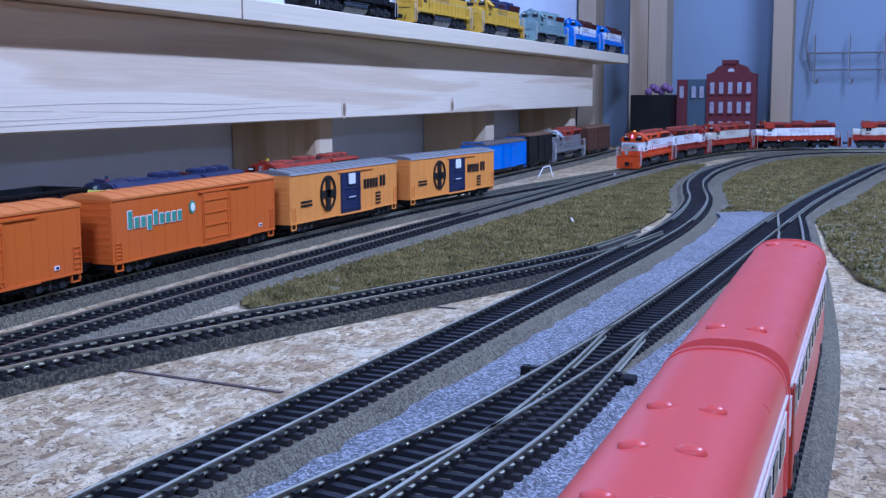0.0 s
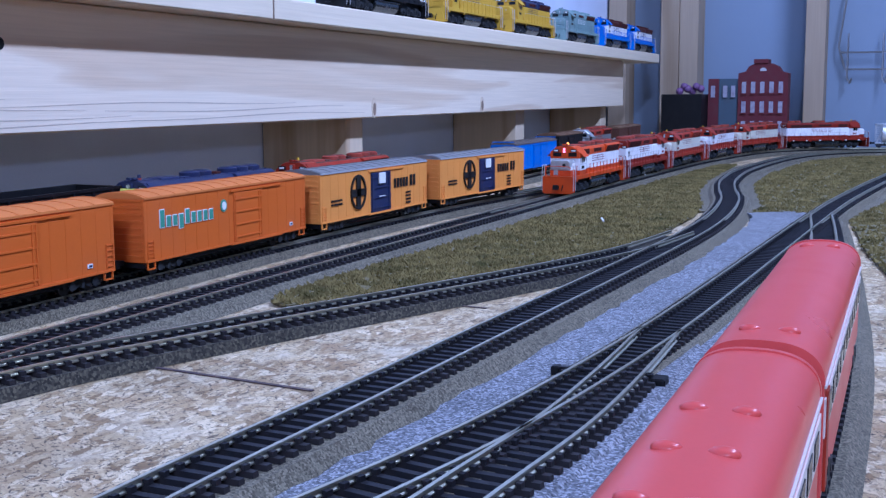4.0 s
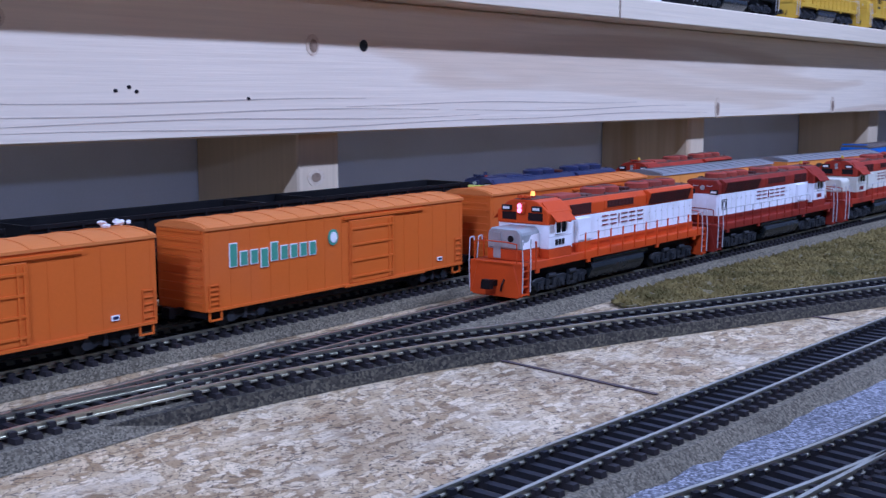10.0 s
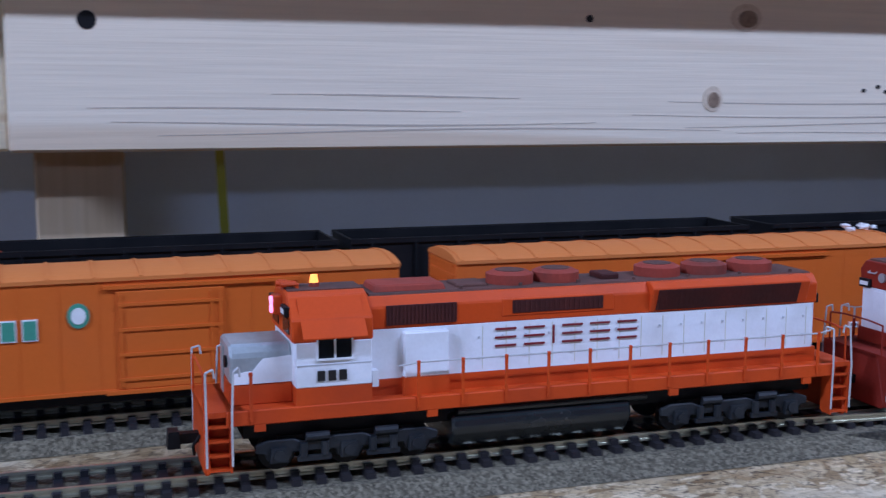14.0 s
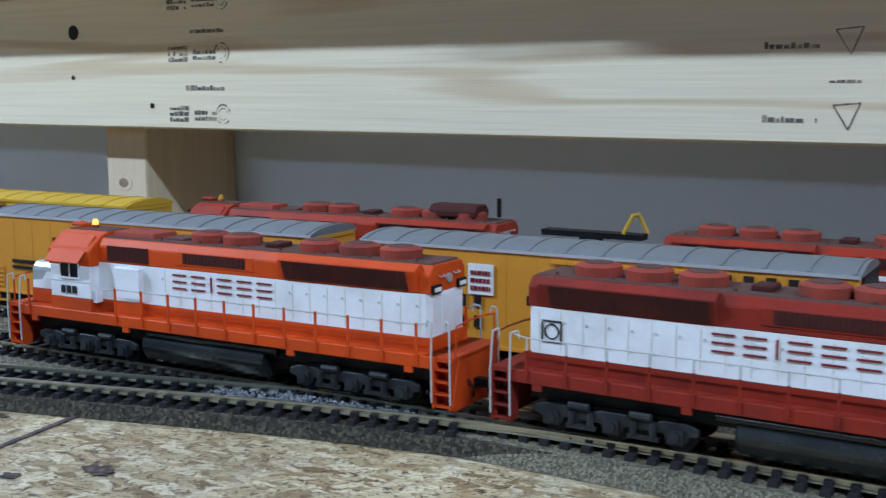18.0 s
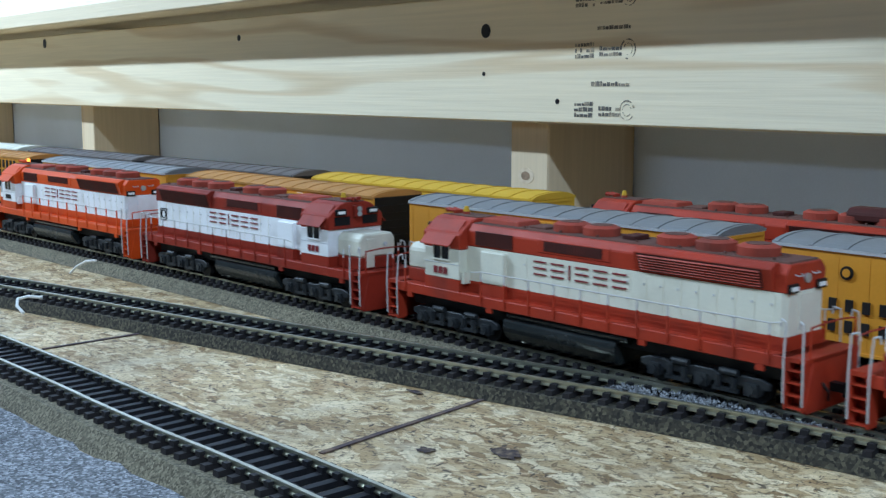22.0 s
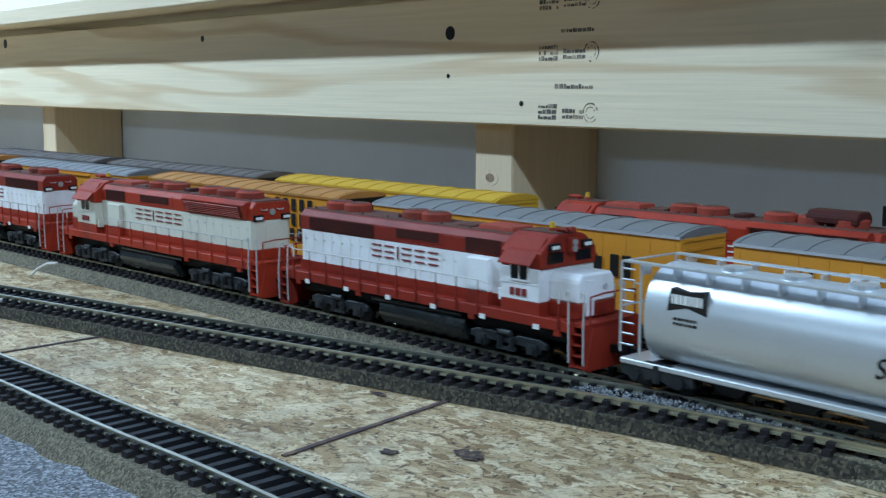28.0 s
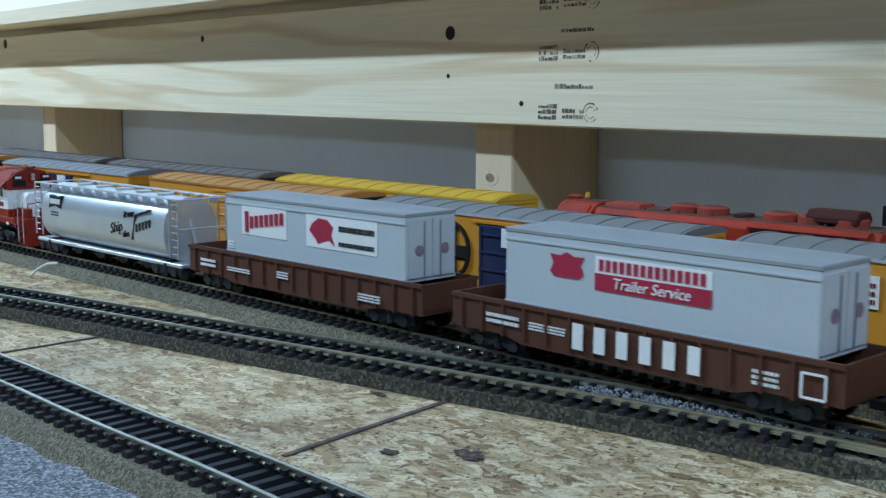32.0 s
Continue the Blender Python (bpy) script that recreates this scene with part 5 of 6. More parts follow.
            for xx, lean2 in ((a, 0.0006), (b, 0.0)):
                bm = bm_wire(B(), [(xx, s * 0.0176, 0.0045), (xx, s * 0.0180, 0.0190), (xx - e * lean2, s * 0.0174, 0.0318), (xx - e * 0.0022, s * 0.0164, 0.0326), (xx - e * 0.0026, s * 0.0164, 0.0300)], 0.00034, 6)
                part("step_handrail", bm, HANDRAIL, t, "thin pale grab rail")
        part("end_rail", bm_wire(B(), [(e * (h - 0.0006), -0.0140, 0.0200), (e * (h - 0.0006), -0.0140, 0.0305), (e * (h - 0.0006), -0.0060, 0.0312), (e * (h - 0.0006), 0.0060, 0.0312), (e * (h - 0.0006), 0.0140, 0.0305), (e * (h - 0.0006), 0.0140, 0.0200)], 0.00036, 6), lower, t)
        coupler(t, e * (h - 0.001), e)
        part("air_hose", bm_wire(B(), [(e * (h - 0.0004), 0.0060, 0.0110), (e * (h + 0.0018), 0.0058, 0.0080), (e * (h + 0.0014), 0.0050, 0.0050)], 0.0005, 6), BLACK, t)
        diesel_truck(t, e * (0.0655 if axles == 3 else 0.0600) * f, axles, 0.0208 if axles == 3 else 0.0285)
    tx0, tx1 = -0.0262 * f, 0.0338 * f
    part("fuel_tank", bm_prism(B(), [(-0.0150, 0.0128), (-0.0160, 0.0104), (-0.0160, 0.0078), (-0.0130, 0.0032), (-0.0105, 0.0020), (0.0105, 0.0020), (0.0130, 0.0032), (0.0160, 0.0078), (0.0160, 0.0104), (0.0150, 0.0128)], tx0, tx1), TANK, t, "satin black fuel tank", bevel=0.0009)
    for s in (-1, 1):
        part("air_tank", bm_rod(B(), (tx0 - 0.006, s * 0.0130, 0.0138), (tx1 - 0.002, s * 0.0130, 0.0138), 0.0019, 14), TANK, t, smooth=True)
    part("underframe", bm_box(B(), -h + 0.012, h - 0.012, -0.0105, 0.0105, 0.0100, 0.0160), BLACK, t)
    for s in (-1, 1):
        for k in (-0.0905, -0.0405, 0.0405, 0.0920):
            part("sill_bracket", bm_box(B(), k * f - 0.0016, k * f + 0.0016, min(s * 0.0160, s * 0.0172), max(s * 0.0160, s * 0.0172), 0.0138, 0.0160), lower, t)
        if axles == 2:
            for k in range(6):
                x = (-0.082 + k * 0.0325) * f
                part("sill_tab", bm_box(B(), x - 0.0016, x + 0.0016, min(s * 0.0172, s * 0.0176), max(s * 0.0172, s * 0.0176), 0.0150, 0.0170), TEXT_WHITE, t, "small white tab on the sill")
        xs = [h - 0.0630 * f - i * 0.0139 * f for i in range(11)]
        for x in xs + [h - 0.0135]:
            split = 0.0306 if lit or group != "train locomotives" else 0.0262
            bm = bm_box(B(), x - 0.00042, x + 0.00042, min(s * 0.0172, s * 0.0178), max(s * 0.0172, s * 0.0178), 0.0170, split)
            if split < 0.03:
                part("stanchion_top", bm_box(B(), x - 0.0003, x + 0.0003, min(s * 0.0172, s * 0.0177), max(s * 0.0172, s * 0.0177), split, 0.0306), HANDRAIL, t)
            part("stanchion", bm_rod(bm, (x, s * 0.0175, split - 0.0004), (x, s * 0.0175, split + 0.0006), 0.0006, 8), lower if upper is not LOCO_MAROON else LOCO_MAROON, t)
        part("side_handrail", bm_wire(B(), [(xs[0] + 0.006, s * 0.0175, 0.0300), (xs[0], s * 0.0175, 0.0308), (xs[-1], s * 0.0175, 0.0308), (-h + 0.0095, s * 0.0175, 0.0316)], 0.00026, 6), HANDRAIL if pale_rail else lower, t, "thin wire handrail")
    if mark:
        bm = B()
        u0 = -h + 0.0165
        for a, b, z0, z1 in ((u0, u0 + 0.0072, 0.0291, 0.0296), (u0, u0 + 0.0072, 0.0358, 0.0363), (u0, u0 + 0.0005, 0.0291, 0.0363), (u0 + 0.0067, u0 + 0.0072, 0.0291, 0.0363)):
            u_box(bm, side, a, b, 0.0120, 0.0126, z0, z1)
        bm_wire(bm, [(-side * (u0 + 0.0036 + 0.0024 * math.cos(a)), side * 0.0124, 0.0327 + 0.0024 * math.sin(a)) for a in (k * math.tau / 14 for k in range(15))], 0.0003, 4)
        part("square_mark", bm, TEXT_BLACK, t, "small dark square outline mark")
    # lettering on the seen flank, kept as plain outlined blocks
    letter_bars(t, side, (-0.0190 if side > 0 else -0.0350) * f, 0.0326, 6, 0.0068 * f, 0.0058, 0.0027 * f, 0.0125, letters, 11, "dark red lettering kept as fine bars", thick=0.105, narrow=2)
    letter_bars(t, side, -(c0 + c1) / 2 * side - 0.0050, 0.0272, 3, 0.0022, 0.0030, 0.0010, 0.0172, TEXT_RED if letters is TEXT_RED and not lit else TEXT_BLACK, 5, thick=0.36)
    return t


def covered_hopper(name, label):
    h = 0.087
    t = thing(name, label, "hopper car")
    def bulge(v, n):
        return math.copysign(abs(v) ** (2 / n), v)
    prof = [(0.0178 * bulge(math.cos(a), 2.2 if math.sin(a) > 0 else 2.6), 0.0283 + 0.0182 * bulge(math.sin(a), 2.2 if math.sin(a) > 0 else 2.6)) for a in (k * math.tau / 48 for k in range(48))]
    part("tank_body", bm_prism(B(), prof, -h + 0.013, h - 0.013), SILVER, t, "satin silver cylindrical body", smooth=True)
    part("side_sill", bm_box(B(), -h, h, -0.0150, 0.0150, 0.0082, 0.0104), SILVER, t, bevel=0.0004)
    for i in range(4):
        x = -0.042 + i * 0.028
        part("discharge_gate", bm_prism(B(), [(x - 0.010, 0.0100), (x - 0.004, 0.0035), (x + 0.004, 0.0035), (x + 0.010, 0.0100)], -0.010, 0.010, "y"), DARKGREY, t)
    bm = B()
    for s in (-1, 1):
        ys = sorted((s * 0.0135, s * 0.0168))
        bm_box(bm, -h + 0.002, h - 0.002, ys[0], ys[1], 0.0464, 0.0471)
        for k in range(12):
            x = -h + 0.010 + k * (2 * h - 0.020) / 11
            ys2 = sorted((s * 0.0105, s * 0.0155))
            bm_box(bm, x - 0.0003, x + 0.0003, ys2[0], ys2[1], 0.0425, 0.0465)
    part("roof_walk", bm, SILVER, t, "grey running board round the roof")
    for i in range(5):
        part("hatch", bm_rod(B(), (-0.048 + i * 0.024, 0, 0.0450), (-0.048 + i * 0.024, 0, 0.0474), 0.0050, 14), SILVER, t)
    for e in (-1, 1):
        a, b = sorted((e * h, e * (h - 0.0006)))
        bm = B()
        for s in (-1, 1):
            bm_rod(bm, (e * (h - 0.001), s * 0.016, 0.013), (e * (h - 0.001), s * 0.016, 0.0465), 0.0005, 6)
            bm_rod(bm, (e * (h - 0.010), s * 0.016, 0.013), (e * (h - 0.010), s * 0.016, 0.0465), 0.0005, 6)
            for k in range(8):
                z = 0.016 + k * 0.004
                bm_rod(bm, (e * (h - 0.001), s * 0.016, z), (e * (h - 0.007), s * 0.016, z), 0.00035, 5)
        bm_rod(bm, (e * (h - 0.001), -0.016, 0.0465), (e * (h - 0.001), 0.016, 0.0465), 0.0005, 6)
        bm_rod(bm, (e * (h - 0.001), -0.016, 0.030), (e * (h - 0.001), 0.016, 0.030), 0.0004, 6)
        part("end_cage_ladder", bm, SILVER, t, "pale end ladder")
        part("end_post", bm_rod(B(), (e * (h - 0.004), 0, 0.0112), (e * (h - 0.0135), 0, 0.034), 0.0012, 6), SILVER, t)
        truck(t, e * (h - 0.017), 2)
        coupler(t, e * h, e)
    part("dark_emblem", bm_prism(B(), [(0.0640, 0.0315), (0.0555, 0.0335), (0.0470, 0.0315), (0.0485, 0.0400), (0.0555, 0.0390), (0.0625, 0.0400)], 0.0140, 0.0176, "y"), TEXT_BLACK, t, "small black emblem kept plain")
    small_print(t, 1, -0.061, -0.051, 0.0270, 0.0305, 2, 0.0178, TEXT_BLACK, 4)
    small_print(t, 1, -0.062, -0.049, 0.0345, 0.0405, 1, 0.0177, TEXT_WHITE, 14)
    words(t, "Ship", 0.0088, 0.0215, 0.0174, 0.0235, TEXT_BLACK, 12, 0.35, 0.0007)
    words(t, "it on", 0.0056, 0.0350, 0.0170, 0.0335, TEXT_BLACK, 10, 0.3, 0.0009)
    words(t, "the", 0.0056, 0.0325, 0.0174, 0.0215, TEXT_BLACK, 10, 0.3, 0.0007)
    part("script_stroke", bm_prism(B(), [(-0.0385, 0.0205), (-0.0395, 0.0205), (-0.0445, 0.0355), (-0.0433, 0.0358)], 0.0150, 0.0180, "y"), TEXT_BLACK, t)
    part("script_stroke", bm_prism(B(), [(-0.0425, 0.0345), (-0.0570, 0.0385), (-0.0570, 0.0392), (-0.0425, 0.0355)], 0.0140, 0.0176, "y"), TEXT_BLACK, t)
    letter_bars(t, 1, 0.0435, 0.0255, 5, 0.0026, 0.0046, 0.0009, 0.0177, TEXT_BLACK, 21, "black script kept as plain blocks", thick=0.2, slant=0.0009)
    return t


def gondola(name, label, length, big_letters):
    h, w = length / 2, 0.0172
    t = thing(name, label, "gondola car", "gondolas with trailers")
    for s in (-1, 1):
        bm = B()
        ys = sorted((s * w, s * (w - 0.001)))
        bm_prism(bm, [(-h, 0.0100), (-h + 0.03, 0.0100), (-h + 0.04, 0.0075), (h - 0.04, 0.0075), (h - 0.03, 0.0100), (h, 0.0100), (h, 0.0235), (-h, 0.0235)], ys[0], ys[1], "y")
        ys = sorted((s * (w - 0.0006), s * (w + 0.0010)))
        bm_box(bm, -h, h, ys[0], ys[1], 0.0225, 0.0242)
        part("side_wall", bm, GONDOLA, t)
    part("deck", bm_box(B(), -h + 0.0005, h - 0.0005, -w + 0.0011, w - 0.0011, 0.0100, 0.0115), GONDOLA, t)
    for e in (-1, 1):
        a, b = sorted((e * h, e * (h - 0.0012)))
        part("end_wall", bm_box(B(), a, b, -w + 0.0012, w - 0.0012, 0.0116, 0.0240), GONDOLA, t)
        truck(t, e * (h - 0.024), 2)
        coupler(t, e * h, e)
    for s in (-1, 1):
        for i in range(15):
            u = -h + 0.006 + (length - 0.012) * i / 14
            part("side_post", u_box(B(), s, u - 0.0006, u + 0.0006, w, w + 0.0010, 0.0095, 0.0225), GONDOLA, t)
    if big_letters:
        letter_bars(t, 1, -0.0215, 0.0108, 6, 0.0050, 0.0100, 0.0055, w + 0.0012, TEXT_WHITE, 31, "large white lettering kept as bars", thick=0.22)
        small_print(t, 1, -0.068, -0.050, 0.0145, 0.0195, 2, w + 0.0010, TEXT_WHITE, 3)
        small_print(t, 1, -0.045, -0.026, 0.0145, 0.0180, 3, w + 0.0003, TEXT_WHITE, 13)
        small_print(t, 1, 0.056, 0.066, 0.0120, 0.0180, 3, w + 0.0003, TEXT_WHITE, 23)
        part("white_frame", bm_wire(B(), [(-0.083, w + 0.0012, 0.0115), (-0.0745, w + 0.0012, 0.0115), (-0.0745, w + 0.0012, 0.0195), (-0.083, w + 0.0012, 0.0195), (-0.083, w + 0.0012, 0.0115)], 0.0005, 4), TEXT_WHITE, t)
    else:
        small_print(t, 1, -0.080, -0.066, 0.0140, 0.0190, 2, w + 0.0010, TEXT_WHITE, 6)
        small_print(t, 1, -0.055, -0.035, 0.0140, 0.0165, 2, w + 0.0010, TEXT_WHITE, 7)
        small_print(t, 1, -0.012, -0.003, 0.0150, 0.0190, 3, w + 0.0010, TEXT_WHITE, 8)
        small_print(t, 1, 0.050, 0.065, 0.0120, 0.0160, 3, w + 0.0010, TEXT_WHITE, 9)
    return t


def trailer(name, label, second):
    """A grey road trailer body riding in a gondola: base at z = 0."""
    h, w, top = 0.0692, 0.0155, 0.0390
    t = thing(name, label, "trailer", "trailers in gondolas")
    part("body", bm_box(B(), -h, h, -w, w, 0.0085, top - 0.001), TRAILER, t, bevel=0.0005)
    part("roof", bm_box(B(), -h - 0.0003, h + 0.0003, -w - 0.0003, w + 0.0003, top - 0.002, top), TRAILER_ROOF, t, "grey trailer roof, darkened in colour for grazing light", bevel=0.0004)
    part("bottom_rail", bm_box(B(), -h, h, -w - 0.0004, w + 0.0004, 0.0080, 0.0096), TRAILER, t)
    for x in (-0.052, -0.039):
        for s in (-1, 1):
            y0, y1 = s * 0.0085, s * 0.0140
            whl = part("road_wheel", bm_rod(B(), (x, y0, 0.0045), (x, y1, 0.0045), 0.0058, 18), BLACK, t, "black rubber road wheel")
            part("wheel_hub", bm_rod(B(), (x, y1, 0.0045), (x, y1 + s * 0.0004, 0.0045), 0.0026, 12), GALV, whl)
    part("landing_leg", bm_box(B(), 0.030, 0.0325, -0.010, 0.010, -0.0034, 0.0086), DARKGREY, t)
    part("top_rail", bm_box(B(), -h, h, -w - 0.0005, w + 0.0005, top - 0.0050, top - 0.0042), TRAILER, t)
    for s in (-1, 1):
        ys = sorted((s * 0.0006, s * (w - 0.001)))
        d = part("rear_door", bm_box(B(), -h - 0.0008, -h, ys[0], ys[1], 0.0098, top - 0.003), TRAILER, t, "rear swing door")
        part("lock_rod", bm_rod(B(), (-h - 0.0012, s * 0.005, 0.0100), (-h - 0.0012, s * 0.005, top - 0.004), 0.0004, 6), GALV, d)
        part("door_disc", bm_rod(B(), (-h - 0.0008, s * 0.008, 0.022), (-h - 0.0011, s * 0.008, 0.022), 0.0026, 14), PLUM_DULL, d)
    if second:
        part("red_shield", bm_prism(B(), [(0.0300, 0.0222), (0.0430, 0.0222), (0.0448, 0.0240), (0.0432, 0.0275), (0.0450, 0.0308), (0.0400, 0.0305), (0.0365, 0.0320), (0.0330, 0.0305), (0.0280, 0.0308), (0.0298, 0.0275), (0.0282, 0.0240)], w, w + 0.0004, "y"), TEXT_CRIMSON, t, "small red shield kept plain")
        part("white_band", u_box(B(), 1, -0.0225, 0.0288, w, w + 0.0003, 0.0258, 0.0322), TEXT_WHITE, t)
        letter_bars(t, 1, -0.0205, 0.0268, 15, 0.0020, 0.0043, 0.0012, w + 0.0004, TEXT_CRIMSON, 41, "red lettering kept as bars", thick=0.3)
        part("red_band", u_box(B(), 1, -0.0225, 0.0288, w, w + 0.0004, 0.0194, 0.0258), TEXT_CRIMSON, t)
        words(t, "Trailer Service", 0.0058, 0.0032, w + 0.0006, 0.0209, TEXT_WHITE, shear=0.2)
    else:
        part("white_panel", u_box(B(), 1, -0.0545, -0.0171, w, w + 0.0003, 0.0190, 0.0342), TEXT_WHITE, t)
        letter_bars(t, 1, -0.0515, 0.0220, 8, 0.0028, 0.0060, 0.0014, w + 0.0005, TEXT_CRIMSON, 51, "slanted red lettering kept as bars", thick=0.35, slant=0.0006, heights=((-0.25, 1.5),) + ((0, 1),) * 7)
        part("white_panel", u_box(B(), 1, -0.0011, 0.0505, w, w + 0.0003, 0.0180, 0.0335), TEXT_WHITE, t)
        part("red_blot", bm_prism(B(), [(-0.0205, 0.0196), (-0.0165, 0.0222), (-0.0125, 0.0212), (-0.0080, 0.0198), (-0.0060, 0.0222), (-0.0015, 0.0258), (-0.0035, 0.0292), (-0.0085, 0.0322), (-0.0150, 0.0318), (-0.0195, 0.0285), (-0.0180, 0.0248)], w, w + 0.0005, "y"), TEXT_CRIMSON, t, "red animal mark kept as a plain blot")
        small_print(t, 1, 0.0235, 0.0485, 0.0270, 0.0318, 1, w + 0.0004, TEXT_BLACK, 52)
        small_print(t, 1, 0.0235, 0.0485, 0.0200, 0.0238, 1, w + 0.0004, TEXT_BLACK, 53)
        small_print(t, 1, -0.0675, -0.0615, 0.0105, 0.0150, 3, w + 0.0002, TEXT_WHITE, 54)
    return t


def coach(name, label, vents):
    """A streamlined coach with a low domed roof, a window stripe and pairs of roof vents at the given places along it."""
    h, w, eave, rise = 0.1055, 0.0152, 0.0375, 0.0098
    t = thing(name, label, "passenger coach", "red passenger coaches")
    arc = [(w * math.copysign(abs(math.cos(a)) ** 0.75, math.cos(a)), eave + rise * math.sin(a) ** 0.85) for a in (math.pi * k / 36 for k in range(37))]
    part("roof", bm_prism(B(), arc, -h, h), COACH, t, "smooth domed red plastic roof", smooth=True)
    part("body", bm_box(B(), -h, h, -w, w, 0.0080, eave - 0.0001), COACH, t, bevel=0.0003)
    for e in (-1, 1):
        x0, x1 = sorted((e * (h - 0.0010), e * (h + 0.0010)))
        part("end_hood", bm_prism(B(), [(u * 1.012, eave + (z - eave) * 1.05) for u, z in arc], x0, x1), COACH, t, smooth=True)
        x0, x1 = sorted((e * (h + 0.0002), e * (h + 0.0040)))
        part("diaphragm", bm_box(B(), x0, x1, -0.0085, 0.0085, 0.0095, 0.0405), LOCO_RED, t, "dark red gangway diaphragm", bevel=0.0004)
    for s in (-1, 1):
        part("stripe", bm_box(B(), -h + 0.001, h - 0.001, min(s * w, s * (w + 0.0004)), max(s * w, s * (w + 0.0004)), 0.0235, 0.0335), COACH_STRIPE, t, "pale stripe along the windows")
        part("roof_gutter", bm_box(B(), -h, h, min(s * w, s * (w + 0.0006)), max(s * w, s * (w + 0.0006)), eave - 0.0010, eave - 0.0002), COACH_STRIPE, t)
        for i in range(11):
            x = -h + 0.0155 + i * 0.0178
            part("window", bm_box(B(), x - 0.0055, x + 0.0055, min(s * w, s * (w + 0.0007)), max(s * w, s * (w + 0.0007)), 0.0255, 0.0318), GLASS, t)
        part("door_panel", bm_box(B(), h - 0.0105, h - 0.0040, min(s * w, s * (w + 0.0008)), max(s * w, s * (w + 0.0008)), 0.0090, 0.0350), LOCO_RED, t, "recessed dark red end door")
        part("skirt", bm_box(B(), -h + 0.030, h - 0.030, min(s * (w - 0.001), s * w), max(s * (w - 0.001), s * w), 0.0050, 0.0080), COACH, t)
    for x in vents:
        for y in (-0.0050, 0.0050):
            z = eave + rise * (1 - (abs(y) / w) ** 2.6) ** 0.45
            bm = bmesh.new()
            bmesh.ops.create_uvsphere(bm, u_segments=14, v_segments=8, radius=1.0, matrix=Matrix.Translation((x, y, z - 0.0002)) @ Matrix.Diagonal((0.0021, 0.0030, 0.0014, 1)))
            part("roof_vent", bm, COACH, t, smooth=True)
    for e in (-1, 1):
        truck(t, e * (h - 0.03), 2)
        coupler(t, e * h, e)
    return t

# ---------------------------------------------------------------- stock standing on the two rear tracks
def stand(line, ob, y0, y1, z=RAIL_TOP, flip=False):
    """Place a car between two y's of a line."""
    a, b = line.find(max(y0, y1)), line.find(min(y0, y1))
    m = line.car((a + b) / 2, z, (b - a) / 2 * 0.7)
    ob.matrix_basis = m @ pose(0, 0, 0, 0, 0, 180) if flip else m
    return ob


JUICE = "orange boxcar with a ribbed roof and green lettering on the siding"
juice = boxcar("boxcar", JUICE, 0.196, ORANGE_BOX, ORANGE_ROOF, group="orange boxcars", decor="juice", door_u=0.017)
stand(SIDING, juice, 0.5945, 0.7905)
for y0 in (0.3698, 0.1465, -0.0715):
    a, b = SIDING.find(y0 + 0.196), SIDING.find(y0)
    copy_thing(juice, SIDING.car((a + b) / 2, RAIL_TOP, 0.065))
cross = boxcar("boxcar", "pale orange boxcar with a silver roof and navy door", 0.196, SF_ORANGE, SILVER_ROOF, NAVY, "orange boxcars", "cross", roof_label="dull silver ribbed roof", door_u=0.0037)
stand(SIDING, cross, 0.8144, 1.0105)
copy_thing(cross, SIDING.car(SIDING.find(1.1385), RAIL_TOP, 0.065))
bluecar = boxcar("boxcar", "bright blue boxcar standing on the rear track", 0.19, BLUE, SOOT_ROOF, decor="", height=0.0465)
stand(REAR, bluecar, 1.452, 1.642)
stand(REAR, boxcar("boxcar", "short black boxcar standing on the rear track", 0.13, BLACK, BROWN_ROOF), 1.656, 1.786)
plates = boxcar("boxcar", "yellow-orange boxcar with white signs and a silver roof", 0.195, YELLOW_BOX, SILVER_ROOF, group="yellow boxcars", decor="plates", door_u=0.01, end=BLACK)
stand(SIDING, plates, -0.2925, -0.0975)
yellow = boxcar("boxcar", "yellow-orange boxcar with a silver roof and navy door", 0.1925, YELLOW_BOX, SILVER_ROOF, NAVY, "yellow boxcars", "cross")
stand(SIDING, yellow, -0.5095, -0.317)
plain = boxcar("boxcar", "plain yellow-orange boxcar with a ribbed orange roof", 0.202, YELLOW_BOX, DULL_ROOF, group="yellow boxcars", decor="fruit", end=BLACK)
stand(SIDING, plain, -0.7407, -0.5386)
copy_thing(yellow, SIDING.car(SIDING.find(-0.864), RAIL_TOP, 0.065))
copy_thing(plain, SIDING.car(SIDING.find(-1.09), RAIL_TOP, 0.065))
copy_thing(yellow, SIDING.car(SIDING.find(-1.31), RAIL_TOP, 0.065))

hop = open_hopper("hopper_car", "empty black open hopper on the rear track", 0.182, "black hoppers")
stand(REAR, hop, 0.118, 0.300)
for y in (0.022, 0.403, 0.545):
    copy_thing(hop, REAR.car(REAR.find(y), RAIL_TOP, 0.06))
blue_loco = locomotive("locomotive", "dark blue diesel locomotive on the rear track", 1, NAVY, NAVY, NAVY, NAVY, STRAP, group="rear track locomotives", letters=YELLOW_ROOF, pale_rail=False, roof=NAVY)
part("nose_hood", bm_box(B(), 0.0785, 0.0955, -0.0112, 0.0112, 0.0370, 0.0470, 0.0008), STRAP, blue_loco, "yellow-green nose hood", bevel=0.0006)
stand(REAR, blue_loco, 0.648, 0.85)
red_loco = locomotive("locomotive", "dull red diesel locomotive on the rear track", 1, LOCO_RED, LOCO_RED, LOCO_RED, LOCO_RED, LOCO_RED, group="rear track locomotives", letters=TEXT_WHITE, pale_rail=False)
stand(REAR, red_loco, 0.87, 1.075)
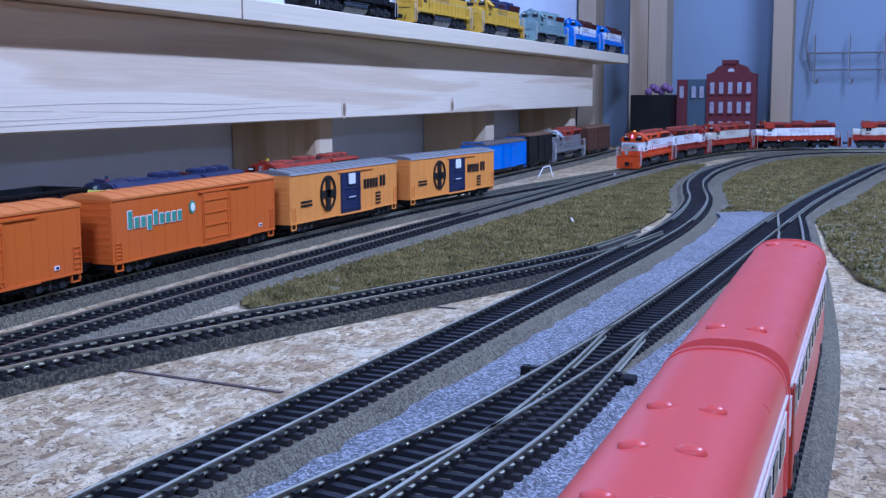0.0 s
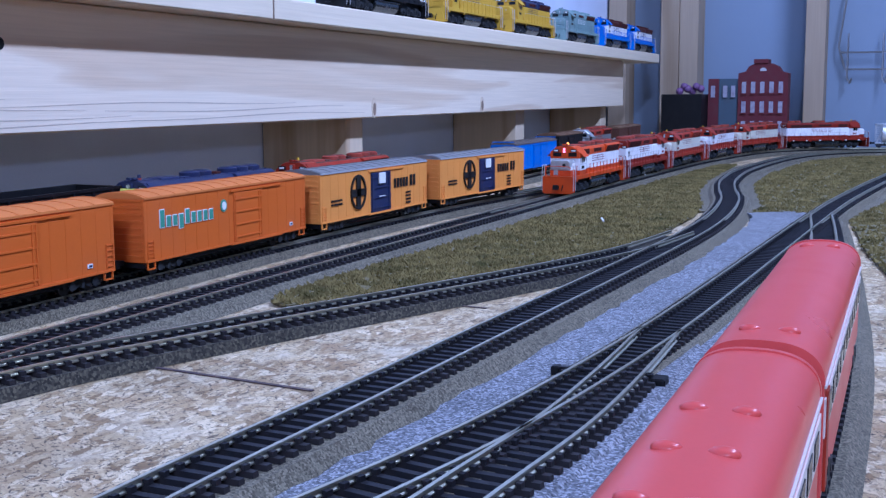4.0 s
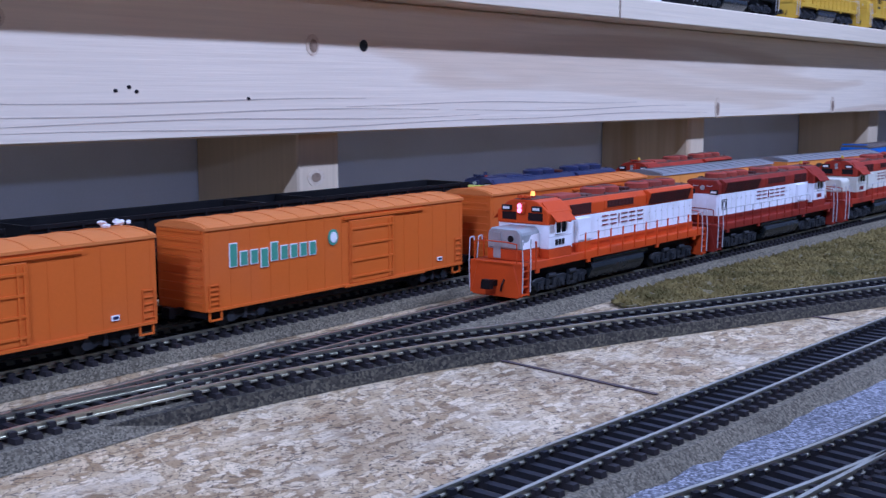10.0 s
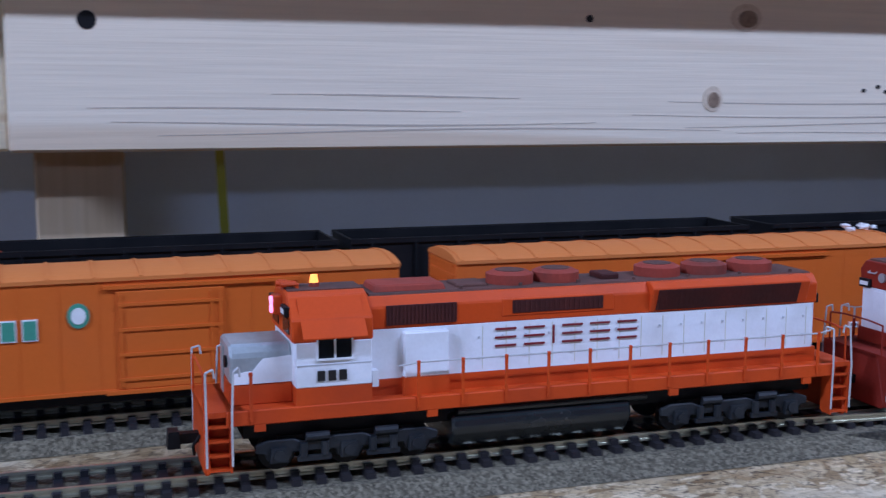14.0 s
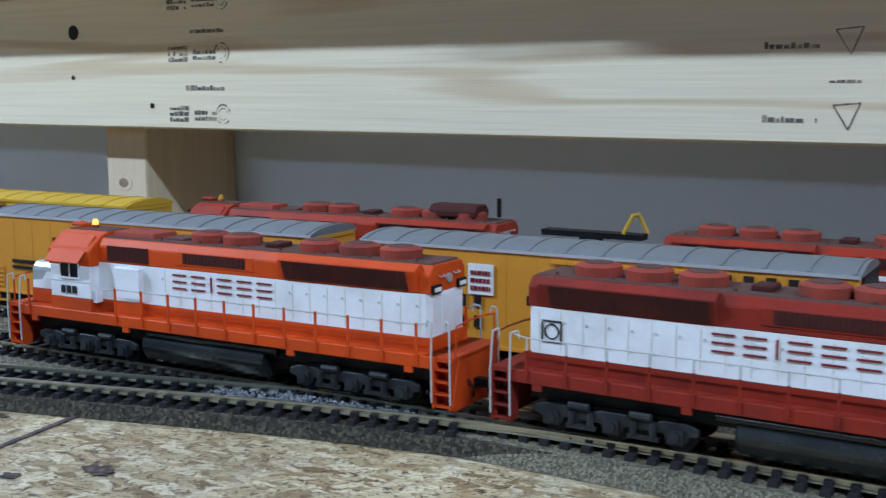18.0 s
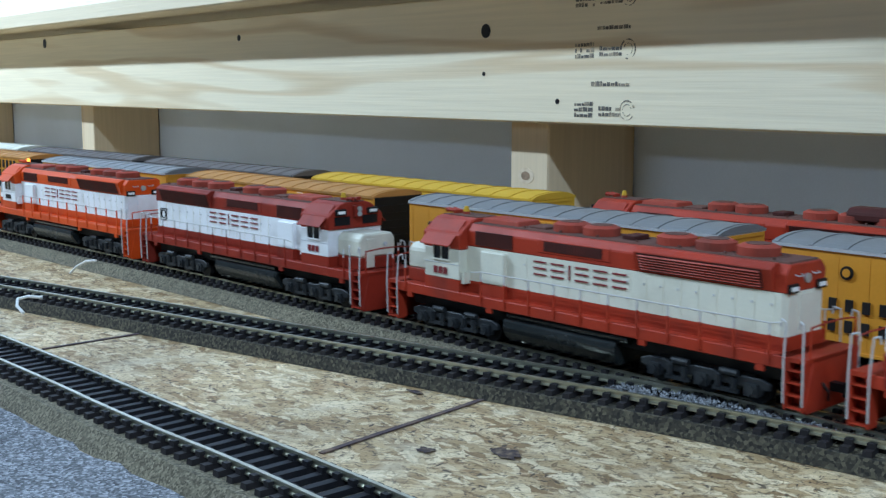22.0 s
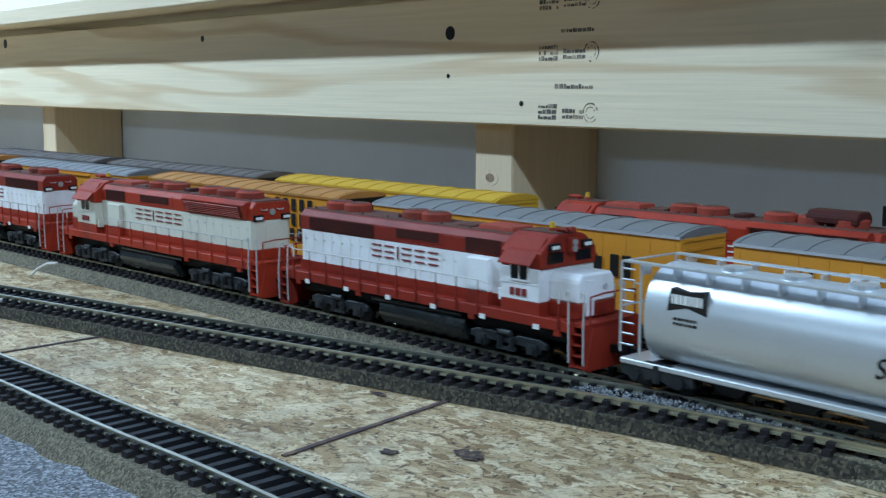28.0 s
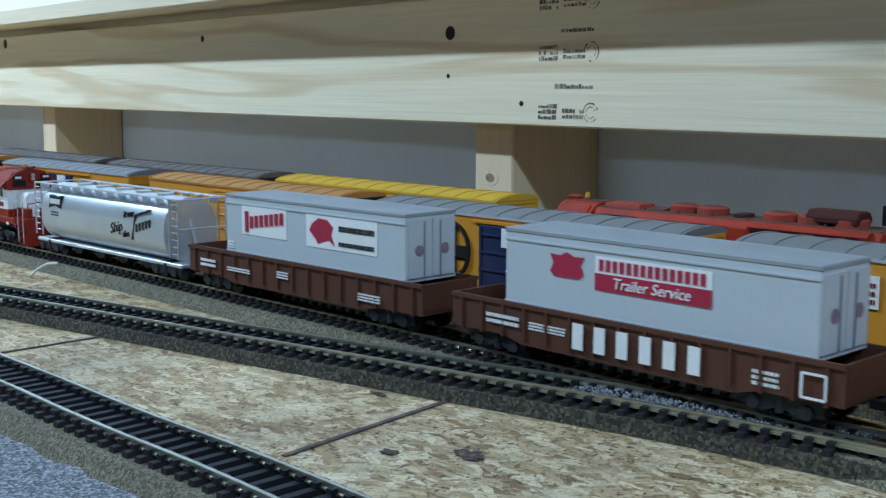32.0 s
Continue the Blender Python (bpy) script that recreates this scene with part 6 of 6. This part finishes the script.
white_rear = locomotive("locomotive", "orange-red locomotive with a white stripe on the rear track", -1, LOCO_RED, LOCO_RED, LOCO_ORANGE, WHITE, CREAM, group="rear track locomotives", pale_rail=False)
stand(REAR, white_rear, -0.194, 0.004, flip=True)
stack_loco = locomotive("locomotive", "dull red diesel locomotive with a dark roof hump, rear track", 1, LOCO_RED, LOCO_RED, LOCO_RED, LOCO_RED, LOCO_RED, group="rear track locomotives", letters=TEXT_WHITE, pale_rail=False)
part("roof_hump", bm_prism(B(), [(-0.007, 0.0515), (0.007, 0.0515), (0.007, 0.0548), (0.0045, 0.0572), (-0.0045, 0.0572), (-0.007, 0.0548)], -0.080, -0.056), GRILLE, stack_loco, "dark arched roof cover", bevel=0.0006)
part("thin_post", bm_rod(B(), (-0.0885, 0, 0.052), (-0.0885, 0, 0.0605), 0.0011, 8), BLACK, stack_loco)
stand(REAR, stack_loco, -0.461, -0.253)
flat = thing("flat_car", "black flat car with a low boom on the rear track", "flat car")
part("deck", bm_box(B(), -0.024, 0.024, -0.015, 0.015, 0.011, 0.014), BLACK, flat)
part("boom", bm_box(B(), -0.024, 0.022, -0.004, 0.004, 0.046, 0.0485), BLACK, flat)
part("boom_post", bm_box(B(), -0.004, 0.004, -0.004, 0.004, 0.014, 0.046), BLACK, flat)
part("hook_frame", bm_wire(B(), [(-0.024, -0.004, 0.0485), (-0.0205, -0.002, 0.0565), (-0.0195, 0.002, 0.0565), (-0.016, 0.004, 0.0485)], 0.0009, 5), YELLOW_ROOF, flat, "pale yellow end frame")
for e in (-1, 1):
    truck(flat, e * 0.012, 2, 0.012)
stand(REAR, flat, -0.249, -0.199)
ybox = boxcar("boxcar", "bright yellow boxcar on the rear track", 0.20, YELLOW_ROOF, YELLOW_ROOF)
stand(REAR, ybox, -0.676, -0.472)
dark = boxcar("boxcar", "dark brown boxcar with a grey roof on the rear track", 0.20, BRICKRED, SOOT_ROOF, end=BLACK)
stand(REAR, dark, -0.895, -0.695)
copy_thing(dark, REAR.car(REAR.find(-1.012), RAIL_TOP, 0.065))
cream = boxcar("boxcar", "cream boxcar at the end of the rear track", 0.20, CREAM, CREAM)
stand(REAR, cream, -1.335, -1.135)

far_loco = locomotive("locomotive", "silver and red diesel locomotive waiting on the rear track", 1, LOCO_RED, SILVER_ROOF, SILVER, SILVER_ROOF, SILVER_ROOF, group="", letters=LOCO_RED)
stand(REAR, far_loco, 1.80, 2.008)

stand(REAR, boxcar("boxcar", "weathered brown boxcar at the far end of the rear track", 0.19, GONDOLA, BROWN_ROOF), 2.035, 2.225)

# coaches beside the camera
stand(COACHLINE, coach("passenger_coach", "glossy red passenger coach with vents at both roof ends", (-0.089, 0.089)), 0.3230, 0.5340)
stand(COACHLINE, coach("passenger_coach", "glossy red passenger coach with a row of roof vents", [-0.050 + 0.0277 * k for k in range(6)]), 0.1010, 0.3120)

# locomotives shown on the shelf
shelf_stock = [(1.17, BLACK, "black diesel locomotive displayed on the shelf"), (1.43, YELLOW_ROOF, "yellow and blue diesel locomotive displayed on the shelf"), (1.68, YELLOW_ROOF, "yellow and blue diesel locomotive displayed on the shelf"), (1.95, TEAL, "grey-green diesel locomotive displayed on the shelf"), (2.20, BLUE, "blue and white diesel locomotive displayed on the shelf"), (2.435, BLUE, "blue and white diesel locomotive displayed on the shelf")]
for y, m, lb in shelf_stock:
    up = NAVY if m is YELLOW_ROOF else (GRILLE if m is BLUE else m)
    lo = locomotive("locomotive", lb, 1, up, m, m, WHITE if m is BLUE else m, m, group="shelf locomotives", letters=NAVY if m is not TEAL else WHITE, pale_rail=m is YELLOW_ROOF, roof=up, length=0.208)
    lo.matrix_basis = pose(-0.545, y, 0.2037, 0, 0, -90)

# ---------------------------------------------------------------- far end: factory building, boxes, rack
fac = thing("factory_building", "dark red brick model factory with a stepped gable", "model building")
FY = 2.60
part("wall", bm_prism(B(), [(-0.359, 0.0), (-0.255, 0.0), (-0.255, 0.161), (-0.270, 0.165), (-0.277, 0.176), (-0.290, 0.182), (-0.324, 0.182), (-0.337, 0.176), (-0.344, 0.165), (-0.359, 0.161)], FY, FY + 0.05, "y"), BRICKRED, fac)
part("wing_wall", bm_box(B(), -0.40, -0.3595, FY + 0.004, FY + 0.05, 0, 0.150), SLATE, fac, "slate-blue side wing")
part("wing_wall", bm_box(B(), -0.423, -0.4005, FY + 0.002, FY + 0.05, 0, 0.150), BRICKRED, fac)
for r in range(3):
    for c in range(5):
        x, z = -0.351 + c * 0.0192, 0.035 + r * 0.042
        wdw = part("window", bm_box(B(), x, x + 0.009, FY - 0.0015, FY, z, z + 0.024), DUSTY, fac, "pale dusty window")
        part("sill", bm_box(B(), x - 0.001, x + 0.010, FY - 0.003, FY - 0.0004, z - 0.003, z), BRICKRED, wdw)
part("arched_window", bm_prism(B(), [(-0.307 + 0.007 * math.cos(a), 0.166 + 0.007 * math.sin(a)) for a in (math.pi * k / 8 for k in range(9))], FY - 0.0015, FY, "y"), TRAILER, fac)
for x in (-0.417, -0.391, -0.374):
    part("window", bm_box(B(), x, x + 0.009, FY, FY + 0.003, 0.11, 0.135), DUSTY, fac)
part("parapet", bm_box(B(), -0.327, -0.297, FY - 0.003, FY + 0.052, 0.1822, 0.191), BRICKRED, fac)
bx = thing("black_box", "matt black cardboard box near the room corner", "box")
part("box_body", bm_box(B(), -0.511, -0.425, 2.53, 2.64, 0.0, 0.117), BLACK, bx, bevel=0.001)
pl = thing("purple_trinket", "small purple plastic trinket on the black box", "trinket")
for k in range(6):
    bm = bmesh.new()
    bmesh.ops.create_uvsphere(bm, u_segments=10, v_segments=6, radius=0.0085, matrix=Matrix.Translation((-0.482 + 0.009 * k, 2.585 + 0.006 * (k % 2), 0.1235 + 0.005 * ((k * 2) % 3))))
    part("bead", bm, PLUM, pl, smooth=True)
rack = thing("wire_rack", "galvanised wire rack with hooks on the end wall", "rack")
bm = B()
RY = BACK_Y - 0.02
bm_wire(bm, [(-0.15, RY, 0.34), (-0.165, RY, 0.22), (-0.15, RY, 0.17), (0.42, RY, 0.17)], 0.0022)
bm_wire(bm, [(-0.16, RY, 0.207), (0.42, RY, 0.207)], 0.0022)
part("frame", bm, GALV, rack)
for x in (-0.145, -0.072, 0.0, 0.075, 0.15):
    part("hook", bm_wire(B(), [(x, RY - 0.003, 0.248), (x, RY - 0.003, 0.15), (x + 0.006, RY - 0.01, 0.14), (x + 0.01, RY - 0.014, 0.15)], 0.0022), GALV, rack)
st = thing("hanging_strap", "yellow-green strap hanging behind the beam", "strap")
part("strap_band", bm_prism(B(), [(0.0830, 0.0), (0.0870, 0.0), (0.0822, 0.11), (0.0780, 0.11)], -0.590, -0.5885), STRAP, st)

# torn white scraps lying on one boxcar roof
rnd = random.Random(77)
scr = thing("paper_scrap", "small torn white scraps on a boxcar roof", "scrap")
for k in range(6):
    bm = bmesh.new()
    bmesh.ops.create_icosphere(bm, subdivisions=2, radius=1.0, matrix=Matrix.Translation((-0.4435 + rnd.uniform(-0.006, 0.006), 0.3285 + 0.0032 * k, 0.0630 + rnd.uniform(0, 0.0012))) @ Matrix.Rotation(rnd.uniform(0, 3), 4, "Z") @ Matrix.Diagonal((0.0021, 0.0010, 0.0009, 1)))
    for v in bm.verts:
        v.co += Vector((rnd.uniform(-1, 1), rnd.uniform(-1, 1), rnd.uniform(-1, 1))) * 0.0004
    part("scrap", bm, FLUFF, scr)

# loose wires by the tracks
def loose_wire(pts, label="short bent white feeder wire beside the track", r=0.0008):
    w = thing("feeder_wire", label, "wire", "feeder wires")
    part("wire", bm_wire(B(), pts, r), WIRE, w)


loose_wire([(-0.2880, -0.738, 0.0008), (-0.2895, -0.730, 0.006), (-0.2920, -0.721, 0.0100), (-0.2955, -0.713, 0.0112)])
loose_wire([(-0.2135, -0.603, 0.0050), (-0.2130, -0.611, 0.0075), (-0.2155, -0.617, 0.0100), (-0.2200, -0.614, 0.0112), (-0.2250, -0.608, 0.0110)])
loose_wire([(-0.34, -0.068, 0.001), (-0.341, -0.069, 0.008), (-0.352, -0.072, 0.0098)], r=0.0013)
loose_wire([(-0.452, 1.60, 0.003), (-0.449, 1.615, 0.016), (-0.442, 1.625, 0.018), (-0.436, 1.62, 0.003)])

loose_wire([(-0.333, 1.555, 0.0112), (-0.337, 1.570, 0.0118), (-0.338, 1.580, 0.0112)])
loose_wire([(-0.258, 1.035, 0.006), (-0.262, 1.045, 0.0075), (-0.266, 1.058, 0.006)])

# ---------------------------------------------------------------- ground cover
def sheet(name, outline, z, material, label, category, kind="structure"):
    bm = B()
    n = len(outline)
    lo = [bm.verts.new((x, y, 0.0003)) for x, y in outline]
    hi = [bm.verts.new((x, y, z)) for x, y in outline]
    bm.faces.new(hi)
    bm.faces.new(lo[::-1])
    for i in range(n):
        bm.faces.new((lo[i], lo[(i + 1) % n], hi[(i + 1) % n], hi[i]))
    bmesh.ops.triangulate(bm, faces=bm.faces[:])
    return solid(name, bm, material, label, category, kind=kind)


def wavy(line, off, y0, y1, step=0.01, jitter=0.002, seed=1):
    rnd = random.Random(seed)
    out = []
    y = y0
    while y < y1:
        p, a = line.at(line.find(y))
        out.append((p.x + off + rnd.uniform(-jitter, jitter), y))
        y += step
    return out


left_edge = wavy(NEAR, 0.0275, -0.8, 1.16, seed=2)
sheet("ballast_bed", left_edge + [(-0.15, 1.17), (-0.11, 1.20), (-0.083, 1.18), (-0.07, 0.9), (-0.062, 0.7), (-0.056, 0.5), (-0.055, 0.2), (-0.055, -0.8)], 0.0042, BALLAST, "loose grey-blue ballast between the near tracks", "ballast")


def shoulder(line, half, y0, y1, seed, label, inner=0.0):
    """A low gritty strip beside a track, a little uneven at its rims."""
    a, b = wavy(line, -(inner or half), y0, y1, 0.02, 0.002, seed), wavy(line, half, y0, y1, 0.02, 0.002, seed + 1)
    sheet("roadbed_shoulder", a[::-1] + b, 0.0022, CORK, label, "roadbed")


shoulder(NEAR, 0.043, 1.19, 2.05, 21, "gritty grey-green shoulder beside the curving track")
shoulder(INNER, 0.040, 1.19, 1.90, 23, "gritty grey-green shoulder beside the inner track")
shoulder(MAIN, 0.034, 0.62, 2.0, 25, "gritty grey-green shoulder beside the main line", 0.040)
shoulder(MAIN, 0.020, 0.10, 0.60, 27, "gritty grey-green shoulder beside the turnout", 0.040)


def turf(outline, seed, count, hgt=0.006):
    """Foam turf: a low base and many small uneven clumps."""
    sheet("turf_base", outline, 0.003, TURF, "olive-brown foam turf beside the track", "turf", "structure")
    rnd = random.Random(seed)
    xs, ys = [p[0] for p in outline], [p[1] for p in outline]

    def inside(x, y):
        hit = False
        for (x0, y0), (x1, y1) in zip(outline, outline[1:] + outline[:1]):
            if (y0 > y) != (y1 > y) and x < (x1 - x0) * (y - y0) / (y1 - y0) + x0:
                hit = not hit
        return hit
    verts, faces = [], []
    made = 0
    while made < count:
        x, y = rnd.uniform(min(xs), max(xs)), rnd.uniform(min(ys), max(ys))
        if not inside(x, y):
            continue
        made += 1
        for k in range(3):
            a, r, g = rnd.uniform(0, math.tau), rnd.uniform(0.0012, 0.003), hgt * rnd.uniform(0.5, 1.0)
            cx, cy = x + rnd.uniform(-0.002, 0.002), y + rnd.uniform(-0.002, 0.002)
            i = len(verts)
            for j in range(4):
                b = a + j * math.tau / 4
                verts.append((cx + r * math.cos(b), cy + r * math.sin(b), 0.0025))
            verts.append((cx + rnd.uniform(-1, 1) * r, cy + rnd.uniform(-1, 1) * r, g))
            for j in range(4):
                faces.append((i + j, i + (j + 1) % 4, i + 4))
    me = bpy.data.meshes.new("turf_clumps")
    me.from_pydata(verts, [], faces)
    me.materials.append(TUFT)
    tagged(new("turf_clumps", me), "rough olive clumps of foam turf", "turf", kind="stuff")


turf([(-0.344, 0.60), (-0.325, 0.585), (-0.300, 0.615), (-0.262, 0.70), (-0.225, 0.82), (-0.200, 0.95), (-0.196, 1.15), (-0.21, 1.26), (-0.24, 1.42), (-0.258, 1.6), (-0.27, 1.95), (-0.295, 1.95), (-0.316, 1.6), (-0.326, 1.2), (-0.338, 0.85), (-0.346, 0.65)], 3, 10000)
turf([(-0.148, 1.18), (-0.095, 1.19), (-0.080, 1.35), (-0.052, 1.65), (-0.02, 1.97), (0.07, 2.18), (0.2, 2.25), (0.2, 2.355), (0.02, 2.34), (-0.10, 2.27), (-0.165, 2.1), (-0.192, 1.8), (-0.19, 1.55), (-0.165, 1.38), (-0.145, 1.26)], 4, 7000)
turf([(-0.055, 1.16), (-0.035, 0.95), (-0.012, 0.80), (0.01, 0.75), (0.1, 0.74), (0.22, 0.75), (0.40, 1.2), (0.50, 2.2), (0.35, 2.2), (0.14, 2.12), (0.045, 1.95), (0.0, 1.62), (-0.03, 1.32)], 5, 21000)

# ---------------------------------------------------------------- tracks, single pieces last
railway(MAIN, "main line track curving round the table", -0.95, 1.05)
railway(SPUR, "track branching off the main line", -1, 1.0, skip=((0.68, 0.9), (0, 0.1)), bed_z=0.0056, shade=CORK_DARK, narrow=True)
railway(SPUR2, "track branching off the main line", -1.1, 1.0, skip=((0.0, 0.085),), bed_z=0.0056, shade=CORK_DARK, narrow=True)
railway(NEAR, "near track running beside the ballast", -0.9, 1.05)
railway(INNER, "inner track with a turnout", 0.2, 1.05, bed_z=0.006)
railway(INNER2, "turnout branch of the inner track", 0.2, 0.5, shade=BALLAST, skip=((0, 0.08),), bed_z=0.0055)
railway(COACHLINE, "track under the red coaches", 0.5, 0.9, bed_z=0.0052)
railway(SIDING, "siding holding the orange boxcars", -0.6, 0.75, bed_z=0.0058, skip=((0.0, 0.05),), narrow=True)
railway(REAR, "rear siding along the wall", 0.0, 0.01)

# loose gravel between the rails where the branch leaves the main line
rnd = random.Random(31)
verts, faces = [], []
for k in range(1500):
    y = -0.200 - 0.110 * rnd.random()
    p, _ = SPUR2.at(SPUR2.find(y))
    x, r = p.x + rnd.uniform(-0.0160, 0.0078), rnd.uniform(0.0004, 0.0011)
    i = len(verts)
    z = 0.0078 + rnd.uniform(0.0, 0.0008)
    verts += [(x - r, y, z), (x, y - r, z), (x + r, y, z), (x, y + r, z), (x, y, z + r), (x, y, z - r)]
    faces += [(i, i + 1, i + 4), (i + 1, i + 2, i + 4), (i + 2, i + 3, i + 4), (i + 3, i, i + 4), (i + 1, i, i + 5), (i + 2, i + 1, i + 5), (i + 3, i + 2, i + 5), (i, i + 3, i + 5)]
me = bpy.data.meshes.new("loose_gravel")
me.from_pydata(verts, [], faces)
me.materials.append(BALLAST)
tagged(new("loose_gravel", me), "loose grey gravel lying in the turnout", "gravel", kind="stuff")

# turnout motor and throw bar by the inner track
sw = thing("turnout_motor", "small black turnout throw beside the track", "turnout throw")
part("throw_body", bm_box(B(), -0.0965, -0.0905, 0.471, 0.480, 0.0045, 0.0082), BLACK, sw, bevel=0.0006)
part("throw_bar", bm_box(B(), -0.135, -0.096, 0.4735, 0.4765, 0.0082, 0.0092), TIE, sw)
part("throw_lug", bm_box(B(), -0.1375, -0.1340, 0.4725, 0.4775, 0.0045, 0.0095), BLACK, sw, bevel=0.0005)

# ---------------------------------------------------------------- the train
# metres travelled by the train's front, time by time
HEAD = [(0.0, -0.035), (2.0, 0.190), (4.5, 0.480), (7.0, 0.775), (9.0, 1.008), (11.0, 1.244), (13.0, 1.488), (14.5, 1.662), (16.5, 1.899), (19.0, 2.197), (21.0, 2.444), (23.0, 2.690), (28.0, 3.302), (32.0, 3.780)]
S0 = MAIN.find(1.65)
consist = []


def couple(ob, length, gap=0.0145, flip=False, half=None):
    back = sum(l + g for _, l, g, *_ in consist)
    consist.append((ob, length, gap, back + length / 2, flip, half or length * 0.29))


FR = "train locomotives"
couple(locomotive("locomotive", "bright orange and white diesel locomotive leading the train", 1, LOCO_ORANGE, LOCO_ORANGE, LOCO_ORANGE, WHITE, NOSE, group=FR, lit=True, length=0.216), 0.216, 0.0148)
couple(locomotive("locomotive", "weathered red and white diesel locomotive running backwards", -1, LOCO_WINE, LOCO_WINE, LOCO_WINE, WHITE, CREAM, group=FR, letters=TEXT_RED, length=0.215, mark=True), 0.215, 0.0178, flip=True)
couple(locomotive("locomotive", "red diesel locomotive with a cream stripe", 1, LOCO_RED, LOCO_RED, LOCO_RED, CREAM, CREAM, group=FR, louvres=True, length=0.2175), 0.2175, 0.0156)
couple(locomotive("locomotive", "red and white four-axle diesel locomotive", 1, LOCO_MAROON, LOCO_RED, LOCO_RED, WHITE, WHITE, axles=2, length=0.195, group=FR), 0.195, 0.017)
couple(locomotive("locomotive", "red diesel locomotive with a dirty cream stripe", 1, LOCO_RED, LOCO_RED, LOCO_RED, CREAM, CREAM, group=FR, louvres=True, length=0.218), 0.218, 0.0165)
couple(locomotive("locomotive", "red and white four-axle diesel locomotive running backwards", -1, LOCO_MAROON, LOCO_WINE, LOCO_WINE, WHITE, WHITE, axles=2, length=0.1955, group=FR), 0.1955, 0.014, flip=True)
couple(covered_hopper("covered_hopper", "silver cylindrical covered hopper car with black markings"), 0.176, 0.0125)
for k in range(4):
    g = gondola("gondola", "brown gondola car carrying a grey trailer" if k < 2 else "brown gondola car behind the trailers", 0.178 if k == 1 else 0.184, k == 1)
    couple(g, 0.178 if k == 1 else 0.184, 0.0195, half=0.06)
TRAILERS = [(7, trailer("trailer", "pale grey road trailer with white panels riding in a gondola", False), -0.0102), (8, trailer("trailer", "pale grey road trailer with a red band riding in a gondola", True), -0.0092)]


def travelled(t):
    for (t0, y0), (t1, y1) in zip(HEAD, HEAD[1:]):
        if t <= t1:
            break
    return S0 + y0 + (y1 - y0) * (t - t0) / (t1 - t0)


def motions():
    times = [k * 0.5 for k in range(65)]
    for ob, length, gap, mid, flip, half in consist:
        rows = []
        for t in times:
            m = MAIN.car(travelled(t) - mid, RAIL_TOP, half)
            rows.append((t, m @ pose(0, 0, 0, 0, 0, 180) if flip else m))
        walk(ob, rows)
    for i, tr, shift in TRAILERS:
        mid = consist[i][3]
        walk(tr, [(t, MAIN.car(travelled(t) - mid, RAIL_TOP, 0.06) @ pose(shift, 0, 0.0150)) for t in times])


motions()
